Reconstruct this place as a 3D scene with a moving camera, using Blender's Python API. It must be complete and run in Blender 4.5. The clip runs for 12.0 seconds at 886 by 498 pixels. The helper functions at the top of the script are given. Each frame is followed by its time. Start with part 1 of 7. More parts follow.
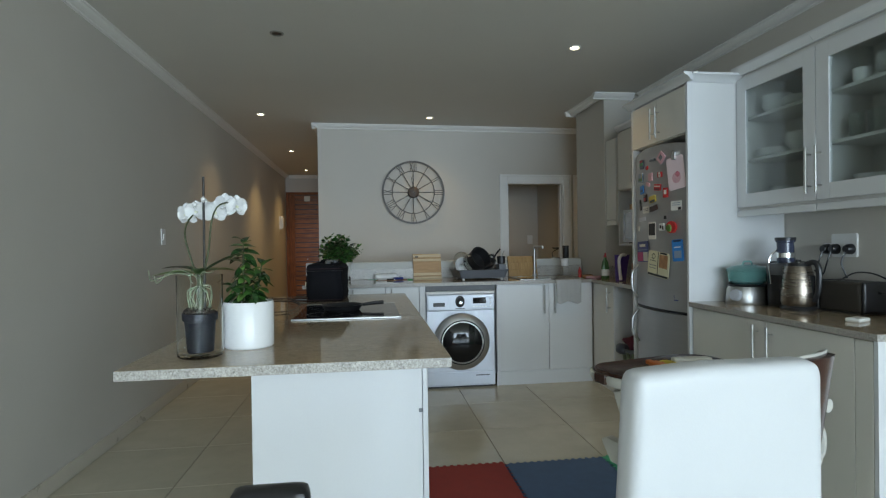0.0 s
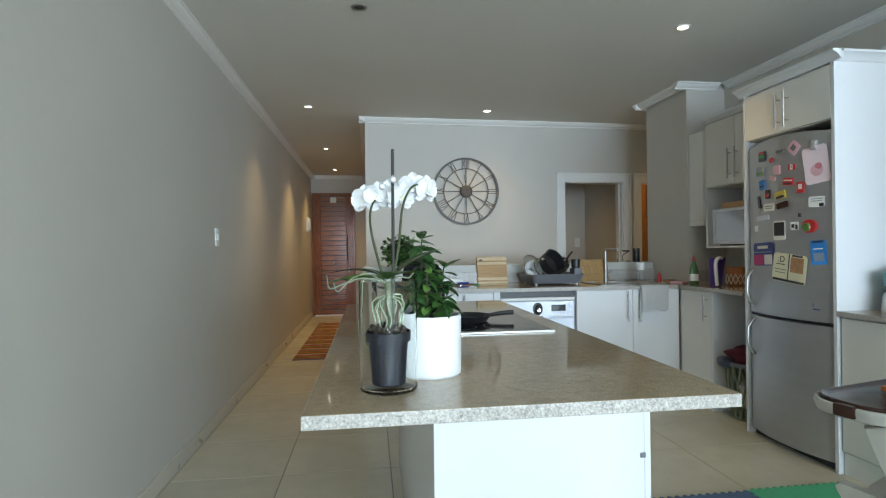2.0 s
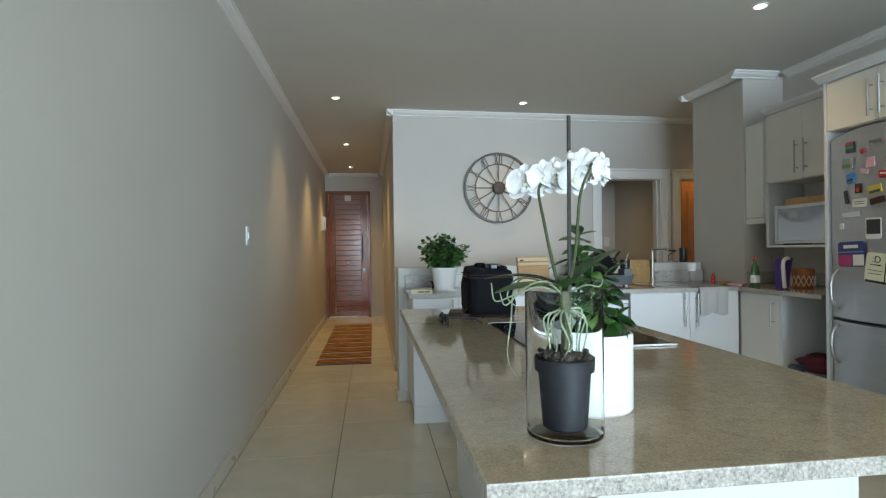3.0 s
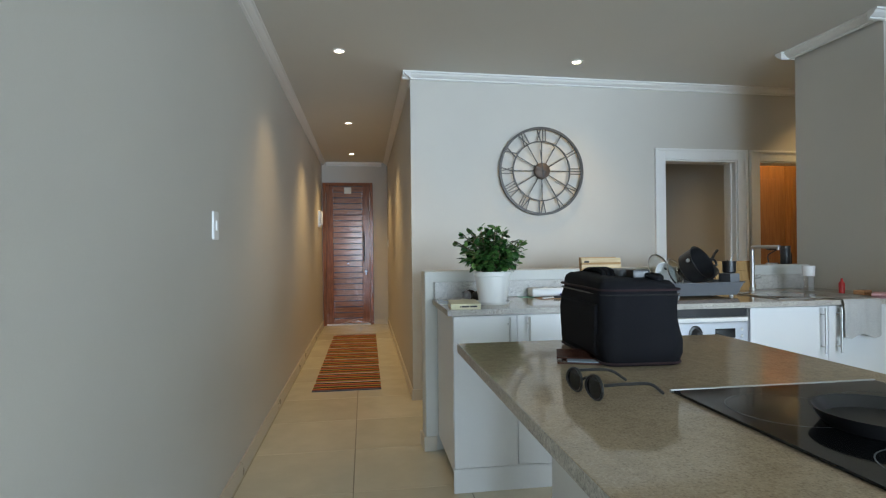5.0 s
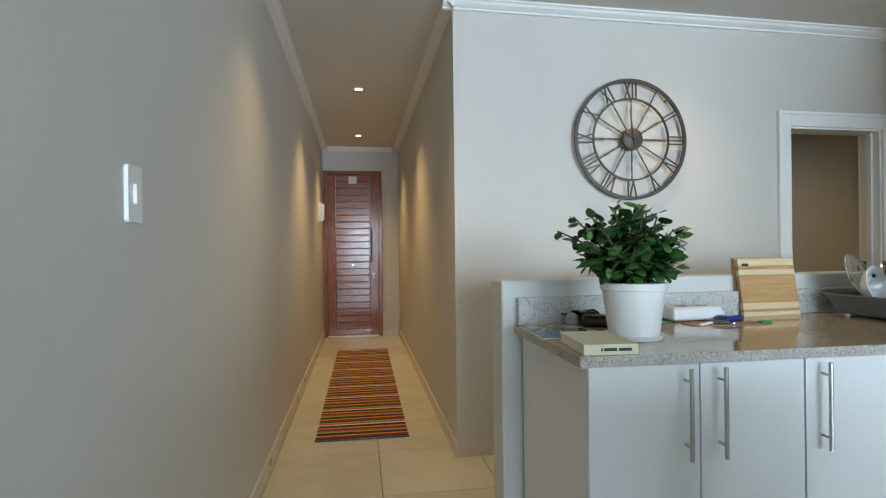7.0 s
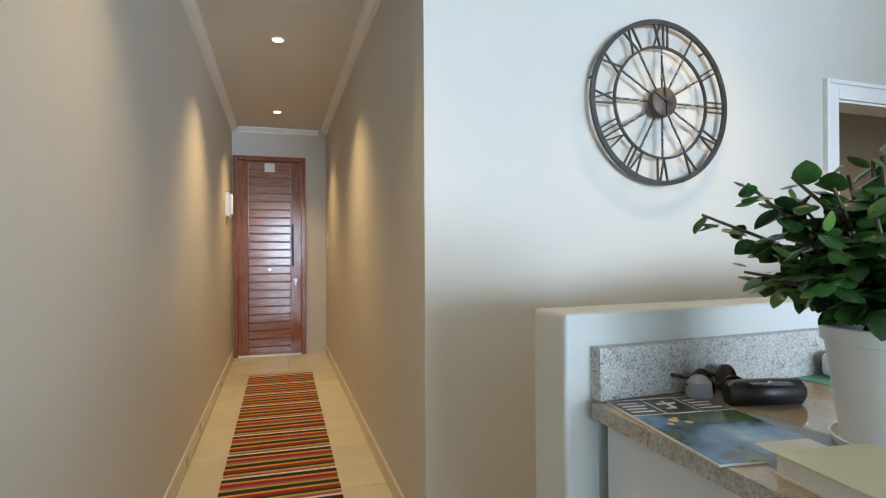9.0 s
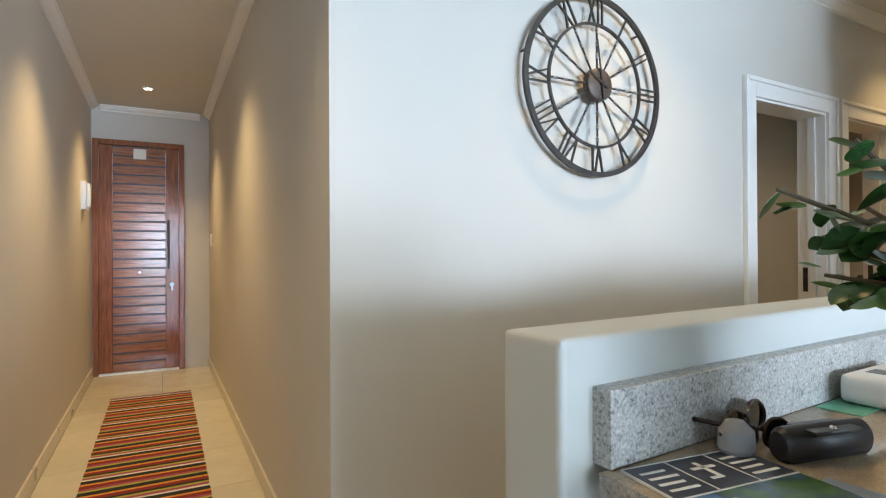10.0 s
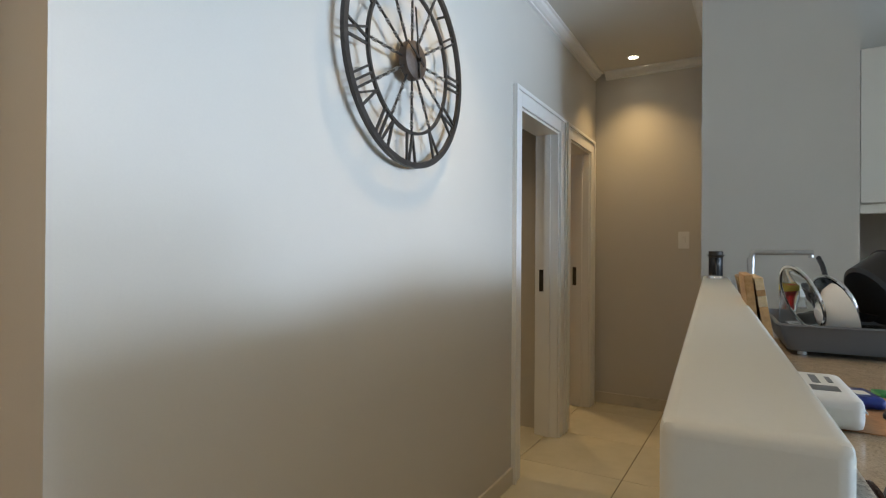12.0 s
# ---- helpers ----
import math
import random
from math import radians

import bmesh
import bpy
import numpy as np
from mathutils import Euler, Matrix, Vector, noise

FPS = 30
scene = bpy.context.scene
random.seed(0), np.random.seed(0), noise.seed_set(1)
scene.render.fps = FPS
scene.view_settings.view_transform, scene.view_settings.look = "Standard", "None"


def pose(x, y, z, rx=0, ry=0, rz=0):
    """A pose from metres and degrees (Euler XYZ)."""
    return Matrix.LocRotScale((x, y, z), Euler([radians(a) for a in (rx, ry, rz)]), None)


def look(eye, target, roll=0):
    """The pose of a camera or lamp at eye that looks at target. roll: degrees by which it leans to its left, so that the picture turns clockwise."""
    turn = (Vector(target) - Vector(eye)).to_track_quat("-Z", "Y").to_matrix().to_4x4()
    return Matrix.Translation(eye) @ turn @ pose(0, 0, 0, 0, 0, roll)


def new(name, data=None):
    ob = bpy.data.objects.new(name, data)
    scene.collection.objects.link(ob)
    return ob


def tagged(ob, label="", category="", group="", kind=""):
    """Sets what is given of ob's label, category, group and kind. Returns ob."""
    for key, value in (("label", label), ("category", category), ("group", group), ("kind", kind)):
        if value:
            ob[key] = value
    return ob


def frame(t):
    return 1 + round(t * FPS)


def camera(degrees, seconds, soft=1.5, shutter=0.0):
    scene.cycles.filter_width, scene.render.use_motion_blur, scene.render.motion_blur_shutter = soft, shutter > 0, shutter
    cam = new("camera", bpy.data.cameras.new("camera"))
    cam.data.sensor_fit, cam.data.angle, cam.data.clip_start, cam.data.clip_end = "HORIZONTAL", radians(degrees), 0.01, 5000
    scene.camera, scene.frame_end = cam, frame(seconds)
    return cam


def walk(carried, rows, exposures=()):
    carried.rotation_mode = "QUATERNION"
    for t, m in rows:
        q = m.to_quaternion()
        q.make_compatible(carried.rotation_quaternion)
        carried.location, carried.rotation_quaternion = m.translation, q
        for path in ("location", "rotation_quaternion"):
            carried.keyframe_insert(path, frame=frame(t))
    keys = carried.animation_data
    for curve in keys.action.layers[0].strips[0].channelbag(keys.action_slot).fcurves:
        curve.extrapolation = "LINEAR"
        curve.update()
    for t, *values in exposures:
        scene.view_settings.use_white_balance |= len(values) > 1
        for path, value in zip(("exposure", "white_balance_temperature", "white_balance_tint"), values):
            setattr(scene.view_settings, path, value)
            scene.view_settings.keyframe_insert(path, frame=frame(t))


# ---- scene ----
cam = camera(78.9, 12.0, soft=1.2)
PATH = [
    (0, (1.001, -0.054, 1.215), (1.267, 1.928, 1.201), -0.8),
    (0.5, (0.905, 0.051, 1.22), (1.167, 2.034, 1.208), -0.8),
    (1, (0.762, 0.132, 1.218), (1.027, 2.114, 1.219), -0.7),
    (1.5, (0.606, 0.246, 1.209), (0.874, 2.227, 1.209), -0.7),
    (2, (0.466, 0.421, 1.204), (0.734, 2.403, 1.206), -0.7),
    (2.5, (0.32, 0.597, 1.208), (0.59, 2.579, 1.207), -0.8),
    (3, (0.189, 0.75, 1.207), (0.456, 2.732, 1.208), -0.7),
    (3.5, (0.117, 0.964, 1.191), (0.39, 2.945, 1.195), -0.6),
    (5.5, (0.022, 2.202, 1.196), (0.314, 4.181, 1.197), -0.7),
    (6, (-0.027, 2.504, 1.2), (0.267, 4.483, 1.203), -0.8),
    (6.5, (-0.064, 2.814, 1.184), (0.232, 4.792, 1.189), -0.7),
    (7, (-0.11, 3.127, 1.18), (0.194, 5.104, 1.183), -0.6),
    (9, (-0.108, 4.161, 1.182), (0.475, 6.074, 1.191), -0.3),
    (9.5, (-0.069, 4.364, 1.173), (0.672, 6.221, 1.185), -0.5),
    (10, (-0.035, 4.535, 1.174), (0.897, 6.305, 1.184), -0.3),
    (10.5, (-0.054, 4.693, 1.177), (1.12, 6.313, 1.177), 0.4),
    (11, (-0.049, 4.858, 1.171), (1.368, 6.269, 1.172), 0.8),
    (11.5, (-0.014, 5.003, 1.166), (1.572, 6.222, 1.174), 0.6),
    (12, (-0.016, 5.109, 1.182), (1.706, 6.127, 1.192), 0.4),
]
walk(cam, [(t, look(eye, target, roll)) for t, eye, target, roll in PATH],
     [(0, -0.18, 6900, 5), (0.7, 0.02, 6900, 5), (1.5, 0.35, 6800, 5), (2.5, 0.6, 6750, 5), (3.5, 0.55, 6700, 6), (5.5, 0.86, 6500, 6), (7, 0.97, 6500, 6), (9, 1.4, 6250, 7), (9.5, 1.52, 6250, 7), (10, 1.5, 6250, 8), (10.5, 1.36, 6250, 9), (11, 1.14, 6250, 9), (12, 1.19, 6250, 9)])

# ---- world, daylight, exposure ----
SUN_EL, SUN_ROT = radians(50), radians(200)
world = bpy.data.worlds.new("sky")
scene.world = world
world.use_nodes = True
wn = world.node_tree.nodes
wl = world.node_tree.links
sky = wn.new("ShaderNodeTexSky")
sky.sky_type = "NISHITA"
sky.sun_disc = False
sky.sun_elevation, sky.sun_rotation = SUN_EL, SUN_ROT
wl.new(sky.outputs["Color"], wn["Background"].inputs["Color"])
wn["Background"].inputs["Strength"].default_value = 0.1


def area_lamp(name, m, w, h, power, color):
    d = bpy.data.lights.new(name, "AREA")
    d.shape, d.size, d.size_y, d.energy, d.color = "RECTANGLE", w, h, power, color
    ob = new(name, d)
    ob.matrix_world = m
    return ob


def spot_lamp(name, at, power, size=104, blend=1.0, color=(1.0, 0.67, 0.30), radius=0.03):
    d = bpy.data.lights.new(name, "SPOT")
    d.energy, d.color, d.spot_size, d.spot_blend, d.shadow_soft_size = power, color, radians(size), blend, radius
    ob = new(name, d)
    ob.matrix_world = pose(*at)
    return ob


# daylight in the opening of the wide glass front behind the walk
area_lamp("window_daylight", pose(2.65, -6.42, 1.42, 90, 0, 0), 6.2, 2.05, 640, (0.615, 0.775, 1.0))

DOWNLIGHTS = [(-0.11, 5.73), (1.65, 5.75), (-0.11, 7.90), (-0.12, 9.83), (4.02, 5.91), (2.45, 3.60), (2.6, 6.95), (4.3, 6.75)]
for i, (lx, ly) in enumerate(DOWNLIGHTS):
    spot_lamp("downlight_bulb", (lx, ly, 2.585), (20, 17, 42, 38, 12, 14, 16, 22)[i])


# ---- materials ----
def material(name):
    m = bpy.data.materials.new(name)
    m.use_nodes = True
    return m, m.node_tree.nodes, m.node_tree.links, m.node_tree.nodes["Principled BSDF"]


def coords(n, l, scale=(1, 1, 1), kind="Object"):
    tc = n.new("ShaderNodeTexCoord")
    mp = n.new("ShaderNodeMapping")
    mp.inputs["Scale"].default_value = scale
    l.new(tc.outputs[kind], mp.inputs["Vector"])
    return mp.outputs["Vector"]


def noise_tex(n, l, vec, scale, detail=3.0, rough=0.55):
    t = n.new("ShaderNodeTexNoise")
    t.inputs["Scale"].default_value = scale
    t.inputs["Detail"].default_value = detail
    t.inputs["Roughness"].default_value = rough
    l.new(vec, t.inputs["Vector"])
    return t.outputs["Fac"]


def ramp(n, l, fac, stops, constant=False):
    r = n.new("ShaderNodeValToRGB")
    e = r.color_ramp.elements
    while len(e) < len(stops):
        e.new(0.5)
    for el, (p, c) in zip(e, stops):
        el.position, el.color = p, (*c, 1)
    if constant:
        r.color_ramp.interpolation = "CONSTANT"
    l.new(fac, r.inputs["Fac"])
    return r.outputs["Color"]


def bump(n, l, b, height, strength, distance):
    k = n.new("ShaderNodeBump")
    k.inputs["Strength"].default_value = strength
    k.inputs["Distance"].default_value = distance
    l.new(height, k.inputs["Height"])
    l.new(k.outputs["Normal"], b.inputs["Normal"])


def shade(c, f):
    return tuple(min(1.0, v * f) for v in c)


def plain(name, color, rough=0.5, metal=0.0, var=0.06, scale=4.0, fine=120.0, relief=0.1, depth=0.001, vary_rough=0.08, coat=0.0, stretch=(1, 1, 1)):
    """A surface of one colour, with broad mottling, fine grain and a little relief."""
    m, n, l, b = material(name)
    v = coords(n, l, stretch)
    broad = noise_tex(n, l, v, scale, 4)
    grain = noise_tex(n, l, v, fine, 2)
    mix = n.new("ShaderNodeMath")
    mix.operation = "MULTIPLY_ADD"
    mix.inputs[1].default_value = 0.35
    l.new(grain, mix.inputs[0])
    l.new(broad, mix.inputs[2])
    l.new(ramp(n, l, mix.outputs[0], [(0.35, shade(color, 1 - var)), (0.95, shade(color, 1 + var))]), b.inputs["Base Color"])
    rr = n.new("ShaderNodeMapRange")
    rr.inputs["To Min"].default_value = max(0.02, rough - vary_rough)
    rr.inputs["To Max"].default_value = min(1.0, rough + vary_rough)
    l.new(broad, rr.inputs["Value"])
    l.new(rr.outputs["Result"], b.inputs["Roughness"])
    b.inputs["Metallic"].default_value = metal
    if coat:
        b.inputs["Coat Weight"].default_value = coat
        b.inputs["Coat Roughness"].default_value = 0.08
    if relief:
        bump(n, l, b, grain, relief, depth)
    return m


def granite(name, dark, mid, light, rough=0.12, fine=165.0, contrast=0.72, mottle=0.12):
    m, n, l, b = material(name)
    v = coords(n, l)
    specks = noise_tex(n, l, v, fine, 2, 0.7)
    grains = noise_tex(n, l, v, fine * 0.42, 3, 0.7)
    blotch = noise_tex(n, l, v, 38, 4, 0.7)
    cloud = noise_tex(n, l, v, 7, 3, 0.6)
    base = ramp(n, l, blotch, [(0.3, shade(mid, 1 - mottle * 1.6)), (0.5, mid), (0.7, shade(mid, 1 + mottle * 1.3))])
    sp = ramp(n, l, specks, [(0.38, dark), (0.45, mid), (0.55, mid), (0.62, light)])
    gr = ramp(n, l, grains, [(0.38, shade(dark, 1.5)), (0.45, mid), (0.56, mid), (0.63, shade(light, 0.85))])
    mx = n.new("ShaderNodeMix")
    mx.data_type = "RGBA"
    mx.inputs["Factor"].default_value = contrast
    l.new(base, mx.inputs["A"])
    l.new(sp, mx.inputs["B"])
    m2 = n.new("ShaderNodeMix")
    m2.data_type = "RGBA"
    m2.inputs["Factor"].default_value = contrast * 0.5
    l.new(mx.outputs["Result"], m2.inputs["A"])
    l.new(gr, m2.inputs["B"])
    m3 = n.new("ShaderNodeMix")
    m3.data_type, m3.blend_type = "RGBA", "MULTIPLY"
    m3.inputs["Factor"].default_value = 1.0
    l.new(m2.outputs["Result"], m3.inputs["A"])
    l.new(ramp(n, l, cloud, [(0.3, (0.90, 0.89, 0.88)), (0.7, (1.0, 1.0, 1.0))]), m3.inputs["B"])
    l.new(m3.outputs["Result"], b.inputs["Base Color"])
    b.inputs["Roughness"].default_value = rough
    bump(n, l, b, specks, 0.04 if rough > 0.1 else 0.008, 0.0006)
    return m


def wood(name, dark, light, rough=0.35, axis=0, scale=6.0, coat=0.0, gloss=0.5):
    m, n, l, b = material(name)
    s = [14.0, 14.0, 14.0]
    s[axis] = 1.0
    v = coords(n, l, s)
    rnd = n.new("ShaderNodeObjectInfo")
    off = n.new("ShaderNodeVectorMath")
    off.operation = "ADD"
    l.new(v, off.inputs[0])
    l.new(rnd.outputs["Random"], off.inputs[1])
    g = noise_tex(n, l, off.outputs["Vector"], scale, 5, 0.6)
    f = noise_tex(n, l, off.outputs["Vector"], scale * 9, 2, 0.6)
    mix = n.new("ShaderNodeMath")
    mix.operation = "MULTIPLY_ADD"
    mix.inputs[1].default_value = 0.3
    l.new(f, mix.inputs[0])
    l.new(g, mix.inputs[2])
    l.new(ramp(n, l, mix.outputs[0], [(0.42, dark), (0.85, light)]), b.inputs["Base Color"])
    b.inputs["Roughness"].default_value = rough
    b.inputs["Specular IOR Level"].default_value = gloss
    if coat:
        b.inputs["Coat Weight"].default_value = coat
        b.inputs["Coat Roughness"].default_value = 0.14
    bump(n, l, b, f, 0.12, 0.0008)
    return m


def glass(name, color=(1, 1, 1), rough=0.0, ior=1.45):
    m, n, l, b = material(name)
    b.inputs["Base Color"].default_value = (*color, 1)
    b.inputs["Roughness"].default_value = rough
    b.inputs["IOR"].default_value = ior
    b.inputs["Transmission Weight"].default_value = 1.0
    return m


def glow(name, color, strength):
    m, n, l, b = material(name)
    b.inputs["Base Color"].default_value = (*color, 1)
    b.inputs["Emission Color"].default_value = (*color, 1)
    b.inputs["Emission Strength"].default_value = strength
    return m


def tile_stone(name, color):
    """Polished cream floor tile, each one a little different."""
    m, n, l, b = material(name)
    info = n.new("ShaderNodeObjectInfo")
    v = coords(n, l)
    off = n.new("ShaderNodeVectorMath")
    off.operation = "MULTIPLY_ADD"
    off.inputs[1].default_value = (9, 9, 9)
    l.new(info.outputs["Random"], off.inputs[0])
    l.new(v, off.inputs[2])
    cloud = noise_tex(n, l, off.outputs["Vector"], 5, 5, 0.6)
    fine = noise_tex(n, l, off.outputs["Vector"], 90, 2)
    c = ramp(n, l, cloud, [(0.3, shade(color, 0.93)), (0.7, shade(color, 1.05))])
    hsv = n.new("ShaderNodeHueSaturation")
    mr = n.new("ShaderNodeMapRange")
    mr.inputs["To Min"].default_value, mr.inputs["To Max"].default_value = 0.95, 1.05
    l.new(info.outputs["Random"], mr.inputs["Value"])
    l.new(mr.outputs["Result"], hsv.inputs["Value"])
    l.new(c, hsv.inputs["Color"])
    l.new(hsv.outputs["Color"], b.inputs["Base Color"])
    rr = n.new("ShaderNodeMapRange")
    rr.inputs["To Min"].default_value, rr.inputs["To Max"].default_value = 0.12, 0.26
    l.new(cloud, rr.inputs["Value"])
    l.new(rr.outputs["Result"], b.inputs["Roughness"])
    bump(n, l, b, fine, 0.03, 0.0005)
    return m


def striped(name, bands):
    """Woven stripes across the local y axis, each of its own width, with thread relief."""
    m, n, l, b = material(name)
    total = sum(w for w, c in bands)
    tc = n.new("ShaderNodeTexCoord")
    sep = n.new("ShaderNodeSeparateXYZ")
    l.new(tc.outputs["Object"], sep.inputs[0])
    k = n.new("ShaderNodeMath")
    k.operation = "MULTIPLY"
    k.inputs[1].default_value = 1.0 / total
    l.new(sep.outputs["Y"], k.inputs[0])
    fr = n.new("ShaderNodeMath")
    fr.operation = "FRACT"
    l.new(k.outputs[0], fr.inputs[0])
    stops, at = [], 0.0
    for w, c in bands:
        stops.append((at / total, c))
        at += w
    c = ramp(n, l, fr.outputs[0], stops, True)
    v = coords(n, l, (60, 380, 60))
    thread = noise_tex(n, l, v, 3, 2)
    mx = n.new("ShaderNodeMix")
    mx.data_type, mx.blend_type = "RGBA", "MULTIPLY"
    mx.inputs["Factor"].default_value = 0.6
    l.new(c, mx.inputs["A"])
    l.new(ramp(n, l, thread, [(0.3, (0.55, 0.55, 0.55)), (0.7, (1, 1, 1))]), mx.inputs["B"])
    l.new(mx.outputs["Result"], b.inputs["Base Color"])
    b.inputs["Roughness"].default_value = 0.95
    bump(n, l, b, thread, 0.5, 0.002)
    return m


WALL = plain("wall_paint", (0.56, 0.53, 0.475), 0.62, var=0.035, scale=1.6, fine=170, relief=0.12, depth=0.0015)
CEIL = plain("ceiling_paint", (0.68, 0.66, 0.61), 0.75, var=0.03, scale=1.2, fine=150, relief=0.08)
WHITE_WALL = plain("half_wall_paint", (0.56, 0.56, 0.52), 0.55, var=0.03, scale=2, fine=160, relief=0.12)
TRIM = plain("white_gloss_trim", (0.80, 0.79, 0.76), 0.35, var=0.03, scale=3, fine=90, relief=0.05)
CABINET = plain("white_cabinet_paint", (0.69, 0.70, 0.705), 0.38, var=0.03, scale=2.5, fine=140, relief=0.03)
CREAM = plain("cream_cabinet_paint", (0.72, 0.70, 0.64), 0.4, var=0.03, scale=2.5, fine=140, relief=0.03)
CARCASS = plain("cabinet_inside", (0.66, 0.65, 0.62), 0.5, var=0.03)
SKIRT = plain("skirting_tile", (0.58, 0.53, 0.44), 0.3, var=0.05, scale=6)
TILE = tile_stone("floor_tile", (0.59, 0.545, 0.42))
GROUT = plain("grout", (0.22, 0.19, 0.15), 0.9, var=0.15, scale=10)
GRANITE = granite("polished_granite", (0.15, 0.11, 0.07), (0.44, 0.34, 0.228), (0.66, 0.56, 0.42), 0.06, 230.0, 0.36, 0.16)
# greyer and paler than the top: window light on slab sides, put into the colour
EDGE_LIT = granite("window_lit_granite_edge", (0.06, 0.055, 0.05), (0.40, 0.375, 0.335), (0.70, 0.68, 0.63), 0.35, 190.0, 0.6)
SPLASH = granite("backsplash_granite", (0.05, 0.047, 0.042), (0.50, 0.485, 0.45), (0.82, 0.81, 0.78), 0.3, 200.0, 0.9)
STEEL = plain("brushed_steel", (0.46, 0.455, 0.44), 0.42, metal=1.0, var=0.05, scale=3, fine=40, relief=0.05, stretch=(1, 1, 30))
CHROME = plain("chrome", (0.80, 0.80, 0.80), 0.08, metal=1.0, var=0.02, relief=0)
# kettle steel: brown reflections are put into its dark base colour
KETTLE_STEEL = plain("brown_reflection_steel", (0.24, 0.205, 0.17), 0.28, metal=1.0, var=0.08, scale=3, fine=40, relief=0.05, stretch=(1, 1, 30))
FRIDGE = plain("silver_fridge_skin", (0.42, 0.42, 0.42), 0.34, metal=0.75, var=0.05, scale=2, fine=60, relief=0.04, stretch=(1, 1, 12))
TOASTER_SKIN = plain("dark_bronze_enamel", (0.050, 0.044, 0.036), 0.4, metal=0.2, var=0.1, scale=5)
SILVER = plain("silver_plastic", (0.55, 0.58, 0.63), 0.35, metal=0.35, var=0.03)
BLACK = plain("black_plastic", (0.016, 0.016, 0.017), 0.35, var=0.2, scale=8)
BLACK_METAL = plain("dark_wrought_iron", (0.070, 0.064, 0.059), 0.45, metal=0.7, var=0.25, scale=20, relief=0.2)
IRON_LIGHT = plain("worn_iron_twist", (0.34, 0.33, 0.31), 0.35, metal=0.8, var=0.2, scale=25)
BLACK_GLASS = plain("black_glass", (0.008, 0.008, 0.009), 0.06, var=0.05, relief=0)
NYLON = plain("black_nylon", (0.007, 0.007, 0.009), 0.9, var=0.3, scale=9, fine=700, relief=0.5, depth=0.001)
NYLON.node_tree.nodes["Principled BSDF"].inputs["Specular IOR Level"].default_value = 0.2
NYLON_EDGE = plain("dark_red_piping", (0.020, 0.006, 0.008), 0.8, var=0.2)
DOOR_WOOD = wood("varnished_red_wood", (0.12, 0.038, 0.013), (0.37, 0.135, 0.044), 0.5, 0, 5, 0.8, 0.15)
DOOR_STILE = wood("varnished_red_stile", (0.12, 0.037, 0.013), (0.33, 0.112, 0.036), 0.5, 2, 5, 0.35, 0.15)
BAMBOO = wood("bamboo", (0.36, 0.19, 0.065), (0.52, 0.31, 0.13), 0.45, 0, 7)
BAMBOO_PALE = wood("pale_bamboo", (0.58, 0.42, 0.23), (0.70, 0.55, 0.34), 0.45, 0, 7)
OAK = wood("oak_board", (0.30, 0.17, 0.06), (0.45, 0.28, 0.11), 0.5, 2, 6)
WARDROBE = wood("orange_wood", (0.34, 0.13, 0.03), (0.50, 0.22, 0.06), 0.35, 2, 4)
GLASS = glass("clear_glass", (0.96, 0.985, 0.97))
VASE_GLASS = glass("vase_glass", (0.97, 0.99, 0.975), 0.0, 1.16)
CLOUDY = glass("cloudy_plastic", (0.86, 0.89, 0.93), 0.4, 1.2)
CLOUDY.node_tree.nodes["Principled BSDF"].inputs["Transmission Weight"].default_value = 0.72
LID_GLASS = glass("lid_glass", (0.9, 0.95, 0.93))
TEAL_GLASS = glass("teal_plastic", (0.42, 0.80, 0.78), 0.05)
TEAL_GLASS.node_tree.nodes["Principled BSDF"].inputs["Transmission Weight"].default_value = 0.8
FROST = glass("cabinet_glass", (0.80, 0.86, 0.82), 0.12)
WHITE_POT = plain("white_ceramic", (0.80, 0.80, 0.79), 0.22, var=0.02, relief=0)
WHITE_PLASTIC = plain("white_plastic", (0.76, 0.76, 0.74), 0.35, var=0.03)
SOIL = plain("bark_soil", (0.045, 0.030, 0.020), 0.95, var=0.5, scale=60, fine=200, relief=1.0, depth=0.01)
NURSERY = plain("nursery_pot_plastic", (0.010, 0.010, 0.014), 0.55, var=0.2)
NURSERY.node_tree.nodes["Principled BSDF"].inputs["Specular IOR Level"].default_value = 0.25
LEAF = plain("jade_leaf", (0.040, 0.11, 0.022), 0.30, var=0.45, scale=14, relief=0.05)
LEAF_PALE = plain("young_leaf", (0.095, 0.19, 0.040), 0.32, var=0.3, scale=14, relief=0.05)
LEAF_DARK = plain("dark_leaf", (0.026, 0.075, 0.020), 0.28, var=0.4, scale=14, relief=0.05)
ORCHID_LEAF = plain("orchid_leaf", (0.085, 0.17, 0.022), 0.3, var=0.35, scale=7, relief=0.05)
STEM = plain("plant_stem", (0.05, 0.06, 0.022), 0.6, var=0.3, scale=30)
BROWN_STEM = plain("brown_stem", (0.09, 0.065, 0.035), 0.7, var=0.3, scale=30)
STAKE = plain("dark_stake", (0.035, 0.030, 0.026), 0.6, var=0.2)
ROOT = plain("pale_root", (0.20, 0.235, 0.15), 0.7, var=0.25, scale=40)
PETAL = plain("white_petal", (0.70, 0.70, 0.69), 0.5, var=0.03, scale=30, relief=0.05)
PETAL_CORE = plain("yellow_core", (0.70, 0.71, 0.52), 0.5, var=0.2, scale=30)
LEATHER = plain("white_leatherette", (0.62, 0.63, 0.64), 0.42, var=0.03, scale=4, fine=260, relief=0.2)
HC_WHITE = plain("high_chair_plastic", (0.56, 0.55, 0.50), 0.35, var=0.03)
HC_BROWN = plain("brown_vinyl", (0.050, 0.018, 0.011), 0.2, var=0.2, scale=12)
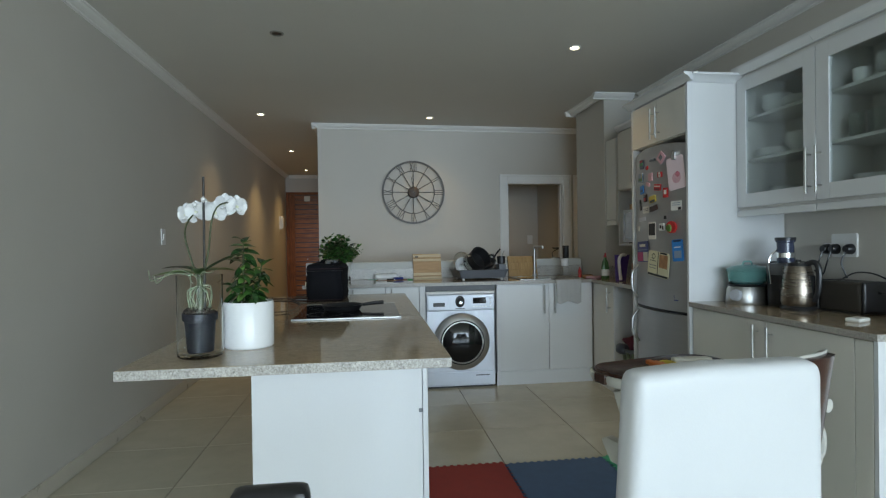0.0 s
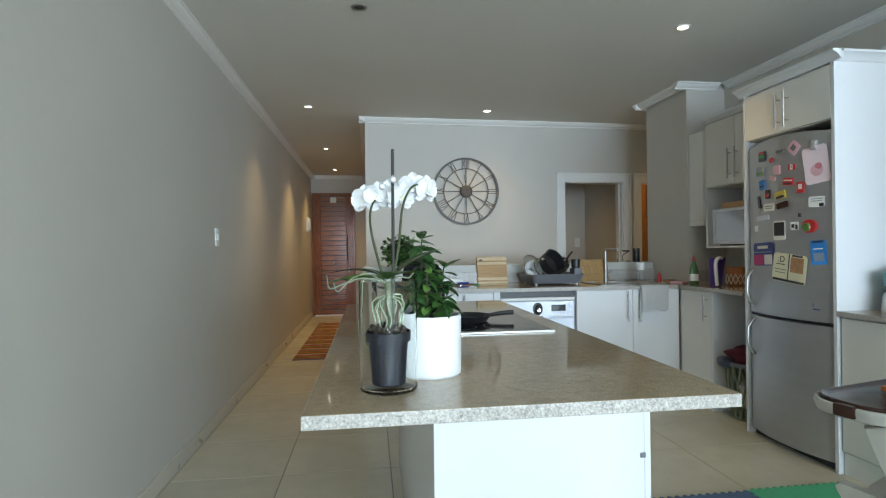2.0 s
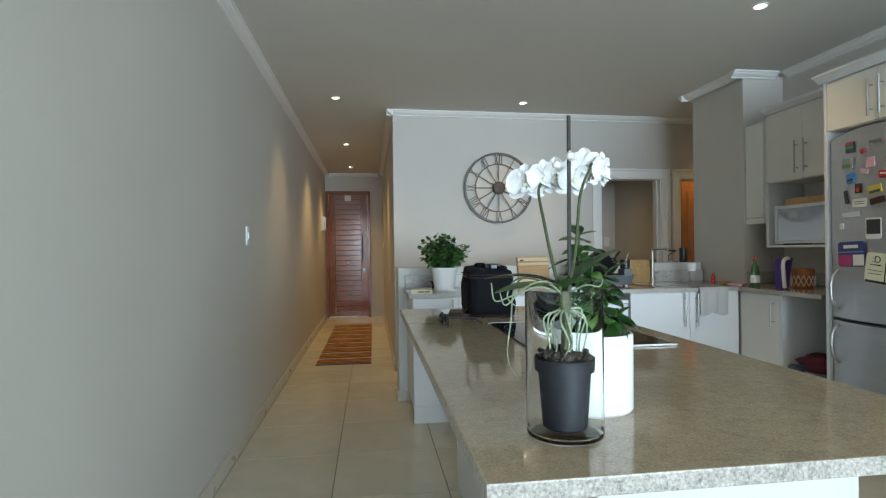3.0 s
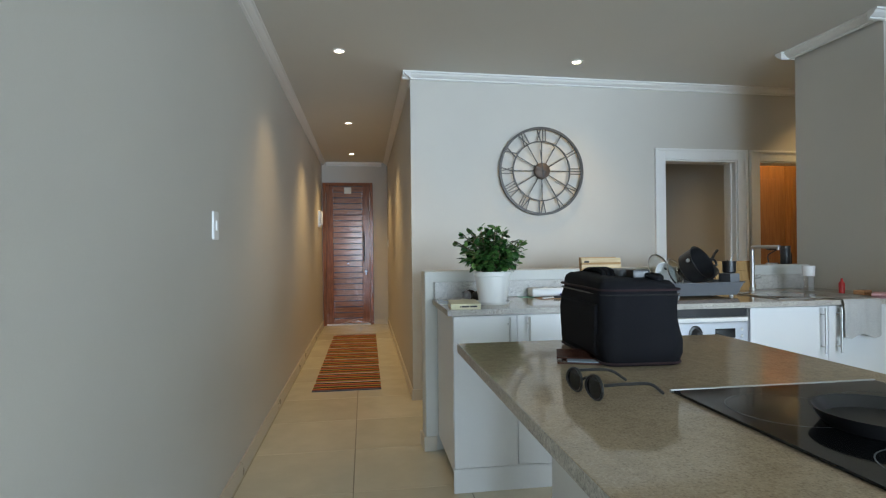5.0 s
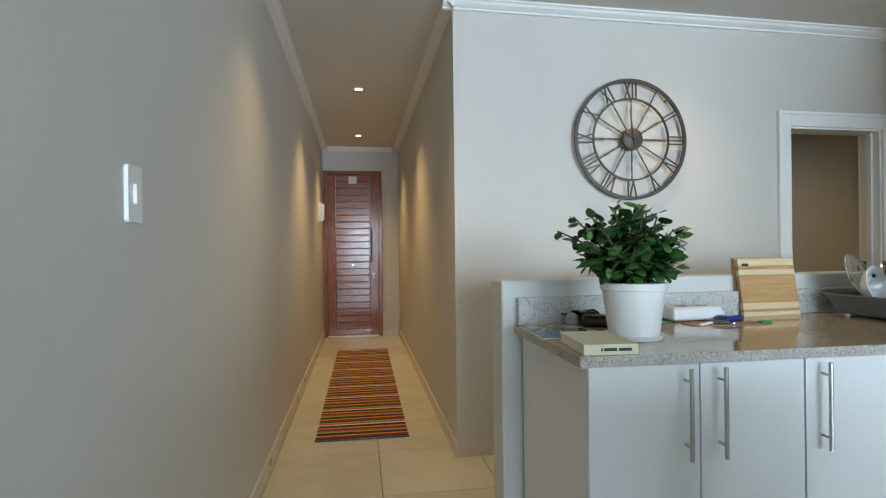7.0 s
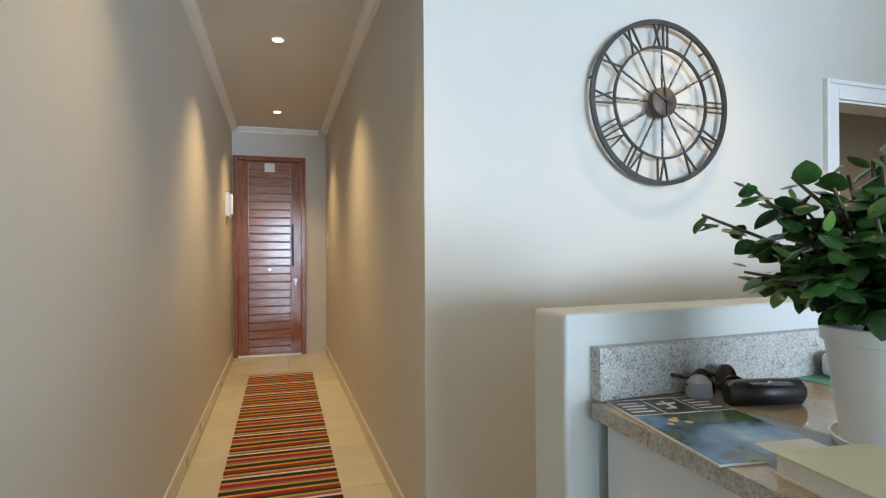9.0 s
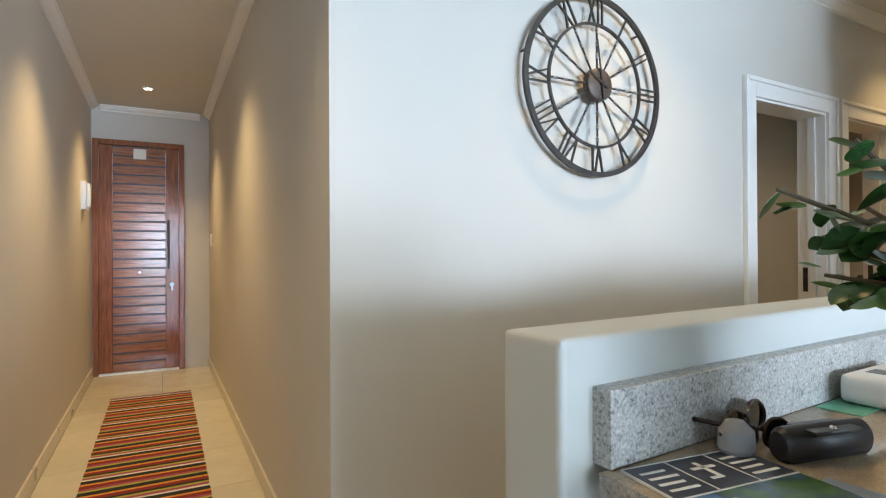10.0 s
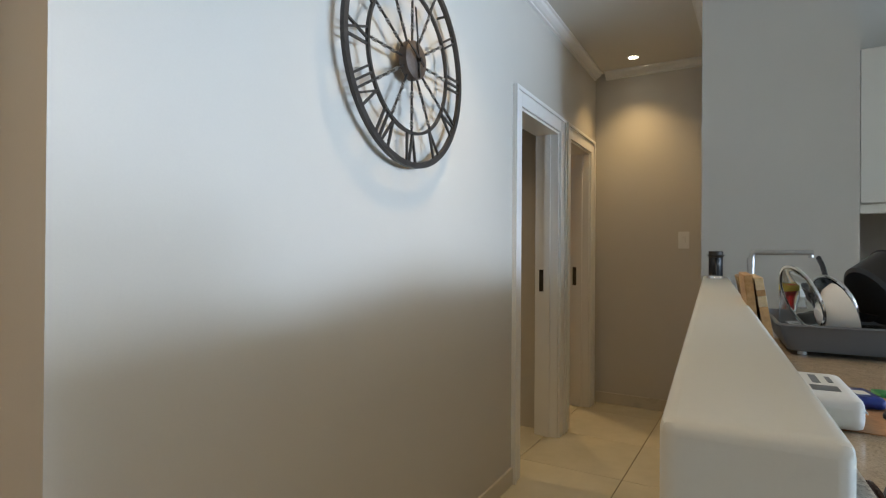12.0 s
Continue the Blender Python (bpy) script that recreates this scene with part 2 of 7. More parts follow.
FOAM_RED = plain("red_foam", (0.33, 0.045, 0.035), 0.85, var=0.1, scale=20, fine=300, relief=0.5)
FOAM_BLUE = plain("blue_foam", (0.080, 0.135, 0.235), 0.85, var=0.1, scale=20, fine=300, relief=0.5)
FOAM_GREEN = plain("green_foam", (0.075, 0.42, 0.22), 0.85, var=0.1, scale=20, fine=300, relief=0.5)
PAPER = plain("paper", (0.72, 0.70, 0.64), 0.7, var=0.05)
CREAM_COVER = plain("cream_cover", (0.66, 0.62, 0.42), 0.5, var=0.05)
INK = plain("black_ink", (0.03, 0.03, 0.03), 0.6, var=0.1)
NAVY = plain("navy_print", (0.030, 0.036, 0.055), 0.3, var=0.15)
PINK = plain("pink_print", (0.62, 0.36, 0.40), 0.5, var=0.12, scale=30)
MAGENTA = plain("magenta_print", (0.42, 0.02, 0.14), 0.4, var=0.15)
RED = plain("red_plastic", (0.46, 0.025, 0.025), 0.35, var=0.12)
BLUE = plain("blue_print", (0.03, 0.20, 0.52), 0.35, var=0.12)
DEEP_BLUE = plain("deep_blue", (0.018, 0.035, 0.20), 0.3, var=0.3, scale=40)
GREEN = plain("green_plastic", (0.04, 0.26, 0.07), 0.4, var=0.12)
PALE_GREEN = plain("pale_green_print", (0.16, 0.42, 0.27), 0.4, var=0.35, scale=18)
YELLOW = plain("yellow_print", (0.55, 0.42, 0.06), 0.45, var=0.12)
ORANGE = plain("orange_plastic", (0.62, 0.16, 0.03), 0.4, var=0.12)
PURPLE = plain("purple_print", (0.06, 0.03, 0.20), 0.35, var=0.12)
TAN = plain("tan_weave", (0.36, 0.19, 0.09), 0.7, var=0.3, scale=40)
GREY_PLASTIC = plain("grey_plastic", (0.13, 0.14, 0.155), 0.45, var=0.08)
STEEL_BLUE = plain("greyblue_plastic", (0.22, 0.27, 0.34), 0.4, var=0.06)
BOTTLE_GREEN = plain("green_liquid", (0.06, 0.14, 0.05), 0.2, var=0.15)
CLOTH = striped("tea_towel_cloth", [(0.012, (0.45, 0.45, 0.44)), (0.012, (0.20, 0.21, 0.21)), (0.012, (0.48, 0.48, 0.47)), (0.012, (0.46, 0.46, 0.45))])
RUG_RED, RUG_ORANGE, RUG_BLACK = (0.24, 0.022, 0.014), (0.72, 0.30, 0.04), (0.016, 0.020, 0.014)
RUG_WHITE, RUG_MAUVE, RUG_LIME = (0.80, 0.74, 0.70), (0.36, 0.08, 0.12), (0.42, 0.40, 0.06)
RUG = striped("striped_rug_weave", [
    (0.040, RUG_RED), (0.022, RUG_ORANGE), (0.045, RUG_BLACK), (0.018, RUG_WHITE), (0.028, RUG_MAUVE), (0.020, RUG_LIME),
    (0.022, RUG_BLACK), (0.036, RUG_RED), (0.020, RUG_ORANGE), (0.042, RUG_BLACK), (0.020, RUG_LIME), (0.026, RUG_MAUVE)])
LENS = plain("tinted_lens", (0.012, 0.012, 0.012), 0.08, var=0.05, relief=0)
SHELL_BROWN = plain("brown_acetate", (0.035, 0.018, 0.012), 0.15, var=0.3, scale=60)
BULB = glow("downlight_lens", (1.0, 0.88, 0.66), 12.0)
GAP_GLOW = plain("pale_threshold", (0.78, 0.80, 0.82), 0.4, var=0.02)


# ---- building helpers ----
def add_box(bm, x0, x1, y0, y1, z0, z1, bevel=0.0, seg=2, m=None):
    vs = [bm.verts.new((x, y, z)) for x in (x0, x1) for y in (y0, y1) for z in (z0, z1)]
    fs = [bm.faces.new([vs[i] for i in f]) for f in ((0, 1, 3, 2), (4, 6, 7, 5), (0, 4, 5, 1), (2, 3, 7, 6), (0, 2, 6, 4), (1, 5, 7, 3))]
    made = vs
    flat = bm.faces.layers.int.get("flat") or bm.faces.layers.int.new("flat")
    fs = list({f for v in vs for f in v.link_faces})
    for f in fs:
        f[flat] = 1
    if bevel:
        es = list({e for f in fs for e in f.edges})
        r = bmesh.ops.bevel(bm, geom=es, offset=bevel, segments=seg, profile=0.6, affect="EDGES")
        for f in r["faces"]:
            f[flat] = 0
        for f in fs:
            if f.is_valid:
                f[flat] = 1
        made = list({v for f in r["faces"] for v in f.verts} | {v for v in vs if v.is_valid})
    if m is not None:
        bmesh.ops.transform(bm, matrix=m, verts=made)
    return made


def box(x0, x1, y0, y1, z0, z1, bevel=0.0, seg=2):
    bm = bmesh.new()
    add_box(bm, x0, x1, y0, y1, z0, z1, bevel, seg)
    return bm


def boxes(rows, bevel=0.0):
    bm = bmesh.new()
    for r in rows:
        add_box(bm, *r, bevel)
    return bm


def add_lathe(bm, profile, seg=32, at=(0, 0, 0), close=False, squash=1.0):
    rings = []
    for r, z in profile:
        if r < 1e-5:
            rings.append([bm.verts.new((at[0], at[1], at[2] + z))])
        else:
            rings.append([bm.verts.new((at[0] + r * math.cos(2 * math.pi * i / seg), at[1] + squash * r * math.sin(2 * math.pi * i / seg), at[2] + z)) for i in range(seg)])
    pairs = list(zip(rings, rings[1:]))
    if close:
        pairs.append((rings[-1], rings[0]))
    for a, b in pairs:
        for i in range(seg):
            j = (i + 1) % seg
            if len(a) == 1 and len(b) > 1:
                bm.faces.new((a[0], b[j], b[i]))
            elif len(b) == 1 and len(a) > 1:
                bm.faces.new((a[i], a[j], b[0]))
            elif len(a) > 1:
                bm.faces.new((a[i], a[j], b[j], b[i]))
    return bm


def lathe(profile, seg=32, at=(0, 0, 0), close=False, squash=1.0):
    return add_lathe(bmesh.new(), profile, seg, at, close, squash)


def add_tube(bm, pts, radius, seg=8, taper=None, caps=True):
    pts = [Vector(p) for p in pts]
    rings = []
    up = Vector((0, 0, 1))
    side = None
    for i, p in enumerate(pts):
        d = (pts[min(i + 1, len(pts) - 1)] - pts[max(i - 1, 0)]).normalized()
        if side is None:
            side = d.cross(up if abs(d.z) < 0.95 else Vector((1, 0, 0))).normalized()
        side = (side - d * side.dot(d)).normalized()
        other = d.cross(side)
        r = radius if taper is None else radius + (taper - radius) * i / (len(pts) - 1)
        rings.append([bm.verts.new(p + side * r * math.cos(2 * math.pi * k / seg) + other * r * math.sin(2 * math.pi * k / seg)) for k in range(seg)])
    for a, b in zip(rings, rings[1:]):
        for k in range(seg):
            bm.faces.new((a[k], a[(k + 1) % seg], b[(k + 1) % seg], b[k]))
    if caps:
        bm.faces.new(rings[0][::-1])
        bm.faces.new(rings[-1])
    return bm


def tube(pts, radius, seg=8, taper=None):
    return add_tube(bmesh.new(), pts, radius, seg, taper)


def curve_pts(ctrl, n=14):
    """A smooth line through control points."""
    c = [Vector(p) for p in ctrl]
    c = [c[0] * 2 - c[1]] + c + [c[-1] * 2 - c[-2]]
    out = []
    for i in range(1, len(c) - 2):
        for k in range(n):
            t = k / n
            a, b, d, e = c[i - 1], c[i], c[i + 1], c[i + 2]
            out.append(0.5 * ((2 * b) + (d - a) * t + (2 * a - 5 * b + 4 * d - e) * t * t + (3 * b - a - 3 * d + e) * t ** 3))
    out.append(c[-2])
    return out


def add_prism(bm, outline, z0, z1, m=None):
    """An outline in x and y, raised from z0 to z1."""
    lo = [bm.verts.new((x, y, z0)) for x, y in outline]
    hi = [bm.verts.new((x, y, z1)) for x, y in outline]
    k = len(outline)
    for i in range(k):
        bm.faces.new((lo[i], lo[(i + 1) % k], hi[(i + 1) % k], hi[i]))
    bm.faces.new(lo[::-1])
    bm.faces.new(hi)
    if m is not None:
        bmesh.ops.transform(bm, matrix=m, verts=lo + hi)
    return bm


def prism(outline, z0, z1, m=None):
    return add_prism(bmesh.new(), outline, z0, z1, m)


def round_rect(w, d, r, n=6, cx=0, cy=0):
    out = []
    for sx, sy, a0 in ((1, 1, 0), (-1, 1, 90), (-1, -1, 180), (1, -1, 270)):
        for k in range(n + 1):
            a = radians(a0 + 90 * k / n)
            out.append((cx + sx * (w / 2 - r) + r * math.cos(a), cy + sy * (d / 2 - r) + r * math.sin(a)))
    return out


def mesh_of(name, bm, mat, smooth=True, angle=35):
    bmesh.ops.recalc_face_normals(bm, faces=bm.faces)
    if smooth:
        flat = bm.faces.layers.int.get("flat")
        for f in bm.faces:
            f.smooth = not (flat and f[flat])
        for e in bm.edges:
            e.smooth = not (len(e.link_faces) == 2 and e.calc_face_angle(0) > radians(angle))
    me = bpy.data.meshes.new(name)
    bm.to_mesh(me)
    bm.free()
    me.materials.append(mat)
    return me


def part(name, bm, mat, parent, label="", smooth=True, m=None):
    ob = new(name, mesh_of(name, bm, mat, smooth))
    ob.parent = parent
    if m is not None:
        ob.matrix_basis = m
    return tagged(ob, label)


def thing(name, m, label, category, group=""):
    ob = new(name)
    ob.empty_display_size = 0.1
    ob.matrix_basis = m
    return tagged(ob, label, category, group)


def solo(name, bm, mat, m, label, category, group="", smooth=True):
    ob = new(name, mesh_of(name, bm, mat, smooth))
    ob.matrix_basis = m
    return tagged(ob, label, category, group)


def lit_edges(ob):
    """Slab sides take a rougher granite whose greyer, paler tone stands in for window light."""
    ob.data.materials.append(EDGE_LIT)
    for f in ob.data.polygons:
        if abs(f.normal.z) < 0.5:
            f.material_index = 1
    return ob


def setting(name, bm, mat, label, category, m=None, smooth=False):
    ob = new(name, mesh_of(name, bm, mat, smooth))
    if m is not None:
        ob.matrix_basis = m
    return tagged(ob, label, category, kind="structure")


def words(text, size, mat, parent, m, name="lettering", depth=0.0004):
    """Raised lettering as one mesh."""
    cu = bpy.data.curves.new("text", "FONT")
    cu.body, cu.size, cu.extrude, cu.align_x, cu.align_y = text, size, depth, "CENTER", "CENTER"
    tmp = bpy.data.objects.new("text", cu)
    scene.collection.objects.link(tmp)
    dg = bpy.context.evaluated_depsgraph_get()
    me = bpy.data.meshes.new_from_object(tmp.evaluated_get(dg))
    bpy.data.objects.remove(tmp)
    me.materials.clear()
    me.materials.append(mat)
    ob = new(name, me)
    ob.parent, ob.matrix_basis = parent, m
    return ob


def bar_handle(parent, x, y, z0, z1, facing, mat=None):
    """A round steel bar on two posts; facing: the way out of the door."""
    f = Vector(facing)
    bm = bmesh.new()
    c = Vector((x, y, 0))
    o = c + f * 0.032
    add_tube(bm, [(o.x, o.y, z0), (o.x, o.y, z1)], 0.006, 10)
    for z in (z0 + 0.035, z1 - 0.035):
        add_tube(bm, [(c.x, c.y, z), (o.x, o.y, z)], 0.004, 8)
    return part("handle", bm, mat or STEEL, parent, "brushed steel bar handle")

# ---- the large structure ----
H = 2.60
CW = pose(0.425, 6.15, 0, 0, 0, 1.5)   # the clock wall: local x along it, local y into it
XE = 4.30                              # end of the side corridor

floor = setting("floor", box(-0.61, 6.0, -6.5, 10.75, -0.12, -0.006), GROUT, "cream polished tile floor with thin dark joints", "floor")
setting("ceiling", box(-0.76, 6.15, -6.65, 10.9, H, H + 0.1), CEIL, "plain off-white painted ceiling with recessed lights", "ceiling")
setting("wall_west", box(-0.76, -0.61, -6.65, 10.9, -0.12, H), WALL, "long warm grey painted wall beside the hall", "wall")
setting("wall_hall", box(0.425, 0.575, 6.18, 10.645, -0.12, H), WALL, "warm grey painted hall wall", "wall")
setting("wall_front_door", boxes([(-0.61, -0.60, 10.645, 10.8, -0.12, 2.275), (0.19, 0.425, 10.645, 10.8, -0.12, 2.275), (-0.61, 0.425, 10.645, 10.8, 2.275, H)]), WALL, "grey wall round the wooden front door", "wall")
# clock wall with two door openings
D1, D2, DH = (2.20, 2.90), (3.12, 3.685), 1.95
setting("wall_clock", boxes([(0, D1[0], 0, 0.15, -0.12, H), (D1[1], D2[0], 0, 0.15, -0.12, H), (D2[1], 4.0, 0, 0.15, -0.12, H),
                             (D1[0], D1[1], 0, 0.15, DH, H), (D2[0], D2[1], 0, 0.15, DH, H)]), WALL, "pale grey painted wall with a large clock", "wall", CW)
setting("wall_east", box(3.52, 3.67, 0.6, 4.71, -0.12, H), WALL, "grey painted wall behind the kitchen cabinets", "wall")
setting("wall_column", box(3.165, 4.5, 4.71, 5.385, -0.12, H), WALL, "grey wall block between kitchen and corridor", "wall")
setting("wall_corridor_end", box(XE, XE + 0.15, 5.385, 6.26, -0.12, H), WALL, "grey end wall of the side corridor", "wall")
# rooms behind the two doors
setting("wall_room_back", box(0.56, 5.5, 7.55, 7.7, -0.12, H), WALL, "grey wall of the room behind", "wall")
setting("wall_room_divider", box(3.42, 3.50, 6.38, 7.55, -0.12, H), WALL, "wall between the two rear rooms", "wall")
setting("wall_room_east", box(5.35, 5.5, 5.385, 7.55, -0.12, H), WALL, "far wall of the rear room", "wall")
setting("floor_rooms", box(0.56, 5.5, 6.972, 7.55, -0.006, 0), TILE, "cream tile floor of the rear rooms", "floor")
# glass front behind the walk
setting("wall_south", boxes([(-0.61, -0.42, -6.65, -6.5, -0.12, H), (5.72, 6.0, -6.65, -6.5, -0.12, H), (-0.42, 5.72, -6.65, -6.5, 2.48, H), (-0.42, 5.72, -6.65, -6.5, -0.12, 0.36)]), WALL, "grey wall round the wide window", "wall")
setting("wall_living_east", box(6.0, 6.15, -6.65, 0.75, -0.12, H), WALL, "grey wall of the living area", "wall")
setting("wall_living_north", box(3.67, 6.0, 0.6, 0.75, -0.12, H), WALL, "grey wall between living area and kitchen", "wall")
setting("floor_living", box(3.522, 6.0, -1.508, 0.6, -0.006, 0), TILE, "cream polished tile floor of the living area", "floor")
win = setting("window_1", boxes([(-0.42, 5.72, -6.62, -6.55, 0.36, 0.41), (-0.42, 5.72, -6.62, -6.55, 2.43, 2.48)]), TRIM, "wide white-framed window", "window")
for wx in (-0.40, 1.13, 2.66, 4.19, 5.70):
    part("mullion", box(wx - 0.02, wx + 0.02, -6.62, -6.55, 0.41, 2.43), TRIM, win, smooth=False)
setting("ground", box(-400, 400, -400, 400, -3.2, -3.0), plain("lawn", (0.07, 0.10, 0.04), 0.9, var=0.3, scale=0.3), "green ground outside", "ground")

HW = pose(0.403, 5.056, 0, 0, 0, 4.2)  # the low wall: local x along it
# low wall behind the sink counter
hw = setting("half_wall", box(0, 2.755, 0, 0.116, -0.12, 1.064, 0.011, 4), WHITE_WALL, "low white painted wall behind the counter", "low wall", HW, smooth=True)


def cornice_profile(bm, a, b, out, z=H, size=0.062):
    """Stepped cove along the line a to b; out: the way out of the wall."""
    a, b, o = Vector(a), Vector(b), Vector(out)
    prof = [(0, 0), (size, 0), (size, -0.010), (size * 0.82, -0.014), (size * 0.72, -0.026), (size * 0.45, -0.038), (size * 0.24, -0.043), (size * 0.24, -0.052), (0, -0.056)]
    rows = []
    for p in (a, b):
        rows.append([bm.verts.new((p.x + o.x * u, p.y + o.y * u, z + w)) for u, w in prof])
    for i in range(len(prof)):
        j = (i + 1) % len(prof)
        bm.faces.new((rows[0][i], rows[0][j], rows[1][j], rows[1][i]))
    bm.faces.new(rows[0])
    bm.faces.new(rows[1][::-1])
    return bm


def cornice(name, a, b, out, m=None):
    setting(name, cornice_profile(bmesh.new(), a, b, out), TRIM, "white stepped plaster cornice", "cornice", m)


cornice("trim_cornice_west", (-0.61, -6.5), (-0.61, 10.64), (1, 0))
cornice("trim_cornice_clock", (-0.062, 0), (3.84, 0), (0, -1), CW)
cornice("trim_cornice_hall", (0.425, 6.09), (0.425, 10.57), (-1, 0))
cornice("trim_cornice_door", (-0.535, 10.645), (0.335, 10.645), (0, -1))
cornice("trim_cornice_east", (3.52, 0.6), (3.52, 4.648), (-1, 0))
cornice("trim_cornice_column_front", (3.055, 4.71), (3.445, 4.71), (0, -1))
cornice("trim_cornice_column_side", (3.13, 4.71), (3.13, 5.385), (-1, 0))
cornice("trim_cornice_column_back", (3.055, 5.385), (4.185, 5.385), (0, 1))
cornice("trim_cornice_end", (XE, 5.46), (XE, 6.17), (-1, 0))


def skirting(name, rows, m=None):
    setting(name, boxes(rows, 0.002), SKIRT, "cream tiled skirting", "baseboard", m)


skirting("baseboard_west", [(-0.61, -0.598, -6.5, 10.645, 0, 0.085)])
skirting("baseboard_hall", [(0.413, 0.425, 6.135, 10.645, 0, 0.085)])
skirting("baseboard_clock", [(0.0, 2.115, -0.012, 0, 0, 0.085)], CW)
skirting("baseboard_front_door", [(0.195, 0.412, 10.633, 10.645, 0, 0.085)])
skirting("baseboard_corridor", [(XE - 0.012, XE, 5.385, 6.24, 0, 0.085)])
skirting("baseboard_half_wall", [(-0.013, 0, -0.012, 0.128, 0, 0.085), (0, 2.74, 0.116, 0.128, 0, 0.085), (0, 0.065, -0.012, 0, 0, 0.085)], HW)
skirting("baseboard_room", [(0.56, 3.42, 7.538, 7.55, 0, 0.085)])


def door_trim(name, x0, x1):
    """Moulded architrave round an opening, with jamb lining and a strike plate."""
    bm = bmesh.new()
    w = 0.095
    for a, b, z0, z1 in ((x0 - w, x0, 0, DH + w), (x1, x1 + w, 0, DH + w), (x0, x1, DH, DH + w)):
        add_box(bm, a, b, -0.016, 0, z0, z1, 0.003)
    add_box(bm, x0 - w, x0 - w + 0.022, -0.026, -0.016, 0, DH + w, 0.004)
    add_box(bm, x1 + w - 0.022, x1 + w, -0.026, -0.016, 0, DH + w, 0.004)
    add_box(bm, x0 - w + 0.022, x1 + w - 0.022, -0.026, -0.016, DH + w - 0.022, DH + w, 0.004)
    add_box(bm, x0, x0 + 0.012, 0, 0.15, 0, DH)
    add_box(bm, x1 - 0.012, x1, 0, 0.15, 0, DH)
    add_box(bm, x0 + 0.012, x1 - 0.012, 0, 0.15, DH - 0.012, DH)
    add_box(bm, x1 - 0.024, x1 - 0.012, 0.05, 0.09, 0, DH - 0.012)
    tr = setting(name, bm, TRIM, "white moulded door frame round an open doorway", "door frame", CW)
    k = part("strike_plate", boxes([(x1 - 0.016, x1 - 0.0115, 0.094, 0.122, 0.93, 1.07), (x1 - 0.024, x1 - 0.016, 0.094, 0.106, 0.97, 1.03)], 0.001), BLACK_METAL, tr, "dark metal strike plate")
    return tr


door_trim("door_2", *D1)
door_trim("door_3", *D2)

# floor tiles
TP = 0.578
tile_mesh = mesh_of("floor_tile", box(0, TP - 0.004, 0, TP - 0.004, -0.006, 0, 0.0012, 1), TILE, False)
for i in range(-2, 9):
    for j in range(-10, 13):
        tx, ty = -0.014 + i * TP, 3.995 + j * TP
        x0, y0, x1, y1 = max(tx, -0.61), max(ty, -1.5), min(tx + TP, XE), min(ty + TP, 10.645)
        if y1 < 5.3:
            x1 = min(x1, 3.518)
        if x1 - x0 < 0.008 or y1 - y0 < 0.008 or (y0 > 6.6 and x0 > 0.45) or (x0 > 3.5 and y1 < 5.3):
            continue
        whole = x1 - x0 > TP - 0.001 and y1 - y0 > TP - 0.001
        me = tile_mesh if whole else mesh_of("floor_tile", box(0, x1 - x0 - 0.004, 0, y1 - y0 - 0.004, -0.006, 0, 0.0012, 1), TILE, False)
        t = new("tile", me)
        t.parent, t.location = floor, (x0 + 0.002, y0 + 0.002, 0)
far = setting("floor_back", box(-0.61, 6.0, -6.5, -1.512, -0.006, 0), TILE, "cream polished tile floor towards the window", "floor")

# ---- front door, lamps, fittings of the hall ----
def front_door():
    d = setting("door_1", boxes([(-0.60, -0.55, 10.60, 10.80, 0, 2.275), (0.14, 0.19, 10.60, 10.80, 0, 2.275), (-0.55, 0.14, 10.60, 10.80, 2.225, 2.275)], 0.004), DOOR_STILE, "closed red-brown slatted wooden front door", "door")
    y0, y1 = 10.625, 10.665
    part("stile", box(-0.548, -0.438, y0, y1, 0.02, 2.222, 0.003), DOOR_STILE, d)
    part("stile", box(0.022, 0.138, y0, y1, 0.02, 2.222, 0.003), DOOR_STILE, d)
    n, za, zb = 24, 0.02, 2.222
    p = (zb - za) / n
    slat = mesh_of("slat", box(-0.228, 0.228, 0, 0.024, 0, p - 0.0135, 0.003), DOOR_WOOD)
    for i in range(n):
        s = new("slat", slat)
        s.parent, s.location = d, (-0.208, y0 + 0.006, za + i * p + 0.004)
    # sheet closing the door behind the slats, black to stand in for gap shade
    part("gap_shade_backing", box(-0.437, 0.021, y0 + 0.03, y1, 0.02, 2.222), BLACK, d)
    bm = tube([(0.045, 10.570, 1.02), (0.045, 10.570, 1.50)], 0.011, 12)
    for z in (1.08, 1.44):
        add_tube(bm, [(0.045, 10.570, z), (0.045, 10.626, z)], 0.008, 8)
    part("pull_handle", bm, BLACK_METAL, d, "long black pull handle")
    part("lock", lathe([(0, 0.012), (0.020, 0.012), (0.024, 0.006), (0.024, 0)], 16), IRON_LIGHT, d, "small dull metal lock", m=pose(0.075, 10.625, 0.86, 90))
    part("key", boxes([(0.070, 0.080, 10.585, 10.613, 0.855, 0.865), (0.066, 0.084, 10.575, 10.587, 0.80, 0.862)], 0.002), IRON_LIGHT, d, "key left in the lock")
    part("plaque", box(-0.26, -0.15, 10.615, 10.629, 2.10, 2.20, 0.003), PAPER, d, "small pale plaque")
    part("viewer", lathe([(0, 0.006), (0.010, 0.006), (0.012, 0)], 14), CHROME, d, m=pose(-0.21, 10.631, 0.985, 90))
    part("threshold", box(-0.55, 0.138, 10.60, 10.66, 0.001, 0.018), GAP_GLOW, d, "pale threshold strip")


front_door()


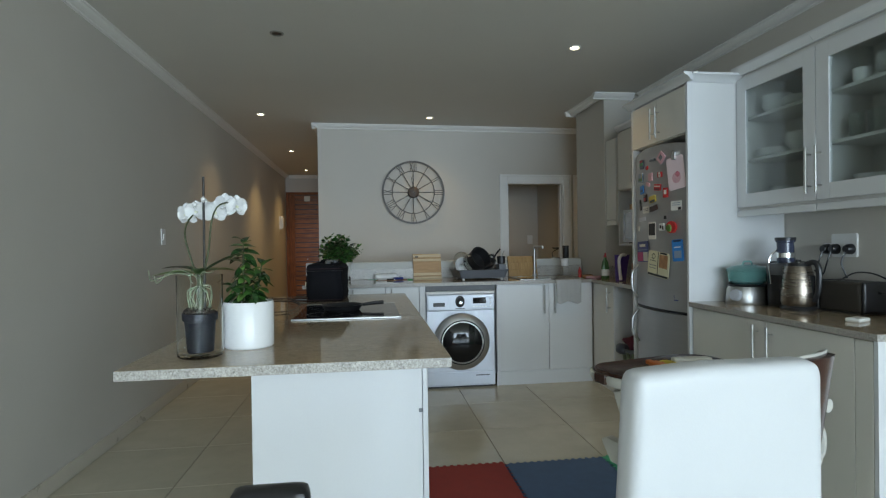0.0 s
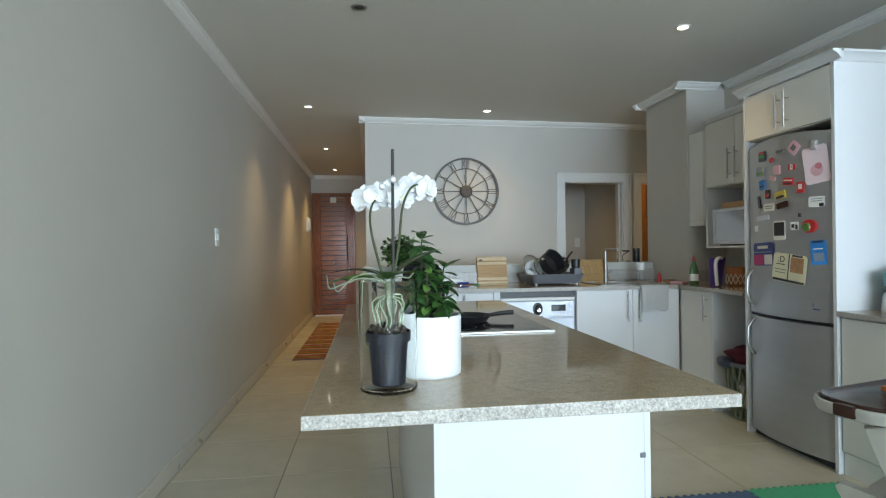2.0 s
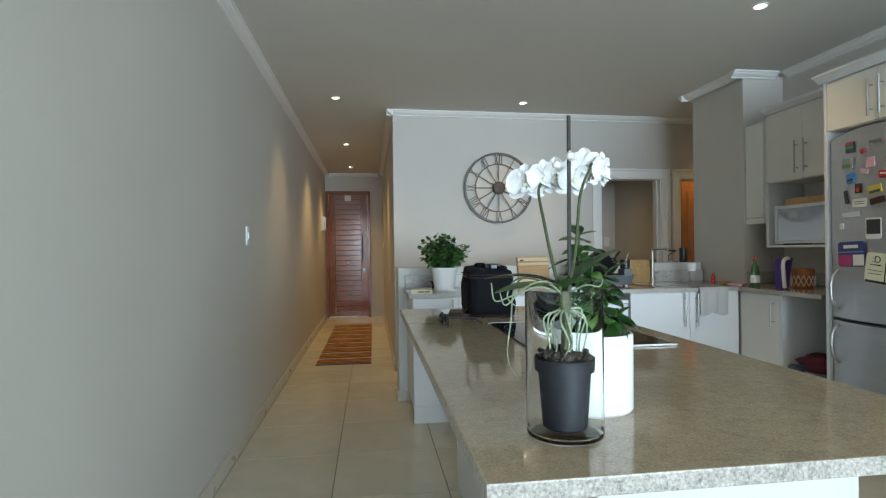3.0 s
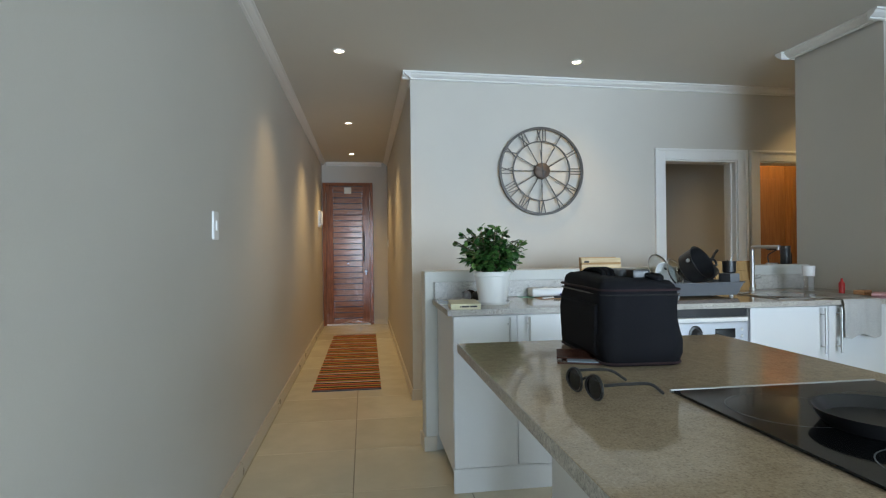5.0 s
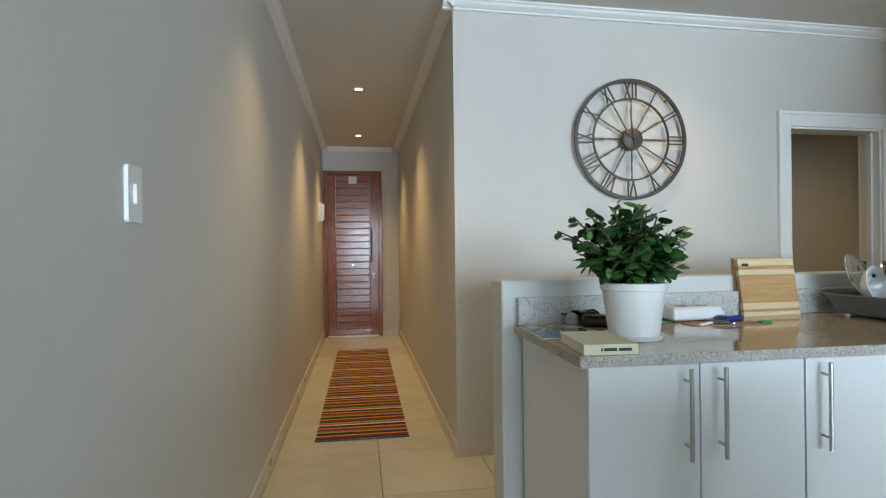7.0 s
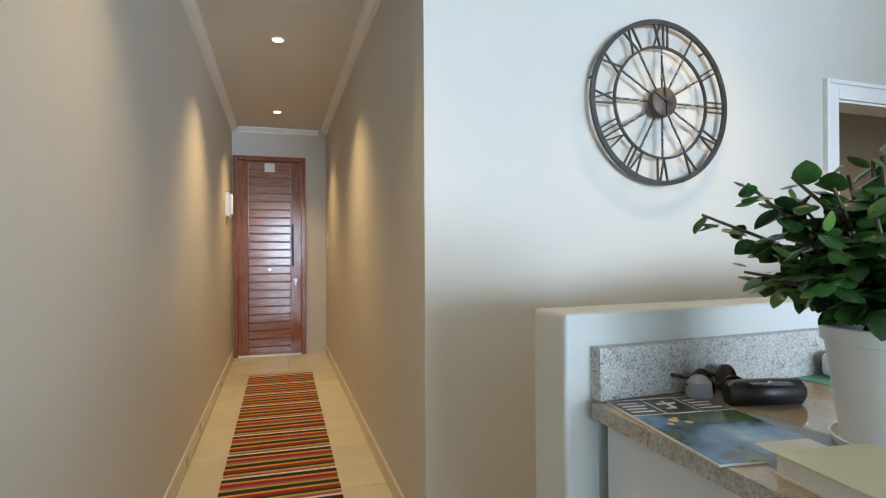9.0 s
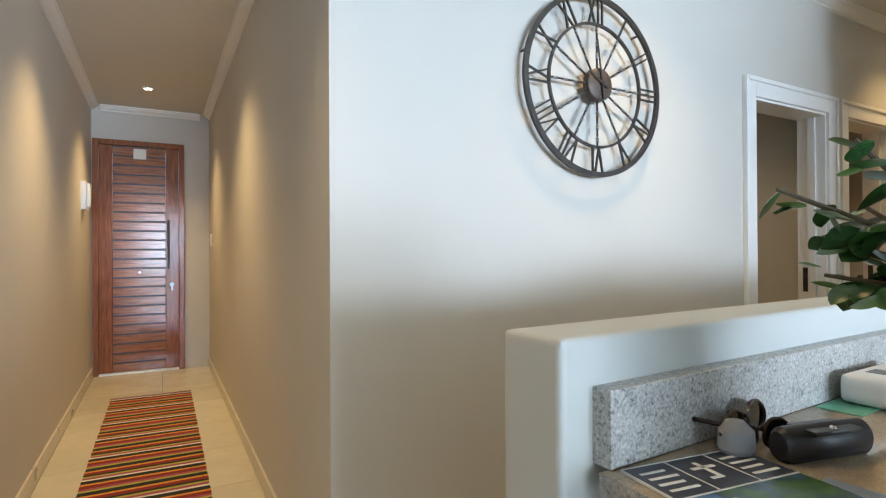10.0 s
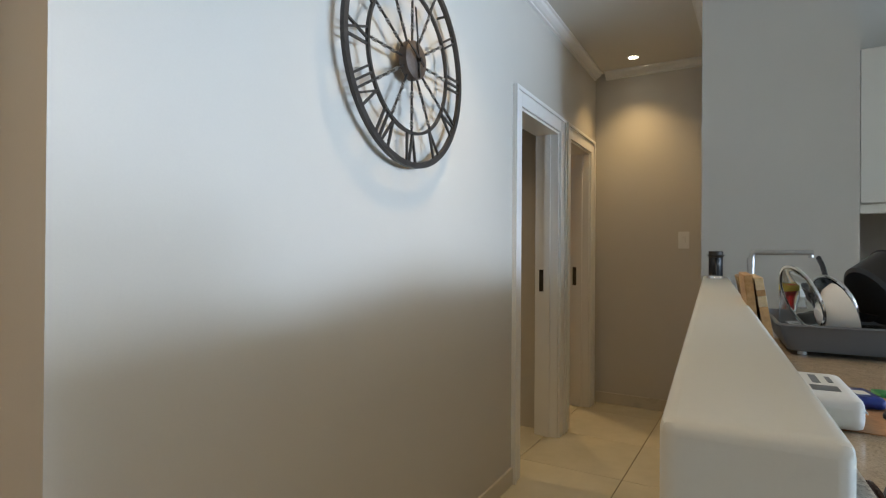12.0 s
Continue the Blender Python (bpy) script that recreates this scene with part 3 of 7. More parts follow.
def wall_switch(name, m, label, w=0.075, h=0.125):
    t = thing(name, m, label, "light switch")
    part("plate", prism(round_rect(w, h, 0.008), 0, 0.009), WHITE_PLASTIC, t)
    part("rocker", box(-0.012, 0.012, -0.022, 0.022, 0.008, 0.016, 0.003), WHITE_PLASTIC, t)
    return t


def on_face(x, y, z, out):
    """Local z out of a wall, local y up."""
    o = Vector((*out, 0)).normalized()
    up = Vector((0, 0, 1))
    s = up.cross(o)
    return Matrix.Translation((x, y, z)) @ Matrix((s, up, o)).transposed().to_4x4()


wall_switch("light_switch", on_face(-0.61, 4.41, 1.31, (1, 0)), "white plastic light switch on the grey wall")
wall_switch("light_switch", on_face(0.425, 10.35, 1.30, (-1, 0)), "white plastic light switch on the hall wall")
wall_switch("light_switch", on_face(XE, 5.60, 1.28, (-1, 0)), "white light switch at the corridor end")
wall_switch("light_switch", on_face(3.30, 7.55, 1.28, (0, -1)), "white light switch in the rear room")
ic = thing("intercom", on_face(-0.61, 9.98, 1.66, (1, 0)), "white wall intercom beside the front door", "intercom")
part("body", prism(round_rect(0.20, 0.24, 0.012), 0, 0.035), WHITE_PLASTIC, ic)
part("handset", box(-0.09, -0.035, -0.10, 0.10, 0.035, 0.065, 0.012), WHITE_PLASTIC, ic)
part("button_panel", box(0.0, 0.08, -0.08, -0.02, 0.034, 0.04, 0.002), GREY_PLASTIC, ic)


def downlight(x, y, lit=True):
    t = thing("downlight", pose(x, y, H), "small round recessed ceiling light, " + ("lit warm white" if lit else "without its bulb"), "ceiling light", "recessed ceiling lights")
    part("ring", lathe([(0.044, -0.001), (0.044, -0.006), (0.036, -0.009), (0.031, -0.004), (0.031, -0.001)], 28, close=True), TRIM if lit else IRON_LIGHT, t)
    part("lens" if lit else "socket", lathe([(0, -0.003), (0.030, -0.003)], 28), BULB if lit else BLACK, t, "glowing lens" if lit else "dark empty socket")
    return t


for lx, ly in DOWNLIGHTS:
    downlight(lx, ly)
downlight(0.42, 3.54, False)

rug = thing("rug", pose(-0.10, 8.06, 0, 0, 0, -0.3), "striped multicoloured woven runner on the hall floor", "rug")
bm = bmesh.new()
rv = []
for j in range(60):
    y = -1.52 + 3.04 * j / 59
    rv.append([bm.verts.new((x * (1 + 0.006 * math.sin(j * 1.9)), y, 0.008 + 0.0015 * math.sin(j * 0.9 + x * 4))) for x in (-0.29, -0.1, 0.1, 0.29)])
for a, b in zip(rv, rv[1:]):
    for k in range(3):
        bm.faces.new((a[k], a[k + 1], b[k + 1], b[k]))
r = bmesh.ops.extrude_face_region(bm, geom=bm.faces[:])
bmesh.ops.translate(bm, verts=[v for v in r["geom"] if isinstance(v, bmesh.types.BMVert)], vec=(0, 0, -0.0055))
part("woven_body", bm, RUG, rug)
part("hem", box(-0.292, 0.292, -1.535, -1.515, 0.001, 0.010, 0.002), NAVY, rug, "dark hem")
part("hem", box(-0.292, 0.292, 1.515, 1.535, 0.001, 0.010, 0.002), NAVY, rug, "dark hem")


# ---- kitchen: back run ----
def door_panel(parent, x0, x1, y0, y1, z0, z1, mat, bevel=0.003, name="door"):
    return part(name, box(x0, x1, y0, y1, z0, z1, bevel), mat, parent)


def base_unit_y(name, x0, x1, label, doors, handles, yf=4.462, yb=5.03, mat=None, group="white base cabinets"):
    """A base cabinet whose doors face the walk (-y)."""
    mat = mat or CABINET
    u = thing(name, pose(x0, yf, 0), label, "cabinet", group)
    w, d = x1 - x0, yb - yf
    part("body", boxes([(0.0, w, 0.02, d, 0.10, 0.87)]), mat, u, smooth=False)
    part("kick_board", box(0, w, 0.012, 0.03, 0, 0.118, 0.001), mat, u)
    for a, b in doors:
        door = door_panel(u, a + 0.0015, b - 0.0015, 0, 0.0185, 0.125, 0.866, mat)
        for hx in handles:
            if a < hx < b:
                bar_handle(door, hx, 0, 0.615, 0.858, (0, -1, 0))
    return u


base_unit_y("base_cabinet", 0.475, 1.115, "white two-door base cabinet with steel bar handles", [(0, 0.32), (0.32, 0.64)], [0.275, 0.375])
base_unit_y("base_cabinet", 1.117, 1.40, "narrow white single-door base cabinet beside the washing machine", [(0, 0.283)], [0.05])
base_unit_y("sink_cabinet", 2.065, 2.93, "white two-door sink cabinet with steel bar handles", [(0, 0.465), (0.465, 0.86)], [0.42, 0.515])

# worktop: back run and its return along the right wall
wt = lit_edges(solo("worktop", prism([(0.445, 4.438), (2.905, 4.438), (2.905, 3.692), (3.518, 3.692), (3.518, 4.705), (3.162, 4.705), (3.162, 5.225), (0.445, 5.035)], 0.872, 0.900), GRANITE, pose(0, 0, 0), "polished speckled beige granite kitchen worktop", "worktop", smooth=False))
bs = solo("backsplash", boxes([(0.055, 2.745, -0.030, 0.004, 0.901, 1.0)], 0.002), SPLASH, HW, "low speckled granite backsplash against the half wall", "backsplash")
solo("backsplash", boxes([(3.498, 3.519, 3.692, 4.70, 0.902, 1.0), (3.166, 3.497, 4.687, 4.709, 0.902, 1.0)], 0.002), SPLASH, pose(0, 0, 0), "low speckled granite backsplash on the kitchen wall", "backsplash")


def washing_machine():
    w = thing("washing_machine", pose(1.455, 4.452, 0), "silver front-loading washing machine with a chrome-ringed door", "washing machine")
    part("body", box(0, 0.595, 0.012, 0.56, 0.012, 0.808, 0.012, 3), SILVER, w)
    part("top_panel", box(0.0, 0.595, 0.004, 0.56, 0.800, 0.822, 0.006), WHITE_PLASTIC, w)
    part("control_panel", box(0.004, 0.591, 0.0, 0.03, 0.655, 0.798, 0.01, 3), SILVER, w)
    part("lower_panel", box(0.004, 0.591, 0.006, 0.03, 0.016, 0.135, 0.006), SILVER, w)
    part("plinth", box(0.02, 0.575, 0.03, 0.5, 0.0, 0.014), BLACK, w)
    dr = part("drawer", box(0.018, 0.19, -0.004, 0.01, 0.665, 0.788, 0.006), SILVER, w)
    part("drawer_grip", box(0.06, 0.16, -0.006, 0.002, 0.695, 0.728, 0.004), BLACK, dr, "dark drawer grip")
    part("dial", lathe([(0, 0.034), (0.016, 0.034), (0.022, 0.026), (0.028, 0.006), (0.038, 0.004), (0.040, 0)], 32), BLACK, w, "black dial with a silver cap", m=pose(0.29, 0.0, 0.735, 90) @ Matrix.Diagonal((1, 1.25, 1, 1)))
    part("dial_cap", lathe([(0, 0.006), (0.013, 0.005), (0.016, 0)], 24), CHROME, w, m=pose(0.29, -0.033, 0.728, 90))
    part("display", box(0.40, 0.515, -0.003, 0.004, 0.715, 0.765, 0.003), BLACK_GLASS, w, "dark display")
    for i in range(5):
        part("button", box(0.40 + i * 0.026, 0.416 + i * 0.026, -0.004, 0.004, 0.682, 0.694, 0.003), WHITE_PLASTIC, w)
    for i in range(3):
        part("button", lathe([(0, 0.006), (0.006, 0.005), (0.008, 0)], 14), WHITE_PLASTIC, w, m=pose(0.553, 0.0, 0.69 + i * 0.034, 90))
    part("print", boxes([(0.25, 0.33, -0.0012, 0.0, 0.672, 0.680), (0.02 + 0.37, 0.58, -0.0012, 0.0, 0.668, 0.671)]), GREY_PLASTIC, w, smooth=False)
    dc = (0.30, 0.0, 0.395)
    ring = part("door", lathe([(0.17, 0.055), (0.205, 0.050), (0.235, 0.030), (0.242, 0.0), (0.225, 0.0), (0.165, 0.03)], 56, close=True), STEEL, w, "round chrome-rimmed door", m=pose(*dc, 90))
    part("door_glass", lathe([(0, 0.075), (0.07, 0.072), (0.12, 0.062), (0.155, 0.050), (0.172, 0.045)], 48), BLACK_GLASS, ring, "dark bulged glass")
    part("inner_ring", lathe([(0.172, 0.046), (0.182, 0.058), (0.192, 0.05)], 48), BLACK, ring)
    part("badge", box(0.42, 0.54, -0.0008, 0.008, 0.10, 0.108), GREY_PLASTIC, w, smooth=False)
    # black strip fills the gap, its colour in place of the shade there
    part("gap_shade_strip", box(0.0, 0.60, 0.03, 0.05, 0.823, 0.869), BLACK, w, "black strip standing in for shade under the worktop", smooth=False)


washing_machine()
solo("filler_panel", box(1.402, 1.452, 4.462, 5.0, 0, 0.87, 0.002), CABINET, pose(0, 0, 0), "slim white filler panel beside the washing machine", "panel")

# right-hand return
ru = thing("corner_cabinet", pose(2.93, 4.06, 0), "cream single-door base cabinet in the corner", "cabinet")
part("body", box(0.02, 0.585, 0.0, 0.645, 0.10, 0.87), CREAM, ru, smooth=False)
part("kick_board", box(0.012, 0.03, 0, 0.40, 0, 0.118), CREAM, ru, smooth=False)
part("end_panel", box(0.0, 0.585, -0.019, -0.001, 0, 0.870, 0.002), CABINET, ru, "white end panel")
dd = part("door", box(0, 0.0185, 0.003, 0.385, 0.125, 0.866, 0.003), CREAM, ru)
bar_handle(dd, 0, 0.05, 0.65, 0.845, (-1, 0, 0))

# fridge housing
fh = thing("fridge_housing", pose(2.885, 2.94, 0), "tall white fridge surround with a two-door cabinet above", "cabinet")
part("side_panel", box(0, 0.633, 0.0, 0.022, 0, 2.168, 0.002), CABINET, fh, "white side panel")
part("side_panel", box(0, 0.633, 0.675, 0.697, 0, 2.168, 0.002), CABINET, fh, "white side panel")
part("cupboard", box(0.02, 0.633, 0.023, 0.674, 1.872, 2.168), CREAM, fh, smooth=False)
for k in (0, 1):
    dp = part("door", box(0.0, 0.0185, 0.024 + k * 0.326, 0.347 + k * 0.326, 1.876, 2.156, 0.003), CREAM, fh)
    bar_handle(dp, 0, 0.315 + k * 0.065, 1.90, 2.10, (-1, 0, 0))


def cabinet_cornice(parent, a, b, out, z, size=0.05):
    bm = bmesh.new()
    o = Vector(out)
    prof = [(-0.01, 0), (0.006, 0), (0.012, 0.010), (0.030, 0.028), (size, 0.036), (size, 0.048), (-0.01, 0.048)]
    rows = []
    for p, ext in ((Vector(a), a), (Vector(b), b)):
        rows.append([bm.verts.new((p.x + o.x * u, p.y + o.y * u, z + w)) for u, w in prof])
    for i in range(len(prof)):
        j = (i + 1) % len(prof)
        bm.faces.new((rows[0][i], rows[0][j], rows[1][j], rows[1][i]))
    bm.faces.new(rows[0])
    bm.faces.new(rows[1][::-1])
    part("cornice", bm, CABINET, parent)


cabinet_cornice(fh, (0, -0.05), (0, 0.73), (-1, 0), 2.168)
cabinet_cornice(fh, (-0.0, 0), (0.35, 0), (0, -1), 2.168)
part("top", box(0, 0.633, 0, 0.697, 2.1685, 2.205), CABINET, fh, smooth=False)


def bulge(y, w, depth):
    return -depth * (1 - (2 * y / w - 1) ** 2)


def fridge():
    f = thing("fridge", pose(2.90, 2.975, 0), "silver fridge freezer with rounded doors, covered in magnets", "fridge")
    w = 0.63
    part("body", box(0.03, 0.60, 0.0, w, 0.03, 1.83, 0.008), GREY_PLASTIC, f)

    def leaf(z0, z1, name, arch):
        bm = bmesh.new()
        n, k = 24, 14
        front = []
        for i in range(n + 1):
            y = w * i / n
            top = z1 + (arch * (1 - (2 * y / w - 1) ** 2) if arch else 0)
            front.append([bm.verts.new((bulge(y, w, 0.055), y, z0 + (top - z0) * j / k)) for j in range(k + 1)])
        back = [[bm.verts.new((0.035, w * i / n, front[i][j].co.z)) for j in (0, k)] for i in range(n + 1)]
        for i in range(n):
            for j in range(k):
                bm.faces.new((front[i][j], front[i + 1][j], front[i + 1][j + 1], front[i][j + 1]))
            bm.faces.new((front[i][0], back[i][0], back[i + 1][0], front[i + 1][0]))
            bm.faces.new((front[i][k], front[i + 1][k], back[i + 1][1], back[i][1]))
        for i in (0, n):
            bm.faces.new([front[i][j] for j in range(k + 1)] + [back[i][1], back[i][0]])
        return part(name, bm, FRIDGE, f)

    up = leaf(0.785, 1.815, "upper_door", 0.03)
    lo = leaf(0.045, 0.765, "lower_door", 0)
    for d, z0, z1 in ((up, 0.83, 1.06), (lo, 0.52, 0.745)):
        yh = w - 0.06
        x = bulge(yh, w, 0.055)
        part("handle", tube(curve_pts([(x, yh, z0), (x - 0.042, yh, z0 + 0.05), (x - 0.05, yh, (z0 + z1) / 2), (x - 0.042, yh, z1 - 0.05), (x, yh, z1)], 8), 0.0085, 10), FRIDGE, d, "curved silver handle")
    part("gasket", box(0.0, 0.03, 0.01, w - 0.01, 0.764, 0.787), BLACK, f, smooth=False)
    part("plinth", box(0.02, 0.05, 0.01, w - 0.01, 0.0, 0.044), BLACK, f, smooth=False)
    xb = bulge(0.10, w, 0.055) - 0.001
    part("badge", boxes([(xb, xb + 0.003, 0.06, 0.14, 0.85, 0.856), (xb, xb + 0.003, 0.10, 0.14, 0.865, 0.885)]), DEEP_BLUE, up, smooth=False)
    return f, w


fr, FW = fridge()


def magnet(name, v, z, w, h, mat, label, category="magnet", tilt=0, thick=0.006, group="fridge magnets", bands=(), corner=0.12):
    """A small thing held on the fridge door; v: how far from the door's near edge."""
    x = 2.90 + bulge(v, FW, 0.055)
    slope = math.atan2(4 * 0.055 * (2 * v / FW - 1) / FW, 1)
    m = on_face(x - 0.0015, 2.975 + v, z, (-math.cos(slope), math.sin(slope))) @ pose(0, 0, 0, 0, 0, tilt)
    t = thing(name, m, label, category, group)
    part("face", prism(round_rect(w, h, min(w, h) * corner, 3 if corner < 0.3 else 8), 0, thick), mat, t)
    for bx, by, bw, bh, bmat in bands:
        part("print", box(bx - bw / 2, bx + bw / 2, by - bh / 2, by + bh / 2, thick - 0.0005, thick + 0.0009), bmat, t, smooth=False)
    return t


# upper cabinets over the return
uc = thing("upper_cabinet", pose(3.20, 3.70, -0.0), "cream two-door wall cabinet with an open microwave shelf below", "cabinet")
part("body", box(0.02, 0.318, 0.0, 0.81, 1.675, 2.20), CREAM, uc, smooth=False)
for k in (0, 1):
    dp = part("door", box(0, 0.0185, 0.002 + k * 0.455, 0.453 + k * 0.355, 1.68, 2.185, 0.003), CREAM, uc)
    bar_handle(dp, 0, 0.415 + k * 0.08, 1.72, 1.95, (-1, 0, 0))
part("shelf", box(0.0, 0.318, 0.0, 0.81, 1.19, 1.208, 0.002), CABINET, uc)
part("side_panel", box(0.0, 0.318, 0.785, 0.81, 1.209, 1.674, 0.002), CABINET, uc)
part("side_panel", box(0.0, 0.318, 0.0, 0.02, 1.209, 1.674, 0.002), CABINET, uc)
part("back_panel", box(0.305, 0.318, 0.021, 0.784, 1.209, 1.674), CARCASS, uc, smooth=False)
cabinet_cornice(uc, (0, 0.0), (0, 0.81), (-1, 0), 2.20, 0.03)
nc = thing("narrow_cabinet", pose(3.18, 4.512, 0), "narrow cream wall cabinet beside the column", "cabinet")
part("body", box(0.02, 0.338, 0, 0.196, 1.42, 2.16), CREAM, nc, smooth=False)
part("door", box(0, 0.0185, 0.002, 0.194, 1.425, 2.155, 0.003), CREAM, nc)
part("light_rail", box(0.0, 0.03, 0, 0.196, 1.375, 1.418, 0.004), CREAM, nc)

# ---- island ----
isl = thing("island_cabinet", pose(0.615, 1.735, 0), "white kitchen island cabinet with doors on the kitchen side", "cabinet")
part("body", box(0.0, 0.549, 0.0, 1.735, 0.0, 0.871, 0.002), CABINET, isl)
for k in range(4):
    dp = part("door", box(0.551, 0.569, 0.004 + k * 0.4335, 0.4305 + k * 0.4335, 0.125, 0.866, 0.003), CABINET, isl)
    bar_handle(dp, 0.569, 0.38 + k * 0.4335 if k % 2 == 0 else 0.06 + k * 0.4335, 0.6, 0.82, (1, 0, 0))
for z in (0.33, 0.66):
    part("hinge", box(0.537, 0.5505, -0.004, 0.03, z, z + 0.012), GREY_PLASTIC, isl, smooth=False)
lit_edges(solo("island_worktop", box(0.335, 1.222, 1.438, 3.534, 0.872, 0.900, 0.003, 2), GRANITE, pose(0, 0, 0), "long polished speckled beige granite island top", "worktop"))
hob = thing("hob", pose(0.658, 2.302, 0.9), "black glass hob with steel trim set into the island", "hob")
part("glass", box(0.004, 0.466, 0.012, 0.578, 0.001, 0.006, 0.001), BLACK_GLASS, hob)
for ty in (0.0, 0.579):
    part("trim", box(0.0, 0.47, ty + 0.003, ty + 0.009, 0.0005, 0.0072, 0.0015), STEEL, hob, "bright steel edge strip")
for cx, cy, cr in ((0.13, 0.16, 0.08), (0.34, 0.16, 0.10), (0.13, 0.43, 0.10), (0.34, 0.43, 0.08)):
    part("cooking_zone", lathe([(cr - 0.002, 0.0062), (cr, 0.0062)], 40, at=(cx, cy, 0)), GREY_PLASTIC, hob, "thin printed ring")

# ---- right-hand run ----
RZ = 0.857
rc = thing("base_cabinet", pose(2.90, 1.745, 0), "cream two-door base cabinet with steel bar handles", "cabinet", "cream base cabinets")
part("body", box(0.02, 0.618, 0.02, 1.19, 0.10, RZ - 0.03), CREAM, rc, smooth=False)
part("kick_board", box(0.014, 0.03, 0.02, 1.19, 0, 0.118), CREAM, rc, smooth=False)
part("end_panel", box(0.0, 0.618, 0.0, 0.019, 0, RZ - 0.03, 0.002), CABINET, rc, "white end panel")
for a, b, hx in ((0.022, 0.10, 0), (0.103, 0.59, 0.545), (0.593, 1.185, 0.64)):
    dp = part("door", box(0, 0.0185, a, b, 0.125, RZ - 0.035, 0.003), CREAM, rc)
    if hx:
        bar_handle(dp, 0, hx, 0.575, 0.80, (-1, 0, 0))
lit_edges(solo("side_worktop", box(2.878, 3.518, 1.727, 2.937, RZ - 0.028, RZ, 0.002), GRANITE, pose(0, 0, 0), "polished speckled granite worktop along the side wall", "worktop"))


def glass_cabinet(y0, y1, hinge_left):
    g = thing("glass_cabinet", pose(3.20, y0, 0), "white wall cabinet with a glazed door and crockery shelves", "cabinet", "glazed wall cabinets")
    w = y1 - y0
    part("body", boxes([(0.02, 0.318, 0, 0.018, 1.40, 2.20), (0.02, 0.318, w - 0.018, w, 1.40, 2.20), (0.02, 0.318, 0.018, w - 0.018, 1.40, 1.418), (0.02, 0.318, 0.018, w - 0.018, 2.182, 2.20), (0.306, 0.318, 0.018, w - 0.018, 1.418, 2.182)]), CARCASS, g, smooth=False)
    for z in (1.685, 1.935):
        part("shelf", box(0.05, 0.305, 0.019, w - 0.019, z, z + 0.016), CARCASS, g, smooth=False)
    s = 0.078
    fr2 = new("door")
    fr2.parent = g
    for r in ((0, 0.019, 0.002, s, 1.415, 2.18), (0, 0.019, w - s, w - 0.002, 1.415, 2.18)):
        part("stile", box(*r, 0.002), CABINET, fr2)
    for z in (1.415, 2.18 - s):
        part("rail", box(0.0, 0.0185, s, w - s, z, z + s, 0.002), CABINET, fr2)
    pane = part("pane", box(0.007, 0.011, s, w - s, 1.415 + s, 2.18 - s), FROST, fr2, "lightly frosted glass", smooth=False)
    pane.visible_shadow = False
    bar_handle(fr2, 0, 0.03 if hinge_left else w - 0.03, 1.45, 1.68, (-1, 0, 0))
    part("light_rail", box(0.0, 0.03, 0, w, 1.36, 1.398, 0.006), CABINET, g)
    part("bottom", box(0.03, 0.318, 0, w, 1.385, 1.399), CABINET, g, smooth=False)
    cabinet_cornice(g, (0, 0), (0, w), (-1, 0), 2.20, 0.035)
    return g


glass_cabinet(2.355, 2.936, True)
glass_cabinet(1.775, 2.353, False)

# ---- wall clock ----
def radial(r0, r1, width, off=0.0, slant=0.0, depth=0.012):
    """A bar from radius r0 to r1, shifted sideways, leaning by slant."""
    bm = bmesh.new()
    a, b = off - slant, off + slant
    vs = [(a - width / 2, r0), (a + width / 2, r0), (b + width / 2, r1), (b - width / 2, r1)]
    return add_prism(bm, vs, 0, depth)


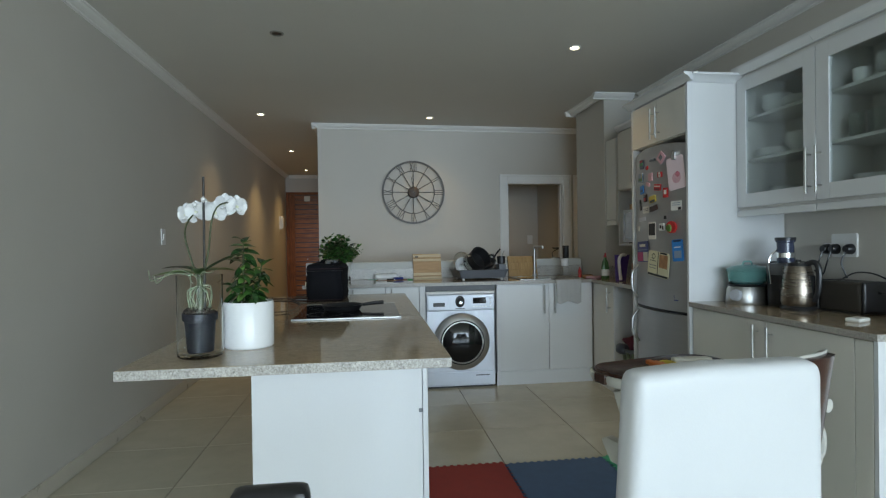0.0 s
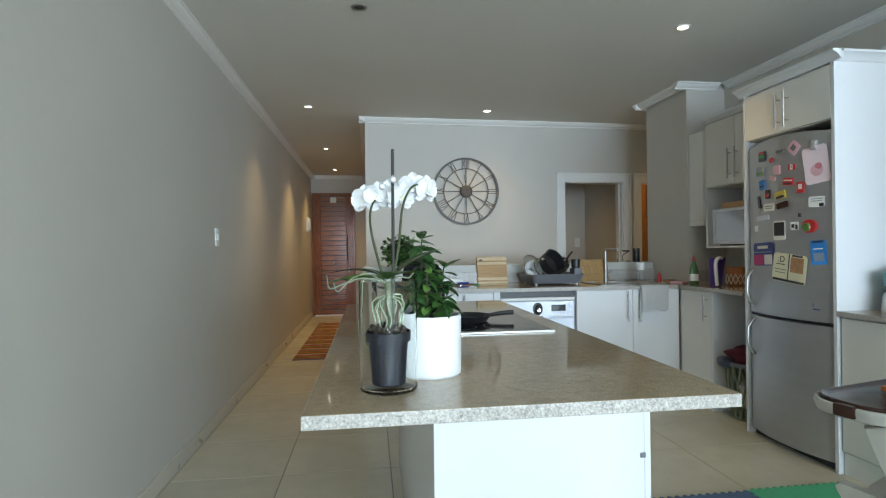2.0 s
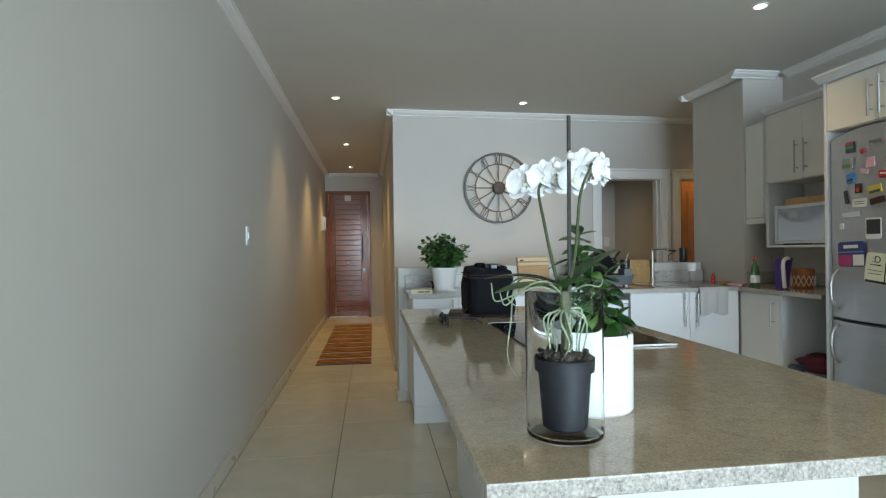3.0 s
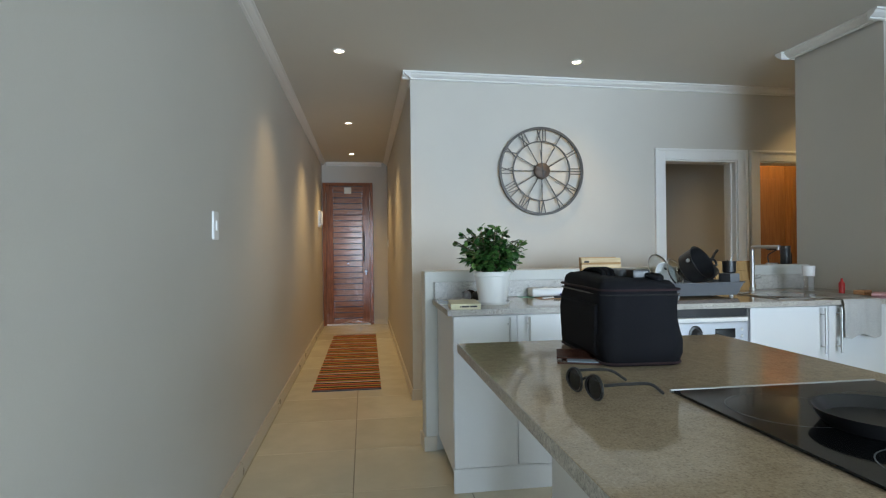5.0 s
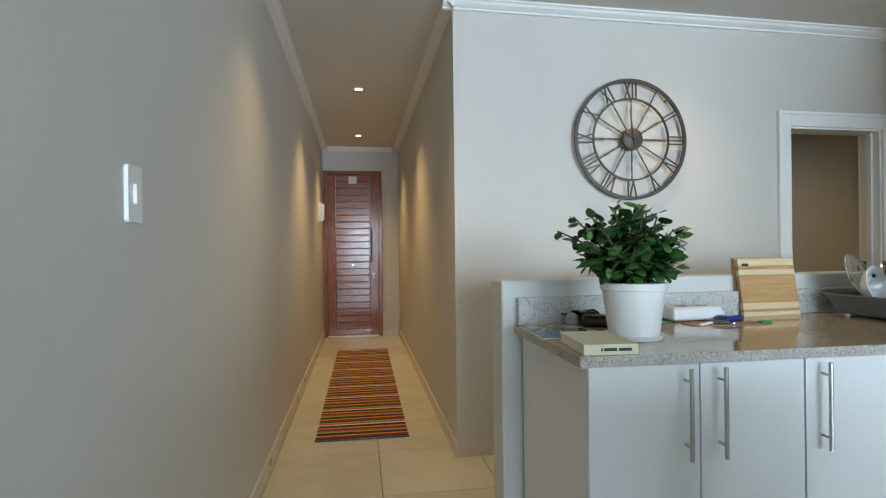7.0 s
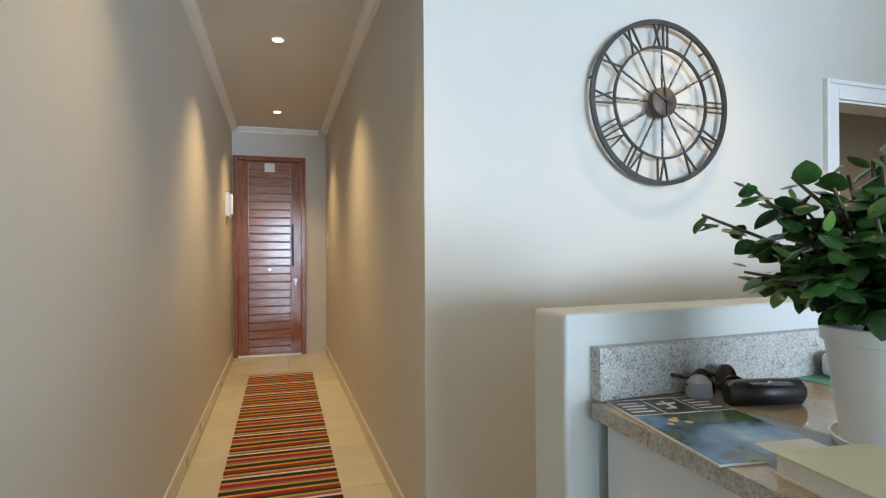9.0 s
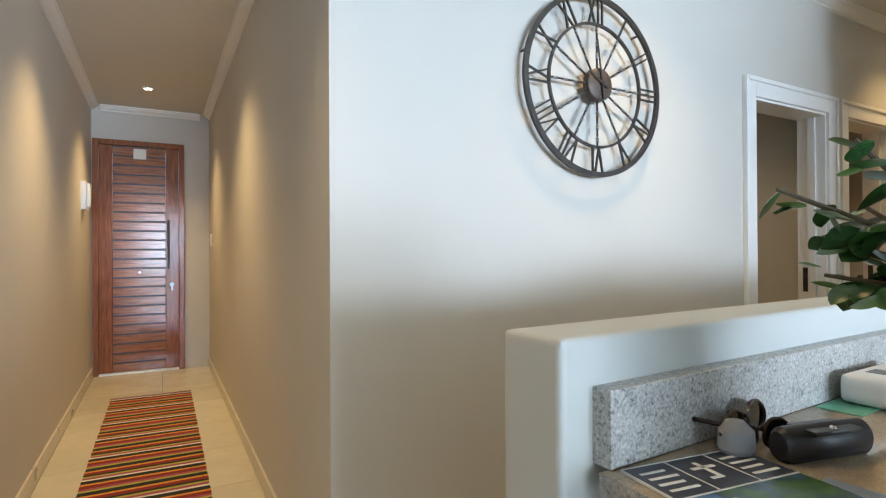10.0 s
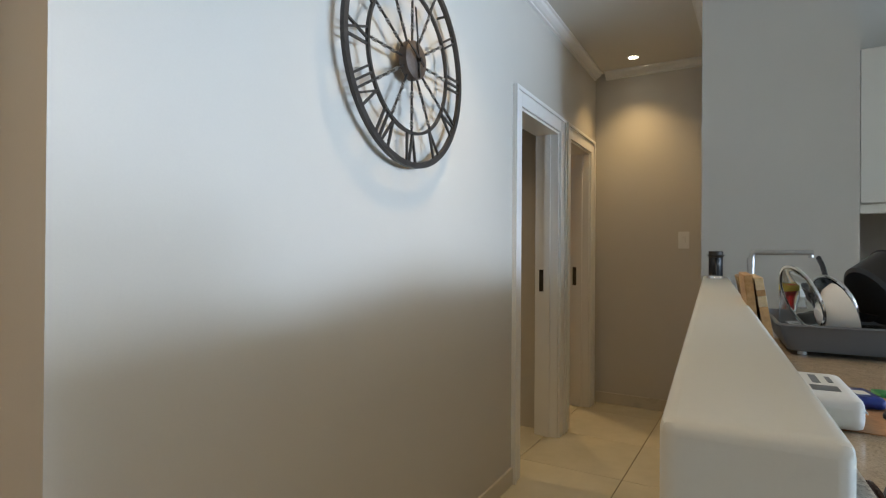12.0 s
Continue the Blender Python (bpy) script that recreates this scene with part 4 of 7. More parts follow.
def wall_clock():
    m = CW @ Matrix.Translation((1.072, -0.036, 1.828)) @ pose(0, 0, 0, 90)
    c = thing("wall_clock", m, "large round black iron skeleton clock with Roman numerals", "clock")
    part("outer_ring", lathe([(0.342, 0), (0.362, 0), (0.362, 0.014), (0.342, 0.014)], 96, close=True), BLACK_METAL, c)
    part("inner_ring", lathe([(0.238, 0.002), (0.248, 0.002), (0.248, 0.013), (0.238, 0.013)], 80, close=True), BLACK_METAL, c)
    part("hub", lathe([(0, 0.034), (0.055, 0.034), (0.064, 0.028), (0.066, 0.0), (0, 0.0)], 40), plain("rusty_hub", (0.10, 0.075, 0.06), 0.55, metal=0.5, var=0.35, scale=18), c, "dark rusty brown hub")
    glyphs = {"I": (0.022, [(0.0, 0.0)]), "V": (0.044, [(-0.010, -0.010), (0.010, 0.010)]), "X": (0.046, [(0.0, -0.016), (0.0, 0.016)])}
    for hour, text in enumerate(["XII", "I", "II", "III", "IV", "V", "VI", "VII", "VIII", "IX", "X", "XI"]):
        turn = pose(0, 0, 0, 0, 0, -30 * hour)
        total = sum(glyphs[k][0] for k in text)
        x = -total / 2
        bm = bmesh.new()
        for k in text:
            w, strokes = glyphs[k]
            for off, slant in strokes:
                a, b = x + w / 2 + off - slant, x + w / 2 + off + slant
                hw = 0.0035
                add_prism(bm, [(a - hw, 0.246), (a + hw, 0.246), (b + hw, 0.344), (b - hw, 0.344)], 0.003, 0.011)
            x += w
        part("numeral", bm, BLACK_METAL, c, m=turn)
        sp = part("spoke", tube([(0, 0.06, 0.011), (0, 0.241, 0.011)], 0.0042, 6), BLACK_METAL, c, m=turn)
        for r in (0.115, 0.165, 0.215):
            tw = bmesh.new()
            for s in (1, -1):
                add_tube(tw, [(s * 0.0045 * math.cos(q * 1.1), r - 0.012 + 0.004 * q, 0.011 + s * 0.0045 * math.sin(q * 1.1)) for q in range(7)], 0.003, 5)
            part("twist", tw, IRON_LIGHT, sp, "worn bright twist")
    part("minute_hand", prism([(-0.004, -0.06), (0.004, -0.06), (0.003, 0.17), (-0.003, 0.17)], 0.038, 0.041), BLACK_METAL, c, m=pose(0, 0, 0, 0, 0, 8))
    part("hour_hand", prism([(-0.005, -0.03), (0.005, -0.03), (0.003, 0.085), (-0.003, 0.085)], 0.042, 0.045), BLACK_METAL, c, m=pose(0, 0, 0, 0, 0, 62))
    part("pin", lathe([(0, 0.052), (0.007, 0.050), (0.008, 0.034)], 14), BLACK_METAL, c)
    for a in (45, 165, 285):
        part("wall_spacer", tube([(0.35 * math.cos(radians(a)), 0.35 * math.sin(radians(a)), 0.0), (0.35 * math.cos(radians(a)), 0.35 * math.sin(radians(a)), -0.034)], 0.005, 8), BLACK_METAL, c)


wall_clock()


# ---- plants ----
def leaf_mesh(name, length, width, thick, mat, curl=0.15, n=8, fold=0.0):
    """A leaf along +y with a rounded body; local z is its upper side."""
    bm = bmesh.new()
    rows = []
    for i in range(n + 1):
        t = i / n
        w = width * 0.5 * max(0.0, math.sin(math.pi * t ** 0.8)) ** 0.75
        y, z = length * t, -curl * length * t * t
        if i in (0, n):
            rows.append([bm.verts.new((0, y, z))])
        else:
            th = thick * math.sin(math.pi * t)
            rows.append([bm.verts.new((-w, y, z + fold * w)), bm.verts.new((0, y, z + th * 0.5)), bm.verts.new((w, y, z + fold * w)), bm.verts.new((0, y, z - th * 0.5))])
    for a, b in zip(rows, rows[1:]):
        for k in range(4):
            q = (k + 1) % 4
            if len(a) == 1:
                bm.faces.new((a[0], b[q], b[k]))
            elif len(b) == 1:
                bm.faces.new((a[k], a[q], b[0]))
            else:
                bm.faces.new((a[k], a[q], b[q], b[k]))
    return mesh_of(name, bm, mat, True, 80)


def aim(at, direction, spin=0.0, s=1.0):
    """A pose whose local y runs along direction, upper side up."""
    d = Vector(direction).normalized()
    x = d.cross(Vector((0, 0, 1)))
    x = x.normalized() if x.length > 0.05 else Vector((1, 0, 0))
    z = x.cross(d)
    m = Matrix((x, d, z)).transposed().to_4x4()
    return Matrix.Translation(at) @ m @ pose(0, 0, 0, 0, spin, 0) @ Matrix.Scale(s, 4)


def put_leaf(me, parent, m):
    ob = new("leaf", me)
    ob.parent, ob.matrix_basis = parent, m
    return ob


def jade_plant():
    rnd = random.Random(11)
    p = thing("jade_plant", pose(0.728, 4.692, 0.90), "bushy green jade plant in a white plastic pot", "potted plant")
    pot = part("pot", lathe([(0, 0.004), (0.066, 0.004), (0.070, 0.0), (0.074, 0.004), (0.076, 0.018), (0.094, 0.15), (0.099, 0.152), (0.100, 0.172), (0.096, 0.174), (0.090, 0.15), (0.070, 0.02)], 48), WHITE_PLASTIC, p, "tapered white plastic pot")
    part("saucer", lathe([(0, 0.001), (0.082, 0.001), (0.090, 0.016), (0.086, 0.016), (0.078, 0.005), (0, 0.005)], 40), WHITE_PLASTIC, p)
    part("soil", lathe([(0, 0.158), (0.05, 0.160), (0.092, 0.152)], 24), SOIL, p)
    kinds = [leaf_mesh("leaf", 0.048, 0.042, 0.009, LEAF, 0.16), leaf_mesh("leaf", 0.055, 0.044, 0.009, LEAF_DARK, 0.22), leaf_mesh("leaf", 0.038, 0.024, 0.006, LEAF_PALE, 0.05)]
    tips = []
    extra = [Vector((-0.172, 0.19, 0.340)), Vector((-0.14, 0.13, 0.385)), Vector((-0.125, 0.10, 0.235)), Vector((0.17, 0.0, 0.33)), Vector((0.18, 0.05, 0.28)), Vector((-0.11, 0.08, 0.39)), Vector((-0.05, 0.20, 0.285)), Vector((-0.015, 0.19, 0.235)), Vector((-0.09, 0.185, 0.245)), Vector((0.03, 0.20, 0.33))]
    extra += [Vector((0.13 * math.cos(q), 0.13 * math.sin(q), 0.225 + 0.015 * math.sin(3 * q))) for q in (0.4, 1.2, 2.0, 2.9, 3.7, 4.4, 5.1, 5.8)]
    for i in range(26 + len(extra)):
        a = i * 2.399 + rnd.uniform(-0.3, 0.3)
        k = math.sqrt((i + 0.5) / 26) if i < 26 else 1.0
        top = Vector((0.165 * k * math.cos(a), 0.155 * k * math.sin(a), 0.415 - 0.16 * k ** 2.2 + rnd.uniform(-0.025, 0.025))) if i < 26 else extra[i - 26]
        base = Vector((0.03 * math.cos(a), 0.03 * math.sin(a), 0.16))
        mid = base.lerp(top, 0.5) + Vector((0, 0, 0.02))
        pts = curve_pts([base, mid, top], 5)
        part("stem", tube(pts, 0.006 if k < 0.6 else 0.0045, 6, 0.0025), BROWN_STEM, p)
        tips.append((pts, top))
    leaves = []
    for pts, top in tips:
        d = (top - pts[-4]).normalized()
        for j in range(20):
            f = 1.0 - j * 0.036
            at = pts[min(len(pts) - 1, int(f * (len(pts) - 1)))] + Vector((rnd.uniform(-0.012, 0.012), rnd.uniform(-0.012, 0.012), rnd.uniform(-0.012, 0.012)))
            ang = j * 2.4 + rnd.uniform(-0.4, 0.4)
            side = Vector((math.cos(ang), math.sin(ang), 0))
            w = d * (0.9 if j < 3 else 0.25) + side * (0.6 if j < 3 else 1.0) + Vector((0, 0, rnd.uniform(-0.95, 0.25)))
            me = kinds[2] if j < 2 and rnd.random() < 0.7 else kinds[rnd.choice((0, 0, 1))]
            leaves.append((at.x + at.y, me, aim(at, w, rnd.uniform(-40, 40), rnd.uniform(0.55, 1.0))))

    leaves.sort(key=lambda q: q[0])
    for q, me, m in leaves[:300]:
        put_leaf(me, p, m)
    inner = bmesh.new()
    slots = [LEAF, LEAF_DARK, LEAF_PALE]
    for q, me, m in leaves[300:]:
        tmp = me.copy()
        tmp.transform(m)
        had = len(inner.faces)
        inner.from_mesh(tmp)
        inner.faces.ensure_lookup_table()
        for f in inner.faces[had:]:
            f.material_index = slots.index(me.materials[0])
            f.smooth = True
        bpy.data.meshes.remove(tmp)
    me = bpy.data.meshes.new("foliage")
    inner.to_mesh(me)
    inner.free()
    for s in slots:
        me.materials.append(s)
    ob = new("foliage", me)
    ob.parent = p
    tagged(ob, kind="stuff")


jade_plant()


def pot_plant():
    rnd = random.Random(5)
    p = thing("leafy_plant", pose(0.610, 1.744, 0.90), "upright green leafy plant in a white ceramic cylinder pot", "potted plant")
    part("pot", lathe([(0, 0.003), (0.070, 0.003), (0.073, 0.0), (0.076, 0.004), (0.077, 0.141), (0.075, 0.145), (0.071, 0.145), (0.070, 0.138), (0.070, 0.02), (0, 0.02)], 56), WHITE_POT, p, "white glazed cylinder pot")
    part("soil", lathe([(0, 0.132), (0.04, 0.134), (0.069, 0.128)], 24), SOIL, p)
    kinds = [leaf_mesh("leaf", 0.050, 0.030, 0.004, LEAF, 0.35, fold=0.15), leaf_mesh("leaf", 0.058, 0.030, 0.004, LEAF_DARK, 0.5, fold=0.15), leaf_mesh("leaf", 0.040, 0.026, 0.004, LEAF_PALE, 0.3, fold=0.15)]
    for s, (lean, az, hgt, n) in enumerate([(0.05, 2.5, 0.34, 34), (0.10, 0.4, 0.26, 20), (0.13, 3.6, 0.20, 14), (0.14, 5.2, 0.18, 14), (0.12, 1.6, 0.17, 12), (0.08, 4.4, 0.27, 18)]):
        base = Vector((0.025 * math.cos(az), 0.025 * math.sin(az), 0.125))
        top = Vector((lean * 0.42 * math.cos(az), lean * 0.42 * math.sin(az), hgt))
        pts = curve_pts([base, base.lerp(top, 0.5) + Vector((0, 0, 0.02)), top], 9)
        part("stem", tube(pts, 0.004, 6, 0.002), STEM, p)
        for j in range(n):
            f = 0.15 + 0.85 * j / (n - 1)
            at = pts[int(f * (len(pts) - 1))]
            ang = j * 2.4 + rnd.uniform(-0.5, 0.5)
            w = Vector((math.cos(ang), math.sin(ang), rnd.uniform(-0.5, 0.35) + (0.8 if f > 0.93 else 0)))
            put_leaf(kinds[2] if rnd.random() < 0.22 else kinds[rnd.choice((0, 1))], p, aim(at, w, rnd.uniform(-30, 30), rnd.uniform(0.7, 1.1)))


pot_plant()


def petal_mesh(length, width, cup, n=8, m=6):
    bm = bmesh.new()
    grid = []
    for i in range(n + 1):
        t = i / n
        w = width * 0.5 * (0.12 + 0.88 * math.sin(math.pi * min(1.0, t * 0.92 + 0.04)) ** 0.6) if t < 1 else width * 0.06
        row = []
        for k in range(m + 1):
            u = 2 * k / m - 1
            row.append(bm.verts.new((w * u, length * t, cup * (t * t) + 0.10 * width * u * u + 0.0015 * math.sin(6 * t + 3 * u))))
        grid.append(row)
    for a, b in zip(grid, grid[1:]):
        for k in range(m):
            bm.faces.new((a[k], a[k + 1], b[k + 1], b[k]))
    r = bmesh.ops.extrude_face_region(bm, geom=bm.faces[:])
    bmesh.ops.translate(bm, verts=[v for v in r["geom"] if isinstance(v, bmesh.types.BMVert)], vec=(0, 0, -0.0008))
    return mesh_of("petal", bm, PETAL, True, 70)


def orchid():
    rnd = random.Random(3)
    VX, VY = 0.503, 1.602
    v = thing("glass_vase", pose(VX, VY, 0.90), "tall clear glass cylinder vase on the island", "vase")
    part("wall", lathe([(0, 0.0), (0.056, 0.0), (0.062, 0.004), (0.063, 0.012), (0.0632, 0.237), (0.0627, 0.2388), (0.0622, 0.237), (0.0622, 0.012), (0.057, 0.007), (0, 0.006)], 64), VASE_GLASS, v).visible_shadow = False
    o = thing("orchid", pose(VX, VY, 0.9135), "white orchid in a dark nursery pot with trailing pale roots", "potted plant")
    part("nursery_pot", lathe([(0, 0.0), (0.033, 0.0), (0.036, 0.003), (0.043, 0.092), (0.0485, 0.093), (0.0495, 0.113), (0.047, 0.114), (0.044, 0.10), (0.034, 0.006), (0, 0.006)], 40), NURSERY, o, "dark plastic nursery pot")
    bm = lathe([(0, 0.112), (0.025, 0.112), (0.046, 0.104)], 24)
    for i in range(40):
        a, r = rnd.uniform(0, 6.28), 0.041 * math.sqrt(rnd.random())
        add_box(bm, -0.006, 0.006, -0.004, 0.004, 0, 0.007, 0.0015, 1, pose(r * math.cos(a), r * math.sin(a), 0.110 + rnd.random() * 0.012, rnd.uniform(-40, 40), rnd.uniform(-40, 40), rnd.uniform(0, 180)))
    part("bark", bm, SOIL, o)
    crown = Vector((0.0, 0.0, 0.222))
    part("stalk", tube(curve_pts([(0, 0, 0.11), (0.004, -0.003, 0.16), crown], 6), 0.008, 10, 0.009), STEM, o, "short green stalk")
    # leaves
    for dx, dy, up, ln, wd, cl, mat in ((-0.95, -0.25, 0.26, 0.125, 0.046, 0.30, ORCHID_LEAF), (-0.80, 0.30, 0.66, 0.115, 0.034, 0.62, LEAF_DARK), (0.74, 0.25, 0.62, 0.145, 0.036, 0.22, LEAF_DARK), (0.55, 0.75, 0.40, 0.12, 0.040, 0.40, ORCHID_LEAF), (0.15, -0.80, 0.50, 0.075, 0.036, 0.35, LEAF)):
        ob = new("leaf", leaf_mesh("leaf", ln, wd, 0.006, mat, cl, 12, 0.22))
        ob.parent, ob.matrix_basis = o, aim(crown + Vector((0, 0, 0.005)), (dx, dy, up))
    # flower stems and stakes
    part("stake", tube([(0.012, 0.006, 0.10), (0.014, 0.004, 0.512)], 0.0035, 8), STAKE, o, "dark support stake")
    s1 = curve_pts([(0.004, 0.0, 0.20), (0.024, 0.006, 0.29), (0.034, 0.008, 0.38), (0.052, 0.010, 0.425), (0.075, 0.050, 0.440), (0.098, 0.066, 0.432)], 8)
    s2 = curve_pts([(0.0, 0.0, 0.20), (-0.020, -0.006, 0.27), (-0.036, -0.008, 0.345), (-0.030, 0.030, 0.395), (0.0, 0.055, 0.418), (0.03, 0.062, 0.42)], 8)
    part("flower_stem", tube(s1, 0.0032, 8, 0.0018), STEM, o)
    part("flower_stem", tube(s2, 0.0032, 8, 0.0018), STEM, o)
    big, small, lipm = petal_mesh(0.036, 0.044, -0.004), petal_mesh(0.036, 0.026, -0.004), petal_mesh(0.020, 0.016, 0.010)
    core = mesh_of("core", lathe([(0, 0.010), (0.004, 0.008), (0.005, 0.0)], 10), PETAL_CORE)
    for fx, fy, fz, yaw, tilt, s in ((-0.046, 0.050, 0.404, -25, 10, 1.0), (-0.020, 0.044, 0.412, 18, 8, 0.95), (0.006, 0.052, 0.418, -8, 14, 0.95), (0.034, 0.044, 0.410, 24, 18, 1.0), (0.062, 0.056, 0.434, -14, 2, 1.0), (0.092, 0.060, 0.428, 40, 8, 1.0), (0.048, 0.080, 0.424, 165, 5, 0.9)):
        f = new("flower")
        f.parent = o
        f.matrix_basis = pose(fx, fy, fz) @ pose(0, 0, 0, 0, 0, yaw) @ pose(0, 0, 0, 90 + tilt) @ Matrix.Scale(s, 4)
        for ang, me in ((0, small), (125, small), (-125, small), (72, big), (-72, big)):
            q = new("petal", me)
            q.parent, q.matrix_basis = f, pose(0, 0, 0.001 if me is big else 0, 0, 0, ang)
        q = new("lip", lipm)
        q.parent, q.matrix_basis = f, pose(0, 0, 0.004, 25, 0, 180)
        q = new("core", core)
        q.parent, q.matrix_basis = f, pose(0, 0, 0.002)
    for bx, bz in ((0.014, 0.445), (-0.01, 0.43)):
        part("bud", lathe([(0, -0.009), (0.006, -0.004), (0.007, 0.003), (0, 0.010)], 12, (bx, 0.0, bz)), PETAL, o, "small closed bud")
    # aerial roots
    out = [[(0, 0, 0.215), (-0.05, -0.03, 0.232), (-0.095, -0.035, 0.220), (-0.122, -0.03, 0.212), (-0.128, -0.03, 0.240)],
           [(0, 0, 0.215), (-0.04, -0.03, 0.240), (-0.075, -0.035, 0.232), (-0.105, -0.03, 0.205), (-0.115, -0.03, 0.226)],
           [(0, 0.01, 0.215), (-0.03, 0.06, 0.245), (-0.055, 0.098, 0.225), (-0.060, 0.112, 0.160), (-0.066, 0.116, 0.100), (-0.056, 0.105, 0.066), (-0.035, 0.085, 0.056)],
           [(0, 0.01, 0.215), (-0.025, 0.07, 0.238), (-0.052, 0.105, 0.236), (-0.066, 0.112, 0.205), (-0.050, 0.100, 0.185)],
           [(0, 0, 0.215), (0.02, -0.04, 0.234), (0.042, -0.045, 0.232), (0.055, -0.03, 0.242)]]
    for ctrl in out:
        part("root", tube(curve_pts(ctrl, 8), 0.0018, 7, 0.0011), ROOT, o, "pale trailing root")
    for i in range(11):
        a = i * 0.6 + rnd.uniform(-0.2, 0.2)
        r = rnd.uniform(0.02, 0.043)
        ctrl = [(0.004 * math.cos(a), 0.004 * math.sin(a), 0.19), (r * math.cos(a), r * math.sin(a), 0.175 + rnd.uniform(-0.01, 0.02)), (r * 0.9 * math.cos(a + 0.4), r * 0.9 * math.sin(a + 0.4), 0.14), (r * 0.7 * math.cos(a), r * 0.7 * math.sin(a), 0.112)]
        part("root", tube(curve_pts(ctrl, 6), 0.0017, 6, 0.0012), ROOT, o, "pale trailing root")


orchid()

# ---- on the island ----
def camera_bag():
    b = thing("carry_bag", pose(0.742, 3.298, 0.90, 0, 0, -3.5), "soft black nylon carry bag on the island", "bag")
    bm = bmesh.new()
    n, bw, bd = 12, 0.205, 0.365
    prof = [(0.0, 0.95), (0.008, 0.99), (0.03, 1.01), (0.06, 1.015), (0.09, 1.01), (0.12, 1.0), (0.15, 0.99), (0.175, 0.985), (0.195, 0.965), (0.206, 0.93), (0.214, 0.84), (0.217, 0.7)]
    rings = []
    for z, s in prof:
        rings.append([bm.verts.new((x * s, y * s, z + (0.007 * math.sin(14 * y + 9 * x) if z > 0.16 else 0))) for x, y in round_rect(bw, bd, 0.035, n)])
    for v in bm.verts:
        k = 0.009 * noise.noise(v.co * 13) + 0.005 * noise.noise(v.co * 31)
        v.co.x += k * (1 if v.co.x > 0 else -1)
        v.co.y += k * (1 if v.co.y > 0 else -1)
    for a, c in zip(rings, rings[1:]):
        for k in range(len(a)):
            bm.faces.new((a[k], a[(k + 1) % len(a)], c[(k + 1) % len(a)], c[k]))
    bm.faces.new(rings[0][::-1])
    bm.faces.new(rings[-1])
    part("body", bm, NYLON, b)
    for z in (0.008, 0.188):
        part("piping", tube([(x * 1.008, y * 1.008, z) for x, y in round_rect(bw, bd, 0.035, 6)] + [(bw * 0.504, bd * 0.4, z)], 0.003, 6), NYLON_EDGE, b, "dark red piping")
    part("zip_line", tube([(x * 1.002, y * 1.002, 0.176) for x, y in round_rect(bw, bd, 0.035, 6)], 0.0022, 6), BLACK, b)
    part("side_pocket", box(-bw / 2 - 0.008, -bw / 2 + 0.01, -0.14, 0.13, 0.02, 0.15, 0.008, 3), NYLON, b, "flat side pocket")
    bm = bmesh.new()
    pts = curve_pts([(-0.03, -0.03, 0.210), (-0.025, -0.01, 0.226), (-0.02, 0.06, 0.232), (-0.02, 0.13, 0.226), (-0.03, 0.15, 0.208)], 8)
    for dx in (-0.014, 0.0, 0.014):
        add_tube(bm, [p + Vector((dx, 0, 0)) for p in pts], 0.007, 6)
    part("handle", bm, NYLON, b, "padded carry handle")
    part("buckle", box(0.0, 0.045, -0.12, -0.075, 0.212, 0.236, 0.005), BLACK, b)
    part("strap_pad", box(-0.01, 0.06, -0.06, 0.06, 0.212, 0.234, 0.010, 3), GREY_PLASTIC, b, "grey shoulder pad")
    part("strap", tube(curve_pts([(0.03, -0.10, 0.226), (0.05, -0.15, 0.214), (0.075, -0.10, 0.218), (0.06, 0.06, 0.222), (0.075, 0.14, 0.208)], 8), 0.007, 8), NYLON, b)


camera_bag()


def sunglasses(m, name, label, lens_mat, frame_mat, folded=False):
    g = thing(name, m, label, "sunglasses")
    for s in (-1, 1):
        rim = part("rim", tube([(s * 0.034 + 0.027 * math.cos(a), -0.004 * math.cos(a) ** 2, 0.024 + 0.022 * math.sin(a)) for a in [2 * math.pi * k / 24 for k in range(25)]], 0.0028, 6), frame_mat, g)
        bm = lathe([(0, 0.0012), (0.026, 0.0), (0, -0.0012)], 24)
        part("lens", bm, lens_mat, rim, "dark tinted lens", m=pose(s * 0.034, -0.002, 0.024, 90) @ Matrix.Diagonal((1.0, 0.82, 1, 1)))
        if folded:
            pts = [(s * 0.062, 0, 0.032), (s * 0.058, 0.012, 0.030), (-s * 0.02, 0.020, 0.026), (-s * 0.05, 0.020, 0.015)]
        else:
            pts = [(s * 0.062, 0, 0.034), (s * 0.064, 0.05, 0.033), (s * 0.062, 0.10, 0.028), (s * 0.056, 0.135, 0.006)]
        part("temple", tube(curve_pts(pts, 6), 0.0032, 6), frame_mat, g)
    part("bridge", tube(curve_pts([(-0.009, 0, 0.030), (0, 0.003, 0.035), (0.009, 0, 0.030)], 5), 0.0026, 6), frame_mat, g)


sunglasses(pose(0.482, 2.893, 0.9015, 0, 0, -80) @ Matrix.Scale(1.02, 4), "sunglasses", "black sunglasses lying open on the island", LENS, BLACK)
wl1 = thing("wallet", pose(0.595, 3.20, 0.90, 0, 0, -18), "thin brown wallet with cards beside the bag", "wallet")
part("cover", box(-0.055, 0.055, -0.03, 0.05, 0, 0.006, 0.002), HC_BROWN, wl1)
part("card", box(-0.03, 0.06, -0.035, 0.02, 0.0065, 0.0085, 0.0005), STEEL_BLUE, wl1, "grey-blue card")
part("flap", box(-0.055, 0.055, 0.0, 0.052, 0.0, 0.004, 0.001), HC_BROWN, wl1, m=pose(0, 0.0, 0.008, 14))
